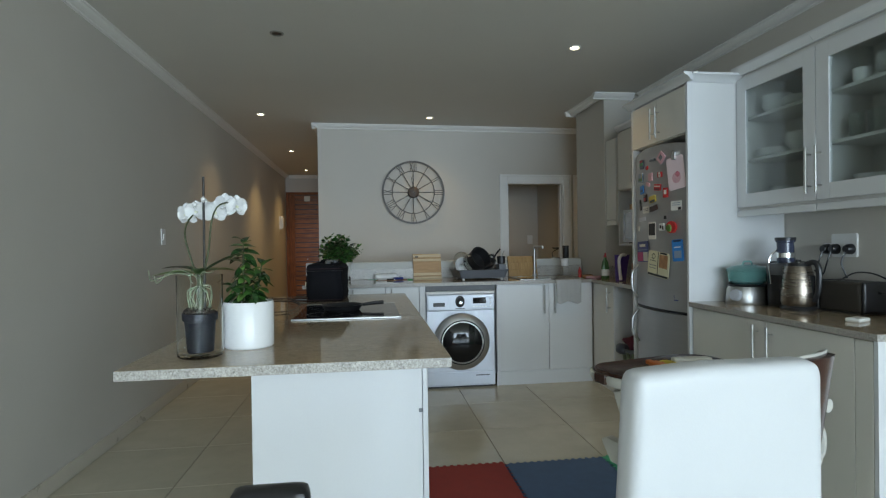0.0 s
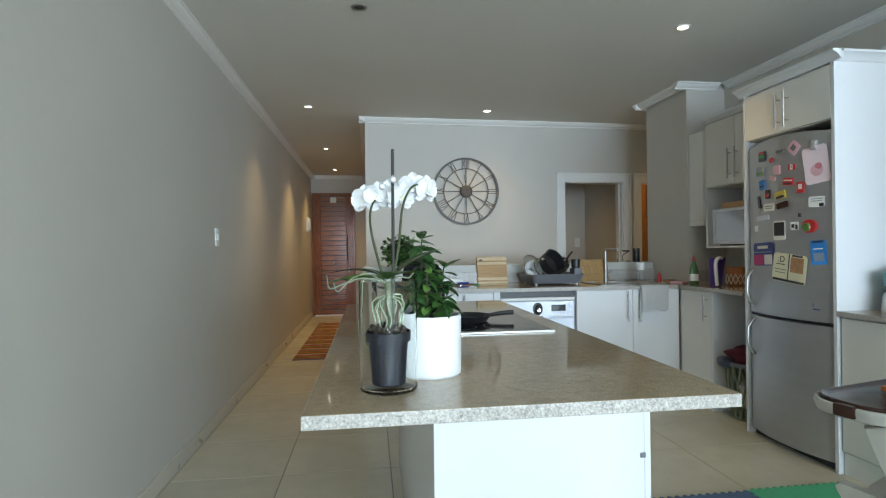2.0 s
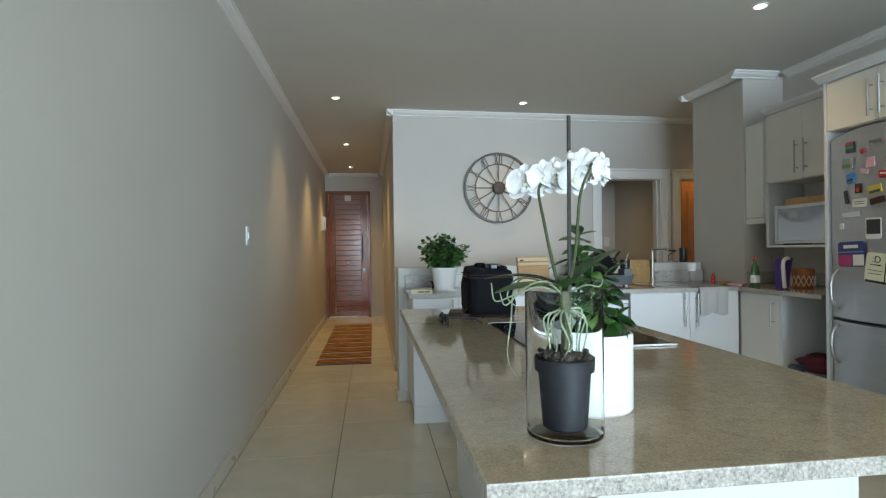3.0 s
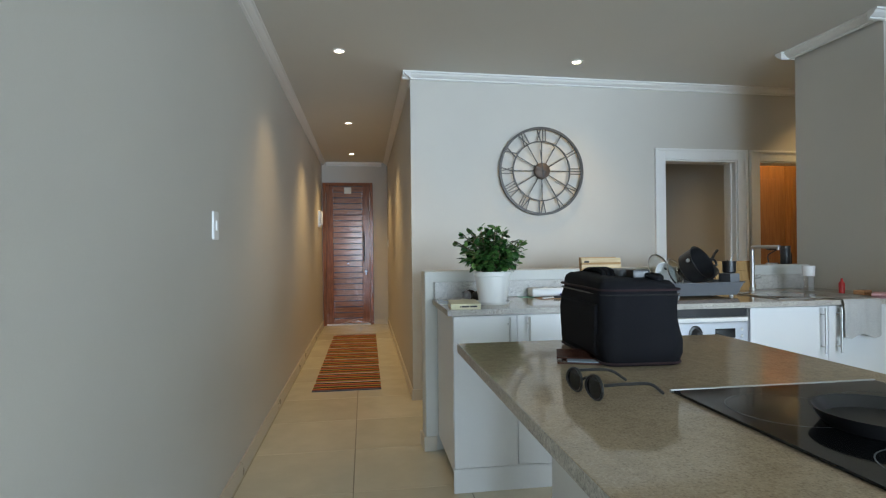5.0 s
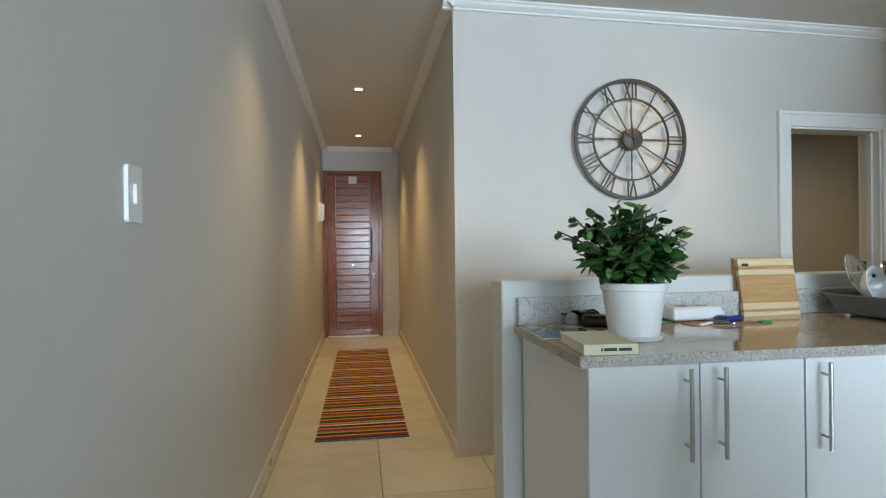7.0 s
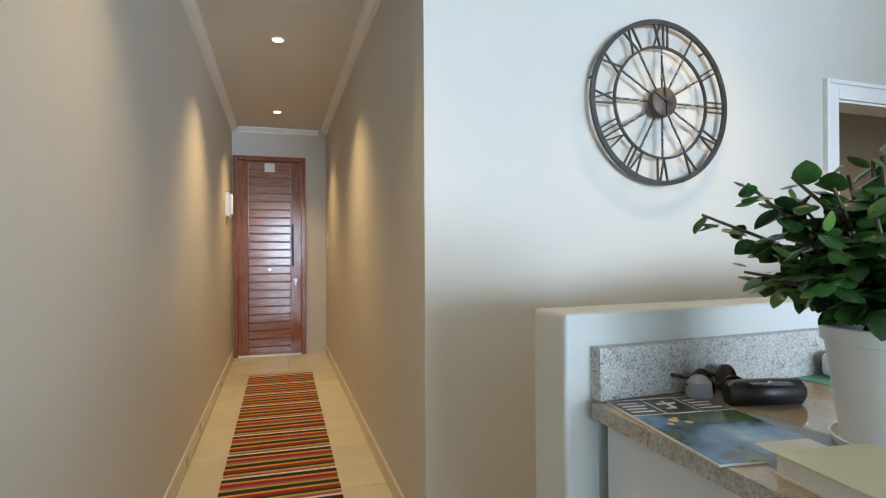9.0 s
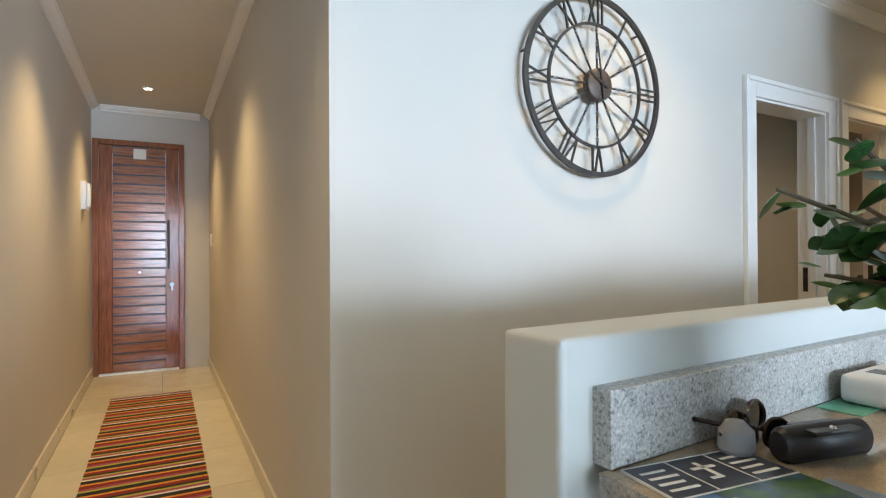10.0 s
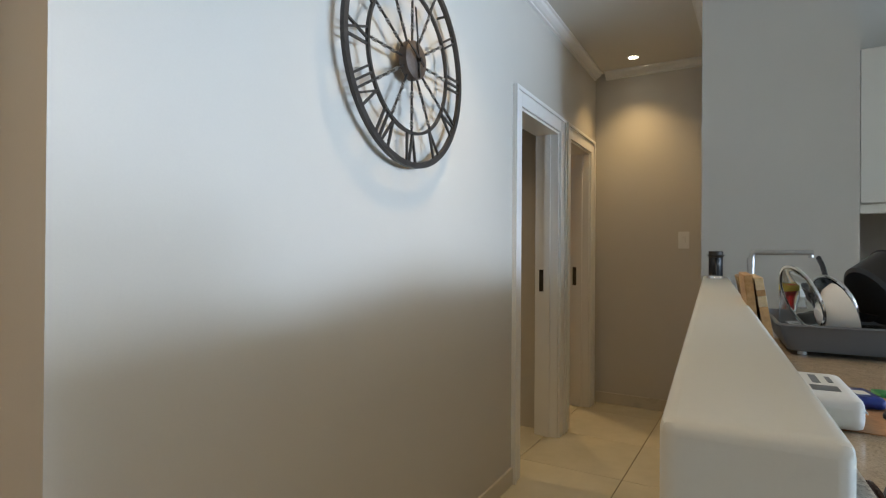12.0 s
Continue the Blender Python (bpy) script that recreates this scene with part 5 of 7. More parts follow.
pn = thing("frying_pan", pose(0.86, 2.62, 0.907, 0, 0, 0), "black frying pan lying on the hob", "pan")
part("pan", lathe([(0, 0.003), (0.075, 0.003), (0.08, 0.0), (0.085, 0.004), (0.098, 0.024), (0.100, 0.026), (0.096, 0.026), (0.08, 0.008), (0, 0.007)], 44), BLACK, pn)
part("handle", tube(curve_pts([(0.095, 0.0, 0.022), (0.15, 0.01, 0.028), (0.20, 0.012, 0.030)], 6), 0.008, 10, 0.010), BLACK, pn)

# ---- on the back worktop ----
bk = thing("book", pose(0.548, 4.570, 0.90, 0, 0, -5), "cream-covered book lying on the worktop", "book")
part("page_block", box(-0.070, 0.072, -0.112, 0.110, 0.003, 0.025), PAPER, bk, smooth=False)
part("cover", boxes([(-0.073, 0.073, -0.113, 0.113, 0, 0.003), (-0.073, 0.073, -0.113, 0.113, 0.025, 0.028), (-0.073, 0.073, -0.1155, -0.113, 0, 0.028)], 0.0008), CREAM_COVER, bk)
part("spine_print", boxes([(-0.02, 0.015, -0.1165, -0.1157, 0.010, 0.018), (0.02, 0.055, -0.1165, -0.1157, 0.010, 0.018), (-0.028, -0.023, -0.1165, -0.1157, 0.010, 0.018)]), INK, bk, smooth=False)

mg = thing("magazine", pose(0.550, 4.864, 0.9005, 0, 0, -6), "glossy magazine with a navy header and landscape picture", "magazine")
part("page_block", box(-0.098, 0.098, -0.15, 0.15, 0, 0.003), PAPER, mg, smooth=False)
part("header", box(-0.096, 0.096, 0.06, 0.148, 0.0030, 0.0036), NAVY, mg, "navy printed panel", smooth=False)
part("rule_lines", boxes([(-0.096, 0.096, 0.059, 0.061, 0.0034, 0.0041), (-0.034, -0.032, 0.061, 0.148, 0.0034, 0.0041), (0.032, 0.034, 0.061, 0.148, 0.0034, 0.0041), (-0.096, 0.096, 0.146, 0.148, 0.0034, 0.0041)]), PAPER, mg, smooth=False)
for k in range(4):
    part("text_line", boxes([(-0.088, -0.045 - 0.006 * (k % 2), 0.076 + k * 0.016, 0.081 + k * 0.016, 0.0036, 0.0042)]), PAPER, mg, smooth=False)
    part("text_line", boxes([(0.042, 0.085 - 0.008 * (k % 2), 0.076 + k * 0.016, 0.081 + k * 0.016, 0.0036, 0.0042)]), PAPER, mg, smooth=False)
part("emblem", boxes([(-0.018, 0.018, 0.112, 0.118, 0.0036, 0.0043), (-0.003, 0.003, 0.085, 0.13, 0.0036, 0.0043), (-0.016, -0.003, 0.085, 0.090, 0.0036, 0.0043)]), PAPER, mg, smooth=False)
mm, mn, ml, mb = material("landscape_print")
mv = coords(mn, ml)
ml.new(ramp(mn, ml, noise_tex(mn, ml, mv, 7, 4), [(0.28, (0.02, 0.06, 0.03)), (0.40, (0.08, 0.16, 0.05)), (0.46, (0.05, 0.09, 0.10)), (0.53, (0.10, 0.20, 0.36)), (0.60, (0.16, 0.30, 0.50)), (0.72, (0.40, 0.46, 0.55))]), mb.inputs["Base Color"])
mb.inputs["Roughness"].default_value = 0.18
PICTURE = mm
part("cover_picture", box(-0.096, 0.096, -0.149, 0.058, 0.0030, 0.0036), PICTURE, mg, "landscape cover picture", smooth=False)
for bx, by, br in ((-0.045, 0.026, 0.009), (-0.026, 0.014, 0.007), (-0.060, 0.010, 0.006), (-0.036, 0.036, 0.005)):
    part("blossom", lathe([(0, 0.0005), (br * 0.6, 0.0004), (br, 0.0)], 9, (bx, by, 0.0036)), YELLOW, mg, "small yellow blossom in the picture")
part("caption_panel", box(0.0, 0.094, -0.146, -0.092, 0.0034, 0.0043), PAPER, mg, "pale caption panel", smooth=False)
m2 = thing("magazine", pose(0.585, 4.78, 0.8985 + 0.0025, 0, 0, 8), "grey brochure under the magazine", "magazine")
part("page_block", box(-0.09, 0.10, -0.10, 0.10, -0.0005, 0.0001), PAPER, m2, smooth=False)
part("cover_picture", box(-0.09, 0.10, -0.10, 0.10, 0.0, 0.0007), STEEL_BLUE, m2, smooth=False)
sunglasses(pose(0.705, 5.020, 0.9005, 0, 0, 12) @ Matrix.Scale(1.1, 4), "sunglasses", "dark brown sunglasses beside their case", LENS, SHELL_BROWN)
sunglasses(pose(0.685, 4.985, 0.9005, 0, 0, -8) @ Matrix.Scale(0.9, 4), "sunglasses", "folded dark glasses beside a black case", LENS, SHELL_BROWN, True)
gc = thing("glasses_case", pose(0.742, 4.935, 0.90, 0, 0, -12), "black leather glasses case on the worktop", "glasses case")
part("body", lathe([(0, -0.075), (0.018, -0.073), (0.024, -0.066), (0.025, 0.0), (0.024, 0.066), (0.018, 0.073), (0, 0.075)], 24, squash=0.8), BLACK, gc, m=pose(0, 0, 0.021, 0, 90, 0))
part("flap", box(-0.04, 0.04, -0.026, 0.018, 0.037, 0.0425, 0.002), BLACK, gc)
part("press_stud", lathe([(0, 0.003), (0.004, 0.002), (0.005, 0)], 12, (0.0, -0.016, 0.0425)), CHROME, gc)
mc = thing("plastic_scoop", pose(0.648, 4.992, 0.90) @ Matrix.Scale(0.85, 4), "small translucent plastic cup", "cup")
part("cup", lathe([(0, 0.002), (0.020, 0.0), (0.028, 0.012), (0.026, 0.040), (0.012, 0.054), (0, 0.056)], 24), CLOUDY, mc)

wp = thing("wipes_pack", pose(1.138, 5.018, 0.904, 0, 0, 3.5), "white soft pack of wet wipes", "wipes pack")
part("pack", box(-0.105, 0.105, -0.045, 0.045, 0.0, 0.052, 0.018, 4), WHITE_PLASTIC, wp)
part("seam", boxes([(-0.106, 0.106, -0.0465, -0.0445, 0.030, 0.033), (0.1035, 0.116, -0.04, 0.04, 0.014, 0.034)], 0.001), WHITE_PLASTIC, wp)
part("print", boxes([(-0.06, -0.02, -0.02, 0.02, 0.0515, 0.0527), (0.0, 0.07, 0.0, 0.012, 0.0515, 0.0527), (0.01, 0.06, -0.02, -0.012, 0.0515, 0.0527)]), GREY_PLASTIC, wp, smooth=False)
lf = solo("leaflet", box(-0.055, 0.055, -0.034, 0.034, 0, 0.0015, 0.0004), PALE_GREEN, pose(1.03, 5.035, 0.9005, 0, 0, 6), "green and white leaflet", "leaflet")
tr = thing("envelope", pose(1.20, 4.925, 0.9005, 0, 0, -4), "brown envelope under small odds and ends", "envelope")
part("paper", box(-0.15, 0.13, -0.06, 0.06, 0, 0.002, 0.0005), TAN, tr)
pk = thing("snack_packet", pose(1.25, 4.950, 0.9030, 0, 0, 15), "shiny dark blue snack packet", "packet")
part("packet", box(-0.045, 0.045, -0.026, 0.026, 0, 0.022, 0.010, 3), DEEP_BLUE, pk)
part("print", boxes([(-0.02, 0.01, -0.010, 0.012, 0.0215, 0.0227)]), PAPER, pk, smooth=False)
ky = thing("car_key", pose(1.175, 4.905, 0.9030, 0, 0, -20), "black key fob with a metal ring", "keys")
part("fob", box(-0.032, 0.032, -0.017, 0.017, 0, 0.012, 0.005, 3), BLACK, ky)
part("key_ring", lathe([(0.012, 0.001), (0.014, 0.001), (0.014, 0.003), (0.012, 0.003)], 20, (0.044, 0, 0), True), CHROME, ky)
gt = solo("green_tag", box(-0.025, 0.025, -0.012, 0.012, 0, 0.009, 0.004, 2), GREEN, pose(1.355, 4.90, 0.90, 0, 0, 10), "bright green plastic tag", "tag")
pe = thing("pen", pose(1.115, 4.885, 0.9075, 0, 0, 30), "white plastic pen on the envelope", "pen")
part("barrel", tube([(-0.06, 0, 0), (0.055, 0, 0)], 0.0045, 8), WHITE_PLASTIC, pe)
part("tip", tube([(0.055, 0, 0), (0.066, 0, 0)], 0.004, 8, 0.001), BLACK, pe)


def chopping_board(m, w, h, label, bands, knob=True):
    b = thing("chopping_board", m, label, "chopping board", "bamboo boards")
    z = 0.0
    for k, (hh, mat) in enumerate(bands):
        part("strip", box(-w / 2, w / 2, 0, 0.018, z, z + hh - 0.0004, 0.0015), mat, b)
        z += hh
    if knob:
        part("hole", box(-w / 2 + 0.018, -w / 2 + 0.05, -0.0008, 0.002, h - 0.030, h - 0.018, 0.003), BLACK, b, "dark handle slot")
    return b


chopping_board(HW @ pose(1.135, -0.060, 0.90, -9), 0.272, 0.232, "striped bamboo chopping board leaning on the low wall", [(0.018, BAMBOO_PALE), (0.010, BAMBOO), (0.026, BAMBOO_PALE), (0.112, BAMBOO), (0.024, BAMBOO_PALE), (0.014, BAMBOO), (0.028, BAMBOO_PALE)])
chopping_board(HW @ pose(1.125, -0.028, 0.90, -6), 0.25, 0.235, "plain bamboo chopping board behind the striped one", [(0.118, BAMBOO), (0.118, BAMBOO)], False)
ob2 = chopping_board(HW @ pose(2.10, -0.070, 0.90, -12), 0.30, 0.20, "worn oak board leaning behind the tap", [(0.067, OAK), (0.067, OAK), (0.066, OAK)], False)

# sink and tap
sk = thing("sink", pose(2.30, 4.54, 0.90), "stainless steel sink with a mixer tap behind", "sink")
part("rim", boxes([(0, 0.58, 0, 0.035, 0.0005, 0.005), (0, 0.58, 0.395, 0.43, 0.0005, 0.005), (0, 0.035, 0.035, 0.395, 0.0005, 0.005), (0.40, 0.58, 0.035, 0.395, 0.0005, 0.005)], 0.0015), STEEL, sk)
part("bowl", lathe([(0.182, 0.004), (0.176, 0.0055), (0.168, 0.004), (0.150, 0.002), (0.0, 0.0015)], 44, (0.217, 0.215, 0)), CHROME, sk)
for k in range(5):
    part("drainer_rib", box(0.43 + k * 0.028, 0.437 + k * 0.028, 0.06, 0.37, 0.0045, 0.0075, 0.002), STEEL, sk)
tp = thing("mixer_tap", HW @ pose(2.215, -0.072, 0.90), "tall steel mixer tap with a straight square spout", "tap")
part("column", tube([(0, 0, 0), (0, 0, 0.265)], 0.014, 14), STEEL, tp)
part("spout", tube(curve_pts([(0, 0, 0.255), (0, -0.01, 0.284), (0, -0.05, 0.288), (0, -0.22, 0.288)], 8), 0.011, 12), STEEL, tp)
part("nozzle", tube([(0, -0.212, 0.288), (0, -0.212, 0.268)], 0.009, 12), STEEL, tp)
part("base", lathe([(0, 0.02), (0.02, 0.02), (0.026, 0.006), (0.026, 0)], 24), STEEL, tp)
part("lever", tube([(0.012, 0, 0.07), (0.05, -0.02, 0.085)], 0.006, 10), STEEL, tp)


def dish_rack():
    d = thing("dish_rack", HW @ pose(1.58, -0.28, 0.9005), "grey plastic dish rack full of drying pans", "dish rack")
    bm = bmesh.new()
    lo, hi = round_rect(0.42, 0.33, 0.03), round_rect(0.47, 0.38, 0.035)
    a = [bm.verts.new((x, y, 0.012)) for x, y in lo]
    b = [bm.verts.new((x, y, 0.085)) for x, y in hi]
    c = [bm.verts.new((x * 0.97, y * 0.965, 0.085)) for x, y in hi]
    e = [bm.verts.new((x * 0.97, y * 0.965, 0.018)) for x, y in lo]
    for p, q in ((a, b), (b, c), (c, e)):
        for k in range(len(p)):
            bm.faces.new((p[k], p[(k + 1) % len(p)], q[(k + 1) % len(p)], q[k]))
    bm.faces.new(a[::-1])
    bm.faces.new(e)
    part("tub", bm, GREY_PLASTIC, d, "dark grey plastic tub")
    for sx in (-1, 1):
        for sy in (-1, 1):
            part("foot", lathe([(0, 0), (0.012, 0), (0.010, 0.012), (0, 0.012)], 12, (sx * 0.18, sy * 0.13, 0)), WHITE_PLASTIC, d)
    part("rim", tube([(x * 1.01, y * 1.01, 0.084) for x, y in round_rect(0.47, 0.38, 0.035)] + [(0.2373, 0.1570, 0.084)], 0.005, 6), GREY_PLASTIC, d)
    for k in range(9):
        part("rack_wire", tube([(-0.19 + k * 0.024, -0.15, 0.022), (-0.19 + k * 0.024, -0.15, 0.07), (-0.19 + k * 0.024, 0.15, 0.07), (-0.19 + k * 0.024, 0.15, 0.022)], 0.0025, 6), CHROME, d)
    part("cutlery_cup", box(0.15, 0.215, -0.16, -0.06, 0.02, 0.135, 0.006), GREY_PLASTIC, d)

    RK = HW @ pose(1.58, -0.28, 0.9005)
    pt = thing("saucepan", RK @ pose(-0.045, -0.05, 0.155, 62, 8, 20), "black non-stick pot upturned in the dish rack", "pan", "drying pans")
    part("pot", lathe([(0, 0.0), (0.085, 0.0), (0.096, 0.008), (0.104, 0.095), (0.108, 0.098), (0.100, 0.096), (0.090, 0.012), (0, 0.006)], 40), BLACK, pt)
    part("handle", tube(curve_pts([(0.10, 0, 0.085), (0.14, 0, 0.095), (0.155, 0.02, 0.095), (0.14, 0.04, 0.095), (0.098, 0.04, 0.085)], 5), 0.007, 8), BLACK, pt)
    part("handle_end", tube([(-0.10, 0, 0.08), (-0.135, 0, 0.09)], 0.012, 10), CHROME, pt)
    fp = thing("frying_pan", RK @ pose(0.055, 0.0, 0.115, 18, -14, 0), "black frying pan lying across the dish rack", "pan", "drying pans")
    part("pan", lathe([(0, 0.0), (0.09, 0.0), (0.118, 0.035), (0.114, 0.036), (0.088, 0.005), (0, 0.005)], 40), BLACK, fp)
    part("handle", tube(curve_pts([(0.11, 0.03, 0.034), (0.16, 0.05, 0.075), (0.20, 0.065, 0.095)], 6), 0.008, 8), BLACK, fp)
    for dx, dy, r, tilt in ((-0.12, 0.125, 0.098, -8), (-0.07, 0.04, 0.082, 0)):
        ld = thing("pan_lid", RK @ pose(dx, dy, 0.075 + r * 0.80, 90 - 20, 0, 28 + tilt), "round glass pan lid with a steel rim", "lid", "drying lids")
        part("glass", lathe([(0, 0.028), (r * 0.5, 0.022), (r * 0.85, 0.008), (r, 0.0), (r * 0.85, 0.005), (r * 0.5, 0.019), (0, 0.025)], 40), LID_GLASS, ld)
        part("rim", lathe([(r - 0.003, -0.002), (r + 0.003, -0.002), (r + 0.003, 0.004), (r - 0.003, 0.004)], 48, close=True), CHROME, ld)
        part("knob", lathe([(0, 0.055), (0.018, 0.052), (0.020, 0.044), (0.008, 0.036), (0.008, 0.026)], 20), BLACK, ld)
    bl = thing("bowl", RK @ pose(-0.15, 0.085, 0.10, 72, 0, 12), "white china bowl standing in the rack", "bowl")
    part("bowl", lathe([(0, 0.0), (0.03, 0.0), (0.075, 0.04), (0.085, 0.062), (0.081, 0.062), (0.07, 0.042), (0.028, 0.006), (0, 0.006)], 36), WHITE_POT, bl)
    rd = thing("red_brush", RK @ pose(0.13, 0.11, 0.088, 0, 12, 0), "red plastic dish brush in the rack", "brush")
    part("handle", tube(curve_pts([(0, 0, 0), (0.005, 0, 0.05), (0.03, 0, 0.095)], 6), 0.012, 10, 0.008), RED, rd)
    bt = thing("water_bottle", RK @ pose(0.17, 0.12, 0.02), "clear plastic bottle with a yellow label", "bottle")
    part("bottle", lathe([(0, 0.0), (0.03, 0.0), (0.032, 0.006), (0.032, 0.15), (0.014, 0.19), (0.012, 0.21), (0, 0.21)], 28), glass("bottle_plastic", (0.9, 0.93, 0.95), 0.15), bt)
    part("label", lathe([(0.0326, 0.16), (0.0326, 0.14)], 28), YELLOW, bt)
    cp = thing("black_mug", RK @ pose(0.185, -0.11, 0.136), "black mug standing on the rack", "mug")
    part("mug", lathe([(0, 0.0), (0.03, 0.0), (0.036, 0.006), (0.038, 0.07), (0.035, 0.07), (0.033, 0.01), (0, 0.006)], 28), BLACK, cp)
    part("fork", tube(curve_pts([(0.0, 0, 0.01), (0.012, 0.0, 0.08), (0.03, 0.0, 0.12)], 5), 0.003, 6), STEEL, cp)


dish_rack()

tw = thing("tea_towel", pose(2.695, 4.43, 0.90), "grey striped tea towel hanging over the worktop edge", "towel")
bm = bmesh.new()
g = []
prof = [(0.15, 0.0035), (0.08, 0.004), (0.02, 0.004), (-0.004, 0.002), (-0.008, -0.02), (-0.009, -0.08), (-0.008, -0.14), (-0.009, -0.195)]
for k in range(13):
    x = -0.115 + 0.23 * k / 12
    g.append([bm.verts.new((x * (1 - 0.05 * j / 7), y - (0.006 * (1 + math.sin(k * 1.3)) if z < 0 else 0), z - (0.012 * math.sin(k * 0.8) if j == 7 else 0))) for j, (y, z) in enumerate(prof)])
for a, b in zip(g, g[1:]):
    for j in range(len(prof) - 1):
        bm.faces.new((a[j], a[j + 1], b[j + 1], b[j]))
r = bmesh.ops.extrude_face_region(bm, geom=bm.faces[:])
bmesh.ops.translate(bm, verts=[v for v in r["geom"] if isinstance(v, bmesh.types.BMVert)], vec=(0, -0.003, 0.001))
part("cloth", bm, CLOTH, tw)

# on the low wall's end
ch = thing("candle_warmer", HW @ pose(2.50, 0.058, 1.064), "small black metal burner with a dish", "burner")
part("base", lathe([(0, 0.012), (0.035, 0.012), (0.04, 0.006), (0.042, 0)], 24), CHROME, ch)
part("post", tube(curve_pts([(-0.03, 0, 0.01), (-0.036, 0, 0.06), (0.0, 0.0, 0.085), (0.034, 0, 0.10)], 6), 0.004, 8), BLACK_METAL, ch)
part("dish", lathe([(0, 0.098), (0.03, 0.1), (0.04, 0.112), (0.036, 0.112), (0, 0.104)], 24), BLACK_METAL, ch)
bj = thing("black_jar", HW @ pose(2.61, 0.058, 1.064), "dark cylindrical canister on the low wall", "canister")
part("body", lathe([(0, 0.0), (0.03, 0.0), (0.032, 0.003), (0.032, 0.105), (0.03, 0.11), (0, 0.11)], 28), BLACK, bj)
part("lid", lathe([(0.0325, 0.11), (0.033, 0.128), (0.03, 0.13), (0, 0.13)], 28), BLACK_METAL, bj)

# corner by the column
so = thing("dish_soap", pose(3.03, 4.42, 0.90), "green dish soap bottle with a red cap", "bottle")
part("bottle", lathe([(0, 0.0), (0.032, 0.0), (0.036, 0.006), (0.036, 0.10), (0.026, 0.15), (0.013, 0.175), (0.012, 0.19), (0, 0.19)], 28, squash=0.6), BOTTLE_GREEN, so)
part("label", lathe([(0.0366, 0.085), (0.0366, 0.03)], 28, squash=0.605), PAPER, so)
part("cap", lathe([(0.013, 0.19), (0.013, 0.205), (0.007, 0.21), (0.006, 0.23), (0, 0.23)], 16), RED, so)
jg = thing("white_jug", pose(3.06, 4.19, 0.90, 0, 0, 20), "white and purple plastic jug", "jug")
bm = bmesh.new()
rings = []
for z, w, d, off in ((0, 0.085, 0.06, 0), (0.02, 0.09, 0.065, 0), (0.12, 0.10, 0.075, 0.008), (0.20, 0.12, 0.08, 0.018), (0.215, 0.128, 0.08, 0.022)):
    rings.append([bm.verts.new((x + off, y, z)) for x, y in round_rect(w, d, 0.025, 5)])
for a, b in zip(rings, rings[1:]):
    for k in range(len(a)):
        bm.faces.new((a[k], a[(k + 1) % len(a)], b[(k + 1) % len(a)], b[k]))
bm.faces.new(rings[0][::-1])
bm.faces.new(rings[-1])
part("body", bm, PURPLE, jg, "purple body")
part("handle", tube(curve_pts([(0.055, -0.02, 0.205), (-0.02, -0.042, 0.215), (-0.058, -0.042, 0.18), (-0.052, -0.042, 0.08), (-0.04, -0.04, 0.01)], 8), 0.013, 10), WHITE_PLASTIC, jg, "white moulded side and handle")
tpot = thing("lattice_pot", pose(3.25, 4.22, 0.90), "orange-brown pot with a pale lattice pattern", "pot")
part("body", lathe([(0, 0.0), (0.058, 0.0), (0.066, 0.01), (0.072, 0.13), (0.068, 0.14), (0.06, 0.135), (0.055, 0.02), (0, 0.015)], 36), plain("terracotta", (0.35, 0.13, 0.05), 0.5, var=0.2, scale=20), tpot)
for k in range(14):
    for s in (-1, 1):
        part("lattice", tube([(0.073 * math.cos(a), 0.073 * math.sin(a), z) for a, z in ((2 * math.pi * k / 14 + s * 0.45 * q, 0.015 + 0.075 * q) for q in (0, 0.25, 0.5, 0.75, 1.0))], 0.0028, 5), PAPER, tpot)
wc = thing("white_cup", pose(2.86, 4.95, 0.90), "pale cup on a shelf beside the sink", "cup")
part("holder", lathe([(0, 0.0), (0.03, 0.0), (0.03, 0.10), (0, 0.10)], 20), glass("cup_plastic", (0.92, 0.92, 0.92), 0.2), wc)
part("cup", lathe([(0, 0.10), (0.034, 0.10), (0.037, 0.165), (0.034, 0.165), (0, 0.107)], 24), WHITE_POT, wc)
rb = thing("red_bottle", pose(2.95, 4.80, 0.90), "small red bottle by the sink", "bottle")
part("bottle", lathe([(0, 0), (0.016, 0), (0.017, 0.06), (0.007, 0.075), (0.006, 0.09), (0, 0.09)], 16), RED, rb)
sb = solo("sponge", box(-0.045, 0.045, -0.03, 0.03, 0, 0.026, 0.007, 2), TAN, pose(2.98, 4.69, 0.90, 0, 0, 20), "brown sponge by the sink", "sponge")
solo("cleaning_cloth", box(-0.08, 0.08, -0.05, 0.05, 0, 0.018, 0.008, 3), PINK, pose(3.00, 4.58, 0.90, 0, 0, 40), "folded pinkish cloth by the sink", "cloth")

# microwave on its shelf
mw = thing("microwave", pose(3.205, 3.735, 1.2085), "silver microwave oven with a mirrored door on the shelf", "microwave")
part("body", box(0.012, 0.29, 0, 0.69, 0.008, 0.29, 0.006), SILVER, mw)
part("door", box(0.0, 0.0115, 0.14, 0.69, 0.01, 0.288, 0.004), plain("mirror_glass", (0.38, 0.40, 0.43), 0.06, metal=0.9, var=0.02, relief=0), mw, "mirrored glass door")
part("door_frame", boxes([(-0.004, 0.0, 0.14, 0.69, 0.01, 0.035), (-0.004, 0.0, 0.14, 0.69, 0.265, 0.288), (-0.004, 0.0, 0.665, 0.69, 0.035, 0.265)], 0.001), SILVER, mw)
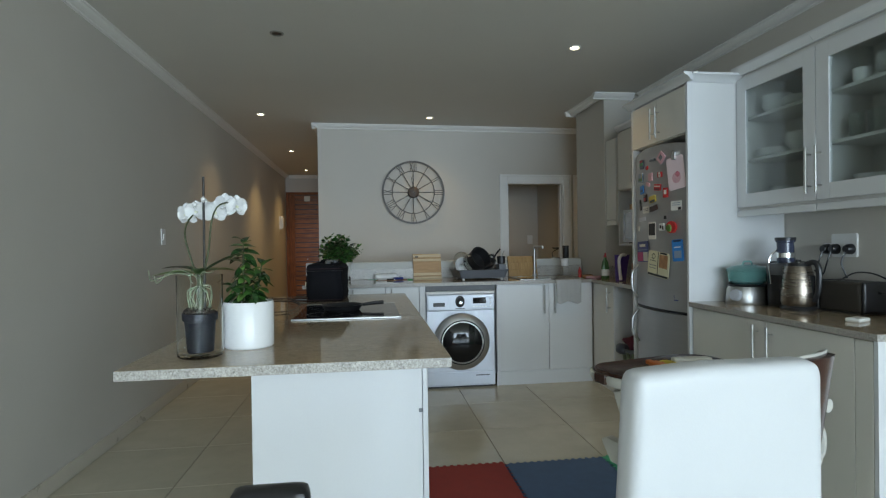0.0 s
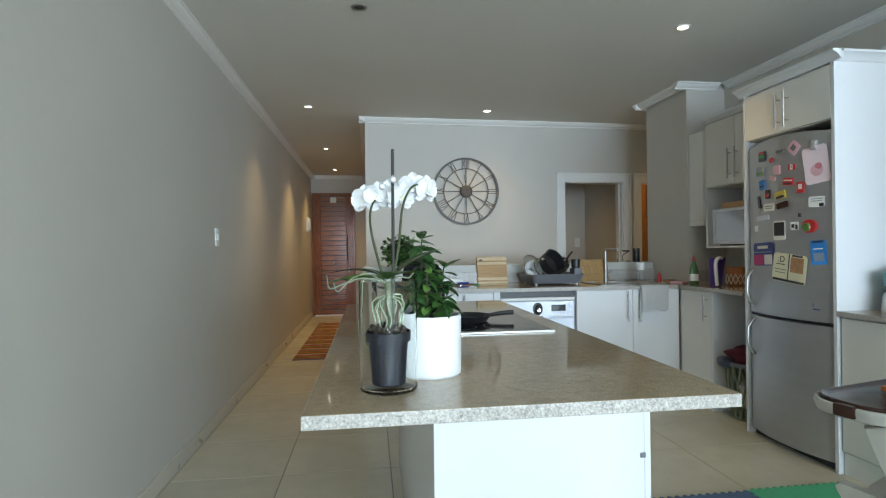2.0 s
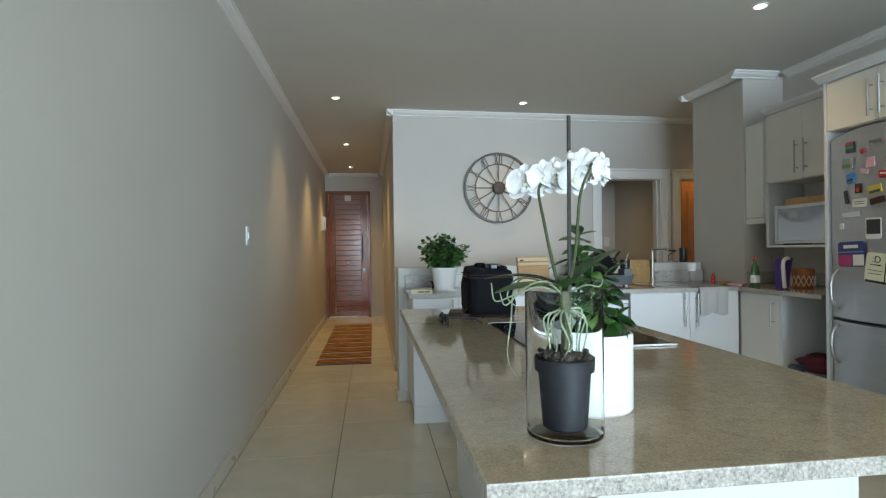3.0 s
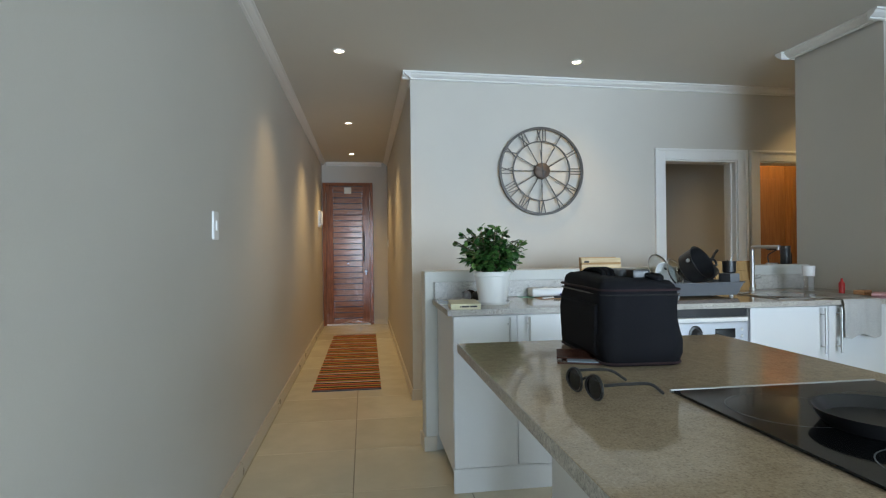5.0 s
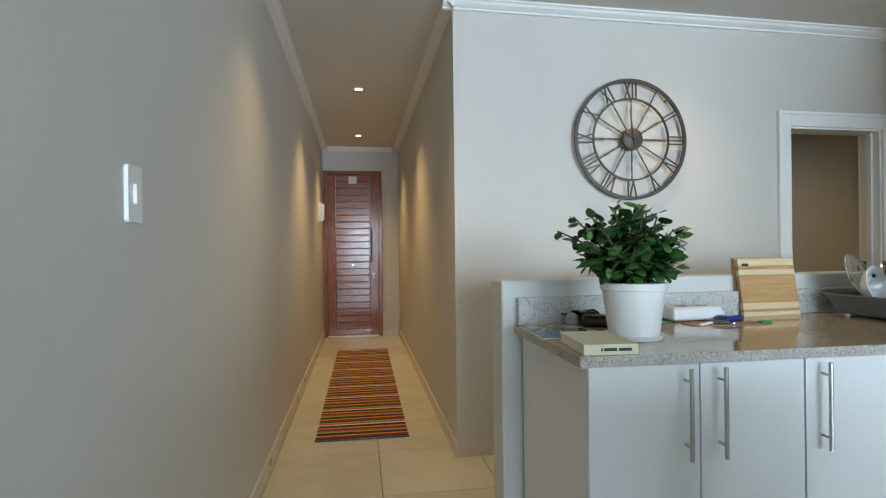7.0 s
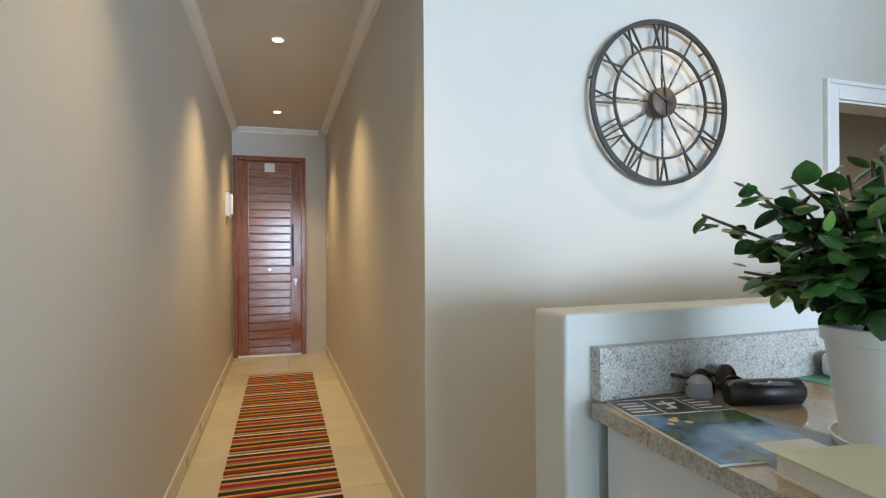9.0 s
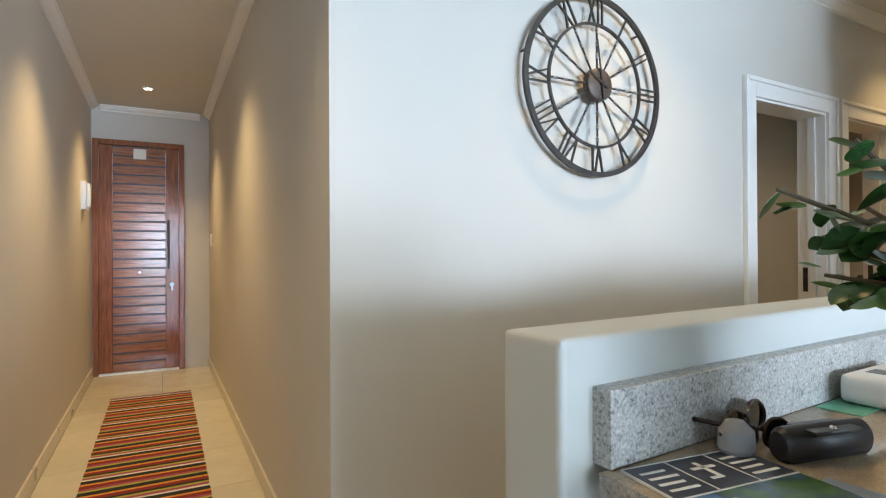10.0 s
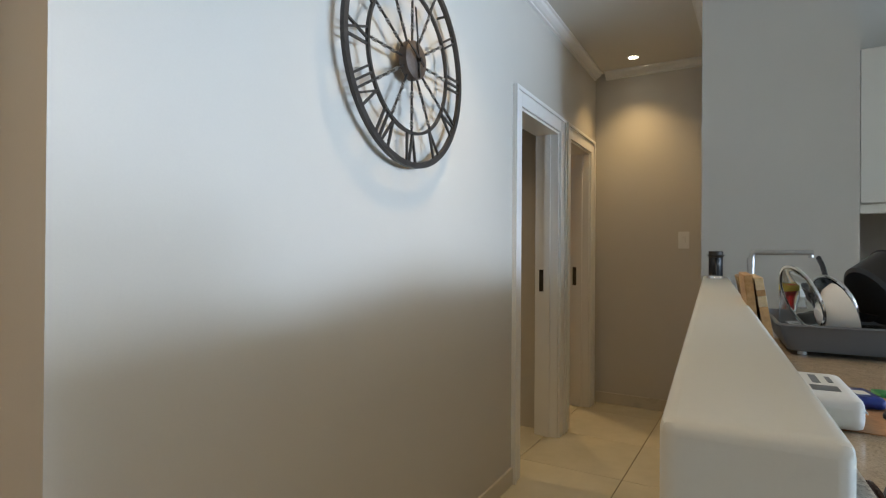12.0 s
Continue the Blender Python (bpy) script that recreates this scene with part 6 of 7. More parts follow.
part("control_panel", box(0.0, 0.0115, 0.0, 0.138, 0.01, 0.288, 0.004), SILVER, mw)
for z in (0.07, 0.2):
    part("knob", lathe([(0, 0.02), (0.018, 0.018), (0.022, 0)], 20), CHROME, mw, m=pose(0, 0.07, z, 0, -90, 0))
for y in (0.05, 0.64):
    part("foot", box(0.03, 0.25, y - 0.01, y + 0.01, 0, 0.008), BLACK, mw, smooth=False)
wt2 = thing("wooden_tray", pose(3.225, 3.83, 1.50), "brown wooden tray on the microwave", "tray")
part("base", box(0, 0.26, 0, 0.52, 0, 0.008, 0.002), BAMBOO, wt2)
part("edge", boxes([(0, 0.01, 0, 0.52, 0.008, 0.045), (0.25, 0.26, 0, 0.52, 0.008, 0.045), (0.01, 0.25, 0, 0.01, 0.008, 0.045), (0.01, 0.25, 0.51, 0.52, 0.008, 0.045)], 0.002), BAMBOO, wt2)

# laundry basket below the return
lb = thing("laundry_basket", pose(3.10, 3.85, 0), "pale lattice laundry basket full of clothes", "basket")
part("rim", lathe([(0.168, 0.375), (0.182, 0.375), (0.184, 0.40), (0.168, 0.40)], 40, close=True), GREY_PLASTIC, lb)
part("base", lathe([(0, 0.0), (0.13, 0.0), (0.135, 0.03), (0.12, 0.03), (0, 0.02)], 32), ROOT, lb)
for k in range(20):
    for s in (-1, 1):
        pts = []
        for q in range(7):
            t = q / 6
            a = 2 * math.pi * k / 20 + s * 0.5 * t
            rr = 0.133 + 0.042 * t
            pts.append((rr * math.cos(a), rr * math.sin(a), 0.015 + 0.365 * t))
        part("lattice", tube(pts, 0.007, 5), ROOT, lb)
MAROON = plain("maroon_cloth", (0.085, 0.008, 0.022), 0.9, var=0.25, scale=20, relief=0.4)
cl = thing("laundry", pose(3.08, 3.84, 0.06), "crumpled red and dark clothes in the basket", "clothes")
for i, (mat, dx, dy, dz, s) in enumerate(((PAPER, 0.03, 0.0, 0.10, 0.11), (MAROON, -0.03, 0.03, 0.37, 0.115), (MAROON, 0.05, -0.05, 0.36, 0.10), (NAVY, -0.13, 0.07, 0.33, 0.07), (STEEL_BLUE, 0.02, -0.09, 0.33, 0.07))):
    bm = bmesh.new()
    bmesh.ops.create_icosphere(bm, subdivisions=3, radius=s)
    for v in bm.verts:
        v.co *= 1 + 0.30 * noise.noise(v.co * 14 + Vector((i * 3.1, 0, 0)))
        v.co.z *= 0.62 if i else 1.0
    part("garment", bm, mat, cl, m=pose(dx, dy, dz))

# ---- fridge door ----
for row in (
    ("magnet", 0.450, 1.748, 0.062, 0.060, NAVY, "small flag magnet", 0, [(0, 0, 0.06, 0.016, GREEN), (0, 0.02, 0.05, 0.014, RED)]),
    ("magnet", 0.291, 1.754, 0.060, 0.014, GREY_PLASTIC, "narrow grey lettered magnet", 0, []),
    ("magnet", 0.198, 1.756, 0.064, 0.062, PINK, "heart-shaped pink and grey magnet", 45, [(0, 0, 0.03, 0.03, GREY_PLASTIC)]),
    ("magnet", 0.365, 1.713, 0.026, 0.022, RED, "tiny red magnet", 20, []),
    ("magnet", 0.470, 1.658, 0.080, 0.060, STEEL_BLUE, "landscape picture magnet", -5, [(0, -0.012, 0.07, 0.02, LEAF_PALE), (0.03, 0.0, 0.008, 0.055, YELLOW)]),
    ("magnet", 0.317, 1.646, 0.048, 0.052, PINK, "pink shell magnet", 0, []),
    ("magnet", 0.212, 1.649, 0.042, 0.034, RED, "red and white flag magnet", 0, [(0, 0, 0.018, 0.030, PAPER), (0, 0, 0.009, 0.014, RED)]),
    ("magnet", 0.237, 1.570, 0.068, 0.042, RED, "red bus magnet", -6, [(0, 0.006, 0.056, 0.008, PAPER), (0, -0.012, 0.05, 0.006, NAVY)]),
    ("magnet", 0.160, 1.528, 0.042, 0.062, RED, "red telephone box magnet", 0, [(0, 0.004, 0.022, 0.028, PAPER)]),
    ("magnet", 0.450, 1.575, 0.058, 0.056, BLUE, "blue souvenir magnet", 8, [(0, -0.01, 0.04, 0.014, NAVY)]),
    ("magnet", 0.353, 1.602, 0.046, 0.022, PINK, "pale slipper magnet", -20, []),
    ("magnet", 0.397, 1.513, 0.036, 0.054, HC_BROWN, "brown and red pot magnet", 0, [(0, -0.008, 0.022, 0.022, RED)]),
    ("magnet", 0.295, 1.498, 0.076, 0.044, YELLOW, "yellow taxi magnet", 8, [(0, -0.012, 0.06, 0.014, NAVY)]),
    ("magnet", 0.484, 1.472, 0.022, 0.074, BLACK, "dark bottle-opener magnet", 12, []),
    ("note", 0.390, 1.434, 0.096, 0.046, PAPER, "small white note", 0, [(0, 0.006, 0.07, 0.004, GREY_PLASTIC), (0, -0.006, 0.06, 0.004, GREY_PLASTIC)]),
    ("magnet", 0.281, 1.438, 0.080, 0.034, HC_BROWN, "dark red map-shaped magnet", 10, []),
    ("note", 0.451, 1.373, 0.130, 0.028, SILVER, "strip of pale tape", 2, []),
    ("magnet", 0.522, 1.310, 0.030, 0.034, PAPER, "small white magnet", 0, []),
    ("photo", 0.307, 1.292, 0.090, 0.114, PAPER, "dark photo in a white frame", 0, [(0, 0.008, 0.078, 0.078, INK)]),
    ("magnet", 0.198, 1.313, 0.048, 0.046, WHITE_PLASTIC, "black and white panda magnet", 0, [(-0.008, 0.0, 0.018, 0.02, INK), (0.014, -0.006, 0.014, 0.026, INK)]),
    ("magnet", 0.166, 1.372, 0.016, 0.022, INK, "tiny black magnet", 0, []),
    ("card", 0.067, 1.163, 0.085, 0.135, BLUE, "bright blue tag card", 4, [(0, -0.025, 0.055, 0.045, STEEL_BLUE), (0, 0.02, 0.05, 0.006, PAPER), (0, 0.058, 0.06, 0.010, NAVY)]),
):
    magnet(row[0], row[1], row[2], row[3], row[4], row[5], row[6] + " on the fridge door", row[0], row[7], 0.003 if row[0] in ("note", "photo", "card") else 0.007, "fridge magnets" if row[0] == "magnet" else "", row[8])
rm = magnet("magnet", 0.109, 1.308, 0.078, 0.074, RED, "round red and green toy magnet on the fridge door", "magnet", 0, 0.014, corner=0.495)
part("centre", lathe([(0, 0.022), (0.02, 0.02), (0.026, 0.012)], 20, (-0.015, -0.005, 0)), LEAF_PALE, rm)
pp = magnet("paper_drawing", 0.075, 1.642, 0.135, 0.205, plain("pale_pink_paper", (0.72, 0.58, 0.60), 0.7), "pale pink paper with a red drawing, clipped to the fridge door", "paper", 7, 0.0012, "")
part("drawing", lathe([(0, 0.0022), (0.034, 0.0016)], 18, (0.0, -0.03, 0)), PINK, pp)
part("drawing", lathe([(0, 0.0026), (0.018, 0.0020)], 14, (0.012, -0.01, 0)), plain("rose_print", (0.5, 0.16, 0.2), 0.6, var=0.3, scale=80), pp)
cm = magnet("paper_clip", 0.085, 1.752, 0.022, 0.050, CHROME, "steel clip holding the pink paper", "clip", -8, 0.014, "")
part("jaw", box(-0.016, 0.016, -0.028, -0.014, 0.0, 0.010, 0.003), STEEL, cm)
cd = magnet("card", 0.075, 1.440, 0.085, 0.058, PAPER, "white appointment card on the fridge door", "card", 0, 0.002, "", [(0, 0.016, 0.06, 0.004, STEEL_BLUE), (0, 0.004, 0.06, 0.004, STEEL_BLUE), (0.026, -0.018, 0.024, 0.018, INK)])
br = magnet("leaflet", 0.455, 1.152, 0.20, 0.140, DEEP_BLUE, "blue and red folded leaflet on the fridge door", "leaflet", 2, 0.002, "", [(0.0, 0.042, 0.11, 0.018, PAPER), (-0.045, -0.034, 0.10, 0.062, MAGENTA), (0.055, -0.034, 0.08, 0.060, PAPER), (0.0, 0.012, 0.19, 0.006, STEEL_BLUE)])
mgz = magnet("brochure", 0.240, 1.071, 0.225, 0.165, CREAM_COVER, "tilted cream and black brochure on the fridge door", "brochure", -7, 0.003, "", [(-0.004, 0.0, 0.006, 0.160, INK), (0.052, 0.024, 0.085, 0.085, TAN), (0.0, -0.072, 0.21, 0.014, INK), (-0.058, 0.018, 0.06, 0.005, INK), (-0.058, -0.012, 0.08, 0.004, GREY_PLASTIC), (0.05, 0.076, 0.07, 0.010, INK), (-0.058, -0.03, 0.07, 0.004, GREY_PLASTIC)])
words(":D", 0.05, INK, mgz, pose(-0.056, 0.046, 0.0032))

# ---- right-hand worktop ----
RP = RZ
st = thing("food_steamer", pose(3.16, 2.80, RP), "steel food steamer with a teal plastic bowl", "steamer")
part("base", lathe([(0, 0.0), (0.118, 0.0), (0.122, 0.01), (0.112, 0.085), (0.104, 0.098), (0, 0.098)], 44, squash=0.85), STEEL, st)
part("rim", lathe([(0.104, 0.098), (0.108, 0.104), (0.104, 0.110), (0, 0.110)], 44, squash=0.85), BLACK, st)
part("timer", lathe([(0, 0.02), (0.03, 0.018), (0.036, 0.0)], 24), SILVER, st, m=pose(-0.10, -0.04, 0.05, 0, -78, 20))
part("bowl", lathe([(0, 0.112), (0.085, 0.112), (0.104, 0.125), (0.112, 0.185), (0.116, 0.187), (0.109, 0.187), (0.10, 0.128), (0, 0.116)], 44, squash=0.85), TEAL_GLASS, st, "teal plastic bowl")
part("lid", lathe([(0.118, 0.188), (0.116, 0.196), (0.09, 0.212), (0.03, 0.222), (0, 0.222), (0, 0.218), (0.088, 0.208), (0.112, 0.190)], 44, squash=0.85), TEAL_GLASS, st, "teal lid")
part("lid_handle", tube(curve_pts([(-0.03, 0, 0.22), (-0.02, 0, 0.238), (0.02, 0, 0.238), (0.03, 0, 0.22)], 6), 0.005, 8), TEAL_GLASS, st)

kt = thing("kettle", pose(3.19, 2.46, RP, 0, 0, -75), "steel and black electric kettle", "kettle")
part("base", lathe([(0, 0.0), (0.082, 0.0), (0.084, 0.012), (0.076, 0.022), (0, 0.022)], 40), BLACK, kt)
part("body", lathe([(0.074, 0.023), (0.079, 0.04), (0.078, 0.10), (0.066, 0.19), (0.056, 0.225), (0, 0.225)], 44), KETTLE_STEEL, kt)
part("lid", lathe([(0.056, 0.226), (0.05, 0.240), (0.015, 0.246), (0.012, 0.258), (0, 0.26)], 32), BLACK, kt)
part("handle", tube(curve_pts([(0.04, 0, 0.235), (0.085, 0, 0.245), (0.105, 0, 0.20), (0.10, 0, 0.10), (0.075, 0, 0.05)], 8), 0.014, 10), BLACK, kt, "black handle")
part("spout", prism([(-0.085, -0.0), (-0.05, 0.028), (-0.05, -0.028)], 0.185, 0.222), KETTLE_STEEL, kt)
part("water_window", box(0.060, 0.080, -0.012, 0.012, 0.07, 0.18, 0.004), BLACK, kt)

jc = thing("juicer", pose(3.27, 2.64, RP), "steel and black juice extractor", "juicer")
part("body", lathe([(0, 0.0), (0.085, 0.0), (0.09, 0.02), (0.088, 0.17), (0, 0.17)], 36), BLACK, jc)
part("pulp_bin", box(0.02, 0.17, 0.03, 0.16, 0.0, 0.24, 0.02, 3), BLACK, jc)
part("collar", lathe([(0.09, 0.171), (0.095, 0.20), (0.085, 0.23), (0, 0.24)], 36), GREY_PLASTIC, jc)
part("feed_tube", lathe([(0.042, 0.236), (0.042, 0.345), (0.048, 0.35), (0.048, 0.358), (0, 0.358)], 28), plain("smoky_plastic", (0.05, 0.06, 0.10), 0.12, var=0.1), jc, "smoky plastic feed tube")
part("pusher", lathe([(0, 0.375), (0.05, 0.375), (0.052, 0.366), (0.05, 0.358), (0, 0.358)], 28), BLACK, jc)
part("steel_band", lathe([(0.043, 0.262), (0.046, 0.264), (0.046, 0.29), (0.043, 0.292)], 28), CHROME, jc)
part("safety_arm", tube(curve_pts([(-0.09, 0, 0.12), (-0.10, 0, 0.25), (-0.06, 0, 0.30), (0.04, 0.03, 0.305), (0.10, 0.05, 0.28), (0.095, 0.05, 0.12)], 7), 0.005, 8), CHROME, jc)

ts = thing("toaster", pose(3.36, 2.31, RP, 0, 0, 4) @ Matrix.Scale(0.88, 4), "dark grey two-slot toaster", "toaster")
part("body", box(-0.10, 0.10, -0.13, 0.13, 0.008, 0.175, 0.022, 4), TOASTER_SKIN, ts)
part("end_cap", box(-0.102, 0.102, -0.152, -0.128, 0.006, 0.178, 0.014, 3), BLACK, ts)
part("end_cap", box(-0.102, 0.102, 0.128, 0.150, 0.006, 0.178, 0.014, 3), BLACK, ts)
for k in (-0.04, 0.04):
    part("slot", box(k - 0.012, k + 0.012, -0.10, 0.10, 0.1735, 0.1765), BLACK, ts, smooth=False)
part("lever", box(-0.015, 0.015, -0.17, -0.15, 0.11, 0.125, 0.004), BLACK, ts)
part("foot", box(-0.09, 0.09, -0.12, 0.12, 0, 0.009), BLACK, ts, smooth=False)

for k, (py, n) in enumerate(((2.515, 2),)):
    sk2 = thing("double_socket", on_face(3.52, py, 1.185, (-1, 0)), "white wall socket with black plugs and cables", "socket")
    part("plate", prism(round_rect(0.155, 0.125, 0.01), 0, 0.011), WHITE_PLASTIC, sk2)
    for px in (-0.11, -0.045, 0.045):
        pl = part("plug", lathe([(0, 0.05), (0.018, 0.048), (0.026, 0.035), (0.028, 0.011)], 20, (px if px > -0.1 else -0.10, -0.02, 0)), BLACK, sk2, "black plug")
    for px, end in ((-0.10, (-0.16, -0.14)), (-0.045, (-0.13, -0.18)), (0.045, (0.05, -0.17))):
        part("cable", tube(curve_pts([(px, -0.03, 0.045), (px - 0.01, -0.09, 0.06), ((px + end[0]) / 2, -0.15, 0.05), (end[0], end[1], 0.04)], 8), 0.004, 6), BLACK, sk2, "black cable")
part("extra_plate", prism(round_rect(0.06, 0.06, 0.01, cx=-0.10, cy=-0.02), 0, 0.011), WHITE_PLASTIC, sk2)
cb = solo("appliance_cable", tube(curve_pts([(3.49, 2.50, 1.01), (3.47, 2.40, 1.045), (3.46, 2.28, 1.04), (3.45, 2.16, 0.98), (3.45, 2.12, 0.87)], 8), 0.004, 6), BLACK, pose(0, 0, 0), "black cable looping behind the toaster", "cable")
pb = thing("pink_packet", pose(3.36, 2.02, RP, 0, 0, -8), "bright magenta food packet", "packet")
part("packet", box(-0.03, 0.03, -0.075, 0.075, 0, 0.155, 0.012, 3), MAGENTA, pb)
part("print", boxes([(-0.0315, -0.029, -0.05, 0.055, 0.115, 0.135)]), PAPER, pb, smooth=False)
part("picture", box(-0.0315, -0.029, -0.06, 0.06, 0.02, 0.085), STEEL_BLUE, pb, smooth=False)
nk = solo("crumpled_tissue", box(-0.045, 0.045, -0.03, 0.03, 0, 0.018, 0.008, 3), PAPER, pose(3.10, 2.03, RP, 0, 0, 20), "crumpled white tissue on the worktop", "tissue")
bw = thing("wooden_bowl", pose(3.28, 1.86, RP), "dark wooden bowl on the worktop", "bowl")
part("bowl", lathe([(0, 0.0), (0.05, 0.0), (0.09, 0.035), (0.098, 0.055), (0.092, 0.055), (0.05, 0.01), (0, 0.008)], 36), WARDROBE, bw)


# crockery behind the glazed doors
def crockery(y, z, kind):
    x = 3.36
    if kind == "plates":
        t = thing("plate_stack", pose(x, y, z), "stack of white plates behind glass", "plates", "crockery")
        for k in range(6):
            part("plate", lathe([(0, 0.0), (0.06, 0.0), (0.105, 0.012), (0.105, 0.015), (0.06, 0.004), (0, 0.004)], 32, (0, 0, k * 0.007)), WHITE_POT, t)
    elif kind == "bowls":
        t = thing("bowl_stack", pose(x, y, z), "stack of white bowls behind glass", "bowls", "crockery")
        for k in range(3):
            part("bowl", lathe([(0, 0.0), (0.03, 0.0), (0.068, 0.04), (0.075, 0.06), (0.071, 0.06), (0.03, 0.006), (0, 0.005)], 30, (0, 0, k * 0.024)), WHITE_POT, t)
    elif kind == "cup":
        t = thing("cup", pose(x - 0.03, y, z, 0, 0, 40), "white cup behind glass", "cup", "crockery")
        part("cup", lathe([(0, 0.0), (0.026, 0.0), (0.036, 0.03), (0.04, 0.075), (0.037, 0.075), (0.03, 0.02), (0, 0.005)], 26), WHITE_POT, t)
        part("handle", tube(curve_pts([(0.038, 0, 0.06), (0.06, 0, 0.055), (0.058, 0, 0.03), (0.034, 0, 0.02)], 5), 0.004, 6), WHITE_POT, t)
    else:
        t = thing("drinking_glass", pose(x - 0.03, y, z), "clear drinking glass behind glass", "glass", "crockery")
        part("glass", lathe([(0, 0.0), (0.028, 0.0), (0.034, 0.12), (0.032, 0.12), (0.026, 0.008), (0, 0.008)], 24), LID_GLASS, t)


for y, z, kind in ((2.75, 1.4185, "bowls"), (2.58, 1.4185, "plates"), (2.44, 1.4185, "cup"), (2.80, 1.7015, "plates"), (2.62, 1.7015, "bowls"), (2.46, 1.7015, "cup"), (2.80, 1.9515, "bowls"), (2.60, 1.9515, "plates"), (2.45, 1.9515, "bowls"),
                   (2.20, 1.4185, "bowls"), (2.05, 1.4185, "cup"), (1.90, 1.4185, "plates"), (2.25, 1.7015, "drinking glass"), (2.15, 1.7015, "drinking glass"), (2.05, 1.7015, "drinking glass"), (1.92, 1.7015, "cup"), (2.22, 1.9515, "cup"), (2.08, 1.9515, "bowls"), (1.92, 1.9515, "plates")):
    crockery(y, z, kind)


# ---- chairs and mats ----
def dining_chair():
    c = thing("dining_chair", pose(1.712, 0.985, 0, 0, 0, 4), "white leatherette dining chair", "chair")
    bm = bmesh.new()
    add_box(bm, -0.236, 0.236, -0.038, 0.038, 0.44, 0.962, 0.032, 5)
    bmesh.ops.subdivide_edges(bm, edges=[e for e in bm.edges if e.calc_length() > 0.3], cuts=9, use_grid_fill=True)
    for v in bm.verts:
        t = (v.co.z - 0.44) / 0.525
        u = v.co.x / 0.245
        v.co.x *= 1 - 0.095 * t
        v.co.y += -0.02 * t + 0.006 * (1 - u * u) * (1 if v.co.y > 0 else -1)
        v.co.z += 0.006 * (1 - u * u) * t + 0.0025 * noise.noise(v.co * 9)
    for f in bm.faces:
        f[bm.faces.layers.int["flat"]] = 0
    part("backrest", bm, LEATHER, c, "white padded back with rounded edges")
    part("seat", box(-0.22, 0.22, 0.045, 0.44, 0.40, 0.48, 0.025, 3), LEATHER, c)
    for x in (-0.19, 0.19):
        for y in (0.02, 0.41):
            part("leg", tube([(x, y, 0.44 if y < 0.1 else 0.41), (x * 1.04, y, 0.0)], 0.017, 10, 0.014), BLACK, c, "dark wooden leg")


dining_chair()


def side_plate(hole, outline, x0, x1):
    """A moulded plate in the y-z plane with an oval opening and eased rims."""
    bm = bmesh.new()
    cy, cz, ry, rz, tilt = hole
    n = 40
    loop = curve_pts([(0, y, z) for y, z in outline + outline[:1]], 12)[:-1]
    ang = sorted((math.atan2(p.z - cz, p.y - cy), p.y, p.z) for p in loop)
    rim_out, rim_in = [], []
    for a, y, z in ang:
        ca, sa = ry * math.cos(a - tilt), rz * math.sin(a - tilt)
        rim_out.append((y, z))
        rim_in.append((cy + ca * math.cos(tilt) - sa * math.sin(tilt), cz + ca * math.sin(tilt) + sa * math.cos(tilt)))
    e = 0.010
    rings = []
    for x, k in ((x0 + e, 0.0), (x0, 0.09), (x0, 0.86), (x0 + e, 1.0), (x1 - e, 1.0), (x1, 0.86), (x1, 0.09), (x1 - e, 0.0)):
        rings.append([bm.verts.new((x, yo + (yi - yo) * k, zo + (zi - zo) * k)) for (yo, zo), (yi, zi) in zip(rim_out, rim_in)])
    m = len(ang)
    for a, b in zip(rings, rings[1:] + rings[:1]):
        for k in range(m):
            bm.faces.new((a[k], a[(k + 1) % m], b[(k + 1) % m], b[k]))
    return bm


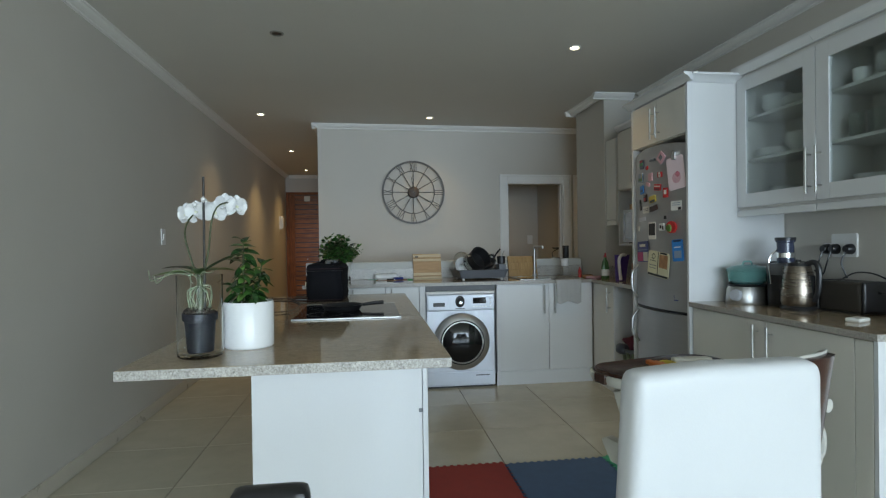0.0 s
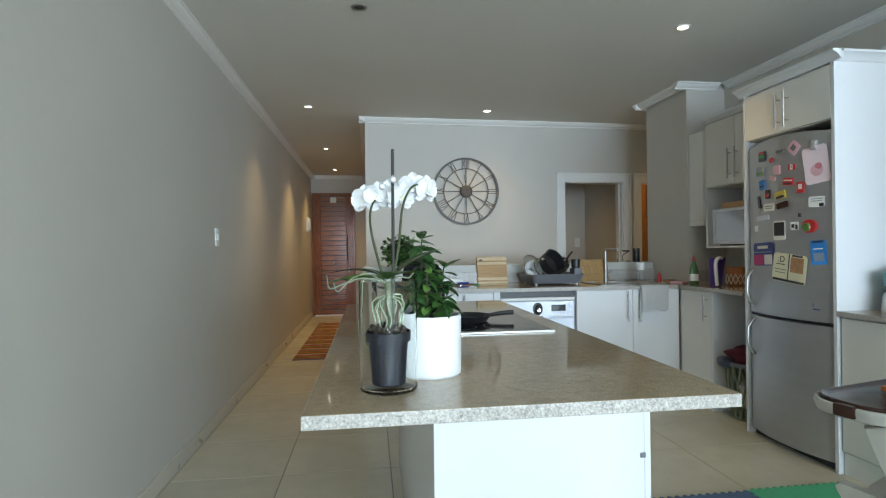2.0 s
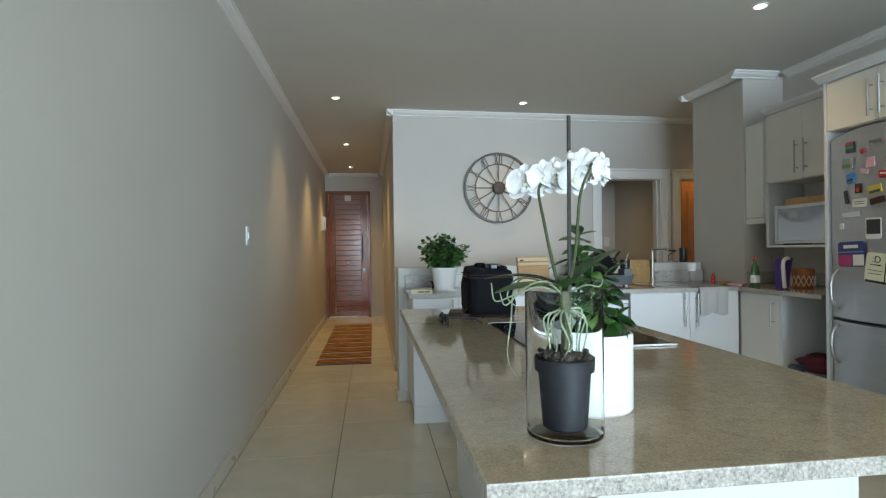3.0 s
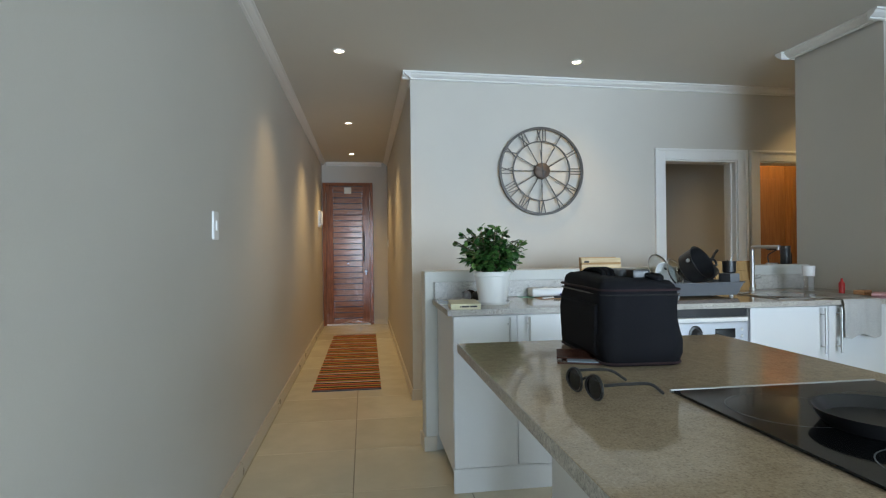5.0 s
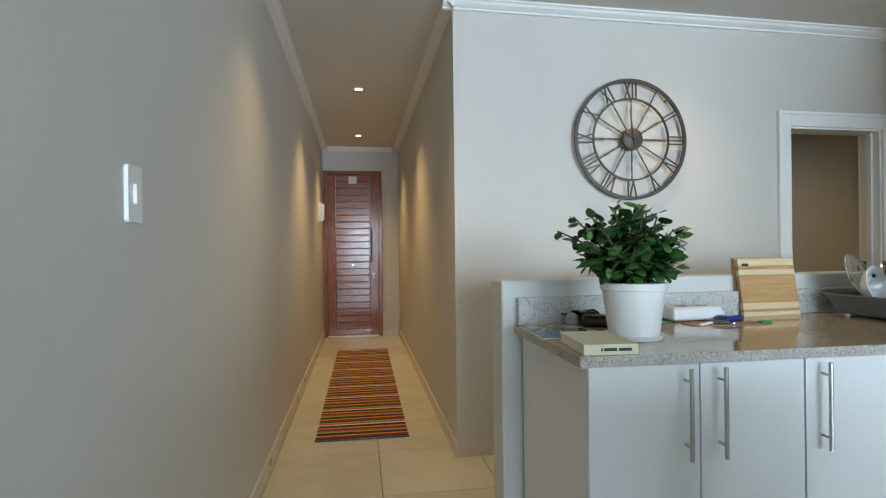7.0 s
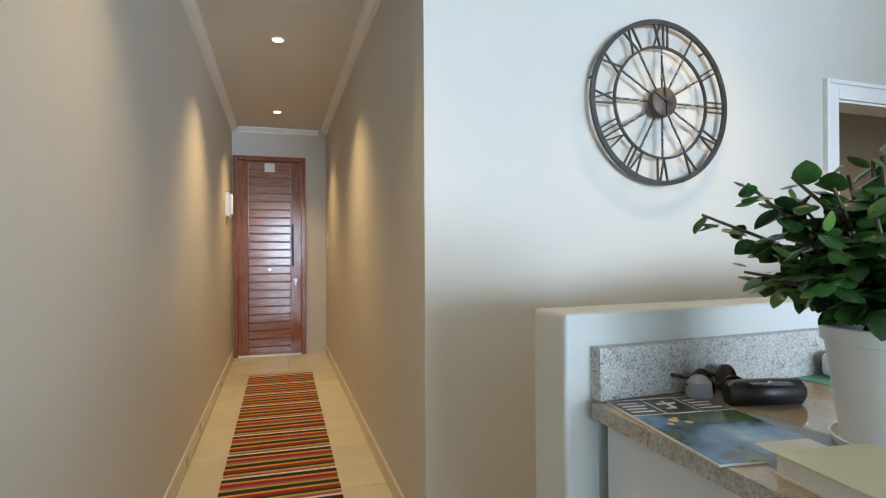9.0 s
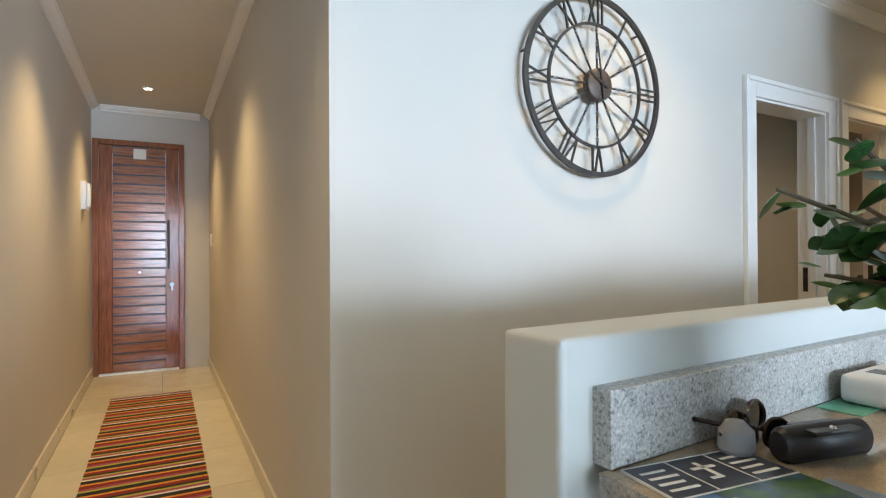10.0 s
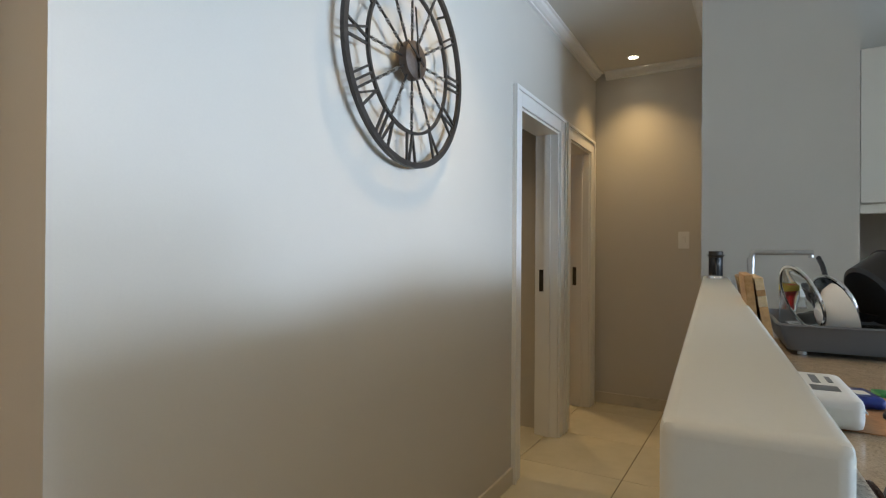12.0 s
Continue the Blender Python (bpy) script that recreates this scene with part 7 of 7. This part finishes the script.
def high_chair():
    HM = pose(2.222, 1.675, -0.02, 0, 0, 26)
    h = thing("high_chair", HM, "white plastic high chair with brown vinyl seat and tray", "high chair")
    ty = 0.235
    lv = []
    bm = bmesh.new()
    for w, d, r, z in ((0.52, 0.23, 0.09, 0.706), (0.585, 0.29, 0.12, 0.718), (0.60, 0.305, 0.125, 0.739), (0.595, 0.30, 0.123, 0.752), (0.58, 0.285, 0.117, 0.754), (0.57, 0.275, 0.113, 0.746)):
        lv.append([bm.verts.new((x, y, z)) for x, y in round_rect(w, d, r, 10, 0, ty)])
    for a, b in zip(lv, lv[1:]):
        for k in range(len(a)):
            bm.faces.new((a[k], a[(k + 1) % len(a)], b[(k + 1) % len(a)], b[k]))
    bm.faces.new(lv[0][::-1])
    bm.faces.new(lv[-1])
    tray = part("tray", bm, HC_WHITE, h, "white tray with a thin raised rim", m=pose(0, ty, 0, 0, 0, -12) @ pose(0, -ty, 0))
    bm = bmesh.new()
    lv = []
    for w, d, z in ((0.568, 0.273, 0.7465), (0.568, 0.273, 0.759), (0.56, 0.265, 0.763), (0.54, 0.245, 0.761), (0.525, 0.23, 0.7575)):
        lv.append([bm.verts.new((x, y, z)) for x, y in round_rect(w, d, d * 0.41, 10, 0, ty)])
    for a, b in zip(lv, lv[1:]):
        for k in range(len(a)):
            bm.faces.new((a[k], a[(k + 1) % len(a)], b[(k + 1) % len(a)], b[k]))
    bm.faces.new(lv[0][::-1])
    bm.faces.new(lv[-1])
    part("tray_insert", bm, HC_BROWN, tray, "glossy brown tray insert")
    part("tray_clip", box(-0.306, -0.272, 0.21, 0.27, 0.722, 0.7585, 0.006), HC_BROWN, tray)
    for s in (-1, 1):
        x0, x1 = sorted((s * 0.235, s * 0.275))
        part("side_plate", side_plate((0.105, 0.625, 0.088, 0.046, 0.35), [(0.265, 0.700), (0.235, 0.62), (0.20, 0.545), (0.13, 0.475), (0.03, 0.435), (-0.10, 0.42), (-0.19, 0.47), (-0.20, 0.58), (-0.12, 0.655), (0.02, 0.695), (0.15, 0.728)], x0, x1), HC_WHITE, h, "white moulded side plate with an oval opening")
        part("armrest", tube(curve_pts([(s * 0.262, 0.20, 0.722), (s * 0.268, 0.10, 0.716), (s * 0.268, 0.0, 0.690), (s * 0.262, -0.12, 0.675), (s * 0.245, -0.22, 0.67)], 7), 0.024, 12), HC_WHITE, h)
        x0, x1 = sorted((s * 0.195, s * 0.232))
        bm = prism([(y, z) for y, z in ((0.345, 0.478), (0.350, 0.492), (0.335, 0.503), (0.20, 0.490), (0.06, 0.44), (-0.09, 0.31), (-0.24, 0.02), (-0.33, 0.02), (-0.19, 0.27), (-0.02, 0.37), (0.16, 0.40), (0.31, 0.42))], x0, x1, Matrix(((0, 0, 1, 0), (1, 0, 0, 0), (0, 1, 0, 0), (0, 0, 0, 1))))
        bmesh.ops.triangulate(bm, faces=bm.faces)
        part("rear_leg", bm, HC_WHITE, h, "flat white leg with a stubby front end", smooth=False)
        bm = prism([(y, z) for y, z in ((0.06, 0.47), (-0.08, 0.46), (0.20, 0.02), (0.29, 0.02))], *sorted((s * 0.2765, s * 0.300)), Matrix(((0, 0, 1, 0), (1, 0, 0, 0), (0, 1, 0, 0), (0, 0, 0, 1))))
        part("front_leg", bm, HC_WHITE, h, smooth=False)
        for py, pz in ((0.162, 0.540), (0.058, 0.503), (-0.09, 0.49)):
            part("bolt", lathe([(0, 0.006), (0.010, 0.0055), (0.012, 0)], 16), BLACK, h, m=pose(s * (0.300 if py < 0.1 else 0.275), py, pz, 0, s * 90, 0))
        for py, pz in ((0.235, 0.440), (0.165, 0.425)):
            part("bolt", lathe([(0, 0.006), (0.010, 0.0055), (0.012, 0)], 16), BLACK, h, m=pose(s * 0.232, py, pz, 0, s * 90, 0))
    part("foot_rest", box(-0.194, 0.194, 0.20, 0.33, 0.425, 0.45, 0.008), HC_WHITE, h)
    part("cross_bar", tube([(-0.274, 0.17, 0.13), (0.274, 0.17, 0.13)], 0.014, 10), HC_WHITE, h)
    part("seat", box(-0.215, 0.215, -0.20, 0.20, 0.515, 0.575, 0.026, 4), HC_BROWN, h)
    part("seat_shell", box(-0.232, 0.232, -0.21, 0.20, 0.47, 0.514, 0.015, 2), HC_WHITE, h)
    bm = bmesh.new()
    g2 = []
    for i in range(9):
        t = i / 8
        row = []
        for j in range(17):
            u = 2 * j / 16 - 1
            row.append(bm.verts.new((0.275 * u * (1 - 0.10 * max(0.0, t - 0.6)), -0.235 - 0.05 * t + 0.15 * u * u, 0.53 + 0.355 * t - 0.085 * abs(u) ** 3 * t)))
        g2.append(row)
    for a, b in zip(g2, g2[1:]):
        for j in range(16):
            bm.faces.new((a[j], a[j + 1], b[j + 1], b[j]))
    r3 = bmesh.ops.extrude_face_region(bm, geom=bm.faces[:])
    bmesh.ops.translate(bm, verts=[v for v in r3["geom"] if isinstance(v, bmesh.types.BMVert)], vec=(0, -0.03, -0.004))
    part("backrest", bm, HC_BROWN, h, "curved brown vinyl backrest")
    part("piping", tube([(0.264 * u, -0.289 + 0.15 * u * u, 0.888 - 0.085 * abs(u) ** 3) for u in [k / 14 - 1 for k in range(29)]], 0.005, 6), HC_WHITE, h, "white edge piping")
    hs = bmesh.new()
    for dx in (-0.012, 0.0, 0.012):
        add_tube(hs, curve_pts([(-0.20 + dx, -0.02, 0.585), (-0.25, -0.05 + dx, 0.640), (-0.292, -0.06 + dx, 0.60), (-0.296, -0.05 + dx, 0.52)], 6), 0.007, 6)
    part("harness", hs, GREY_PLASTIC, h, "grey harness strap")
    part("buckle", box(-0.318, -0.286, -0.085, -0.025, 0.49, 0.535, 0.006), BLACK, h)
    ca = thing("toy_carrot", HM @ pose(-0.06, 0.21, 0.7590, 0, 0, 70), "orange toy on the high chair tray", "toy")
    part("body", box(-0.055, 0.055, -0.02, 0.02, 0, 0.022, 0.009, 3), ORANGE, ca)
    part("grip", box(0.045, 0.085, -0.012, 0.012, 0.002, 0.02, 0.006, 2), ORANGE, ca)
    bo = thing("baby_spoon_case", HM @ pose(0.12, 0.20, 0.7585, 0, 0, -30), "small clear case with coloured toys on the tray", "toy")
    part("case", box(-0.075, 0.075, -0.022, 0.022, 0, 0.024, 0.008, 3), PAPER, bo)
    part("end_cap", box(0.07, 0.095, -0.02, 0.02, 0.002, 0.022, 0.005, 2), BLACK, bo)
    ro = thing("rattle_ring", HM @ pose(0.02, 0.24, 0.7585), "yellow and red ring toy on the tray", "toy")
    part("ring", lathe([(0.022, 0.0), (0.032, 0.004), (0.034, 0.010), (0.026, 0.014), (0.020, 0.008)], 28, close=True), YELLOW, ro)
    part("bead", lathe([(0, -0.010), (0.009, -0.004), (0.009, 0.004), (0, 0.010)], 14, (-0.045, -0.01, 0.011)), RED, ro)


high_chair()

bs2 = thing("bar_stool", pose(0.838, 0.82, 0), "black padded bar stool with a narrow rounded back", "stool")
part("backrest", box(-0.062, 0.062, -0.025, 0.03, 0.60, 0.838, 0.024, 4), BLACK, bs2)
part("seat", box(-0.17, 0.17, -0.33, 0.0, 0.54, 0.60, 0.025, 3), BLACK, bs2)
for x in (-0.15, 0.15):
    for y in (-0.30, -0.02):
        part("leg", tube([(x, y, 0.54), (x * 1.1, y, 0)], 0.013, 8), CHROME, bs2)


def foam_mat(x0, y0, mat, label):
    """An interlocking play mat with teeth along its edges."""
    s, tt, d = 0.553, 14, 0.014
    out = []
    for side in range(4):
        for k in range(tt):
            a, b = k / tt, (k + 0.5) / tt
            for t, h in ((a, 0), (a + 0.12 / tt, d), (b - 0.12 / tt + 0.1 / tt, d), (b, 0)):
                out.append([(t * s, -h), (s + h, t * s), (s - t * s, s + h), (-h, s - t * s)][side])
    t = solo("foam_mat", prism(out, 0, 0.012), mat, pose(x0, y0, 0.0005), label, "play mat", "foam play mats", smooth=False)
    return t


foam_mat(1.155, 2.285, FOAM_RED, "red foam play mat tile on the floor")
foam_mat(1.719, 2.262, FOAM_BLUE, "blue foam play mat tile on the floor")
foam_mat(2.283, 2.275, FOAM_GREEN, "green foam play mat tile on the floor")

# ---- seen through the far doorway ----
wr = thing("wardrobe", pose(3.60, 7.0, 0), "orange-brown wooden wardrobe in the rear room", "wardrobe")
part("body", box(0, 1.3, 0.02, 0.54, 0, 2.10), WARDROBE, wr, smooth=False)
for k in range(3):
    d3 = part("door", box(0.004 + k * 0.433, 0.429 + k * 0.433, 0.0, 0.02, 0.06, 2.06, 0.004), WARDROBE, wr)
    part("door_panel", box(0.07 + k * 0.433, 0.363 + k * 0.433, -0.008, 0.002, 0.16, 1.90, 0.006), WARDROBE, d3)
    part("handle", tube([(0.04 + k * 0.433, -0.03, 1.0), (0.04 + k * 0.433, -0.03, 1.12)], 0.006, 8), BLACK_METAL, d3)
part("shelf", box(-0.05, 1.32, -0.03, 0.02, 0.955, 0.985, 0.004), BAMBOO_PALE, wr)
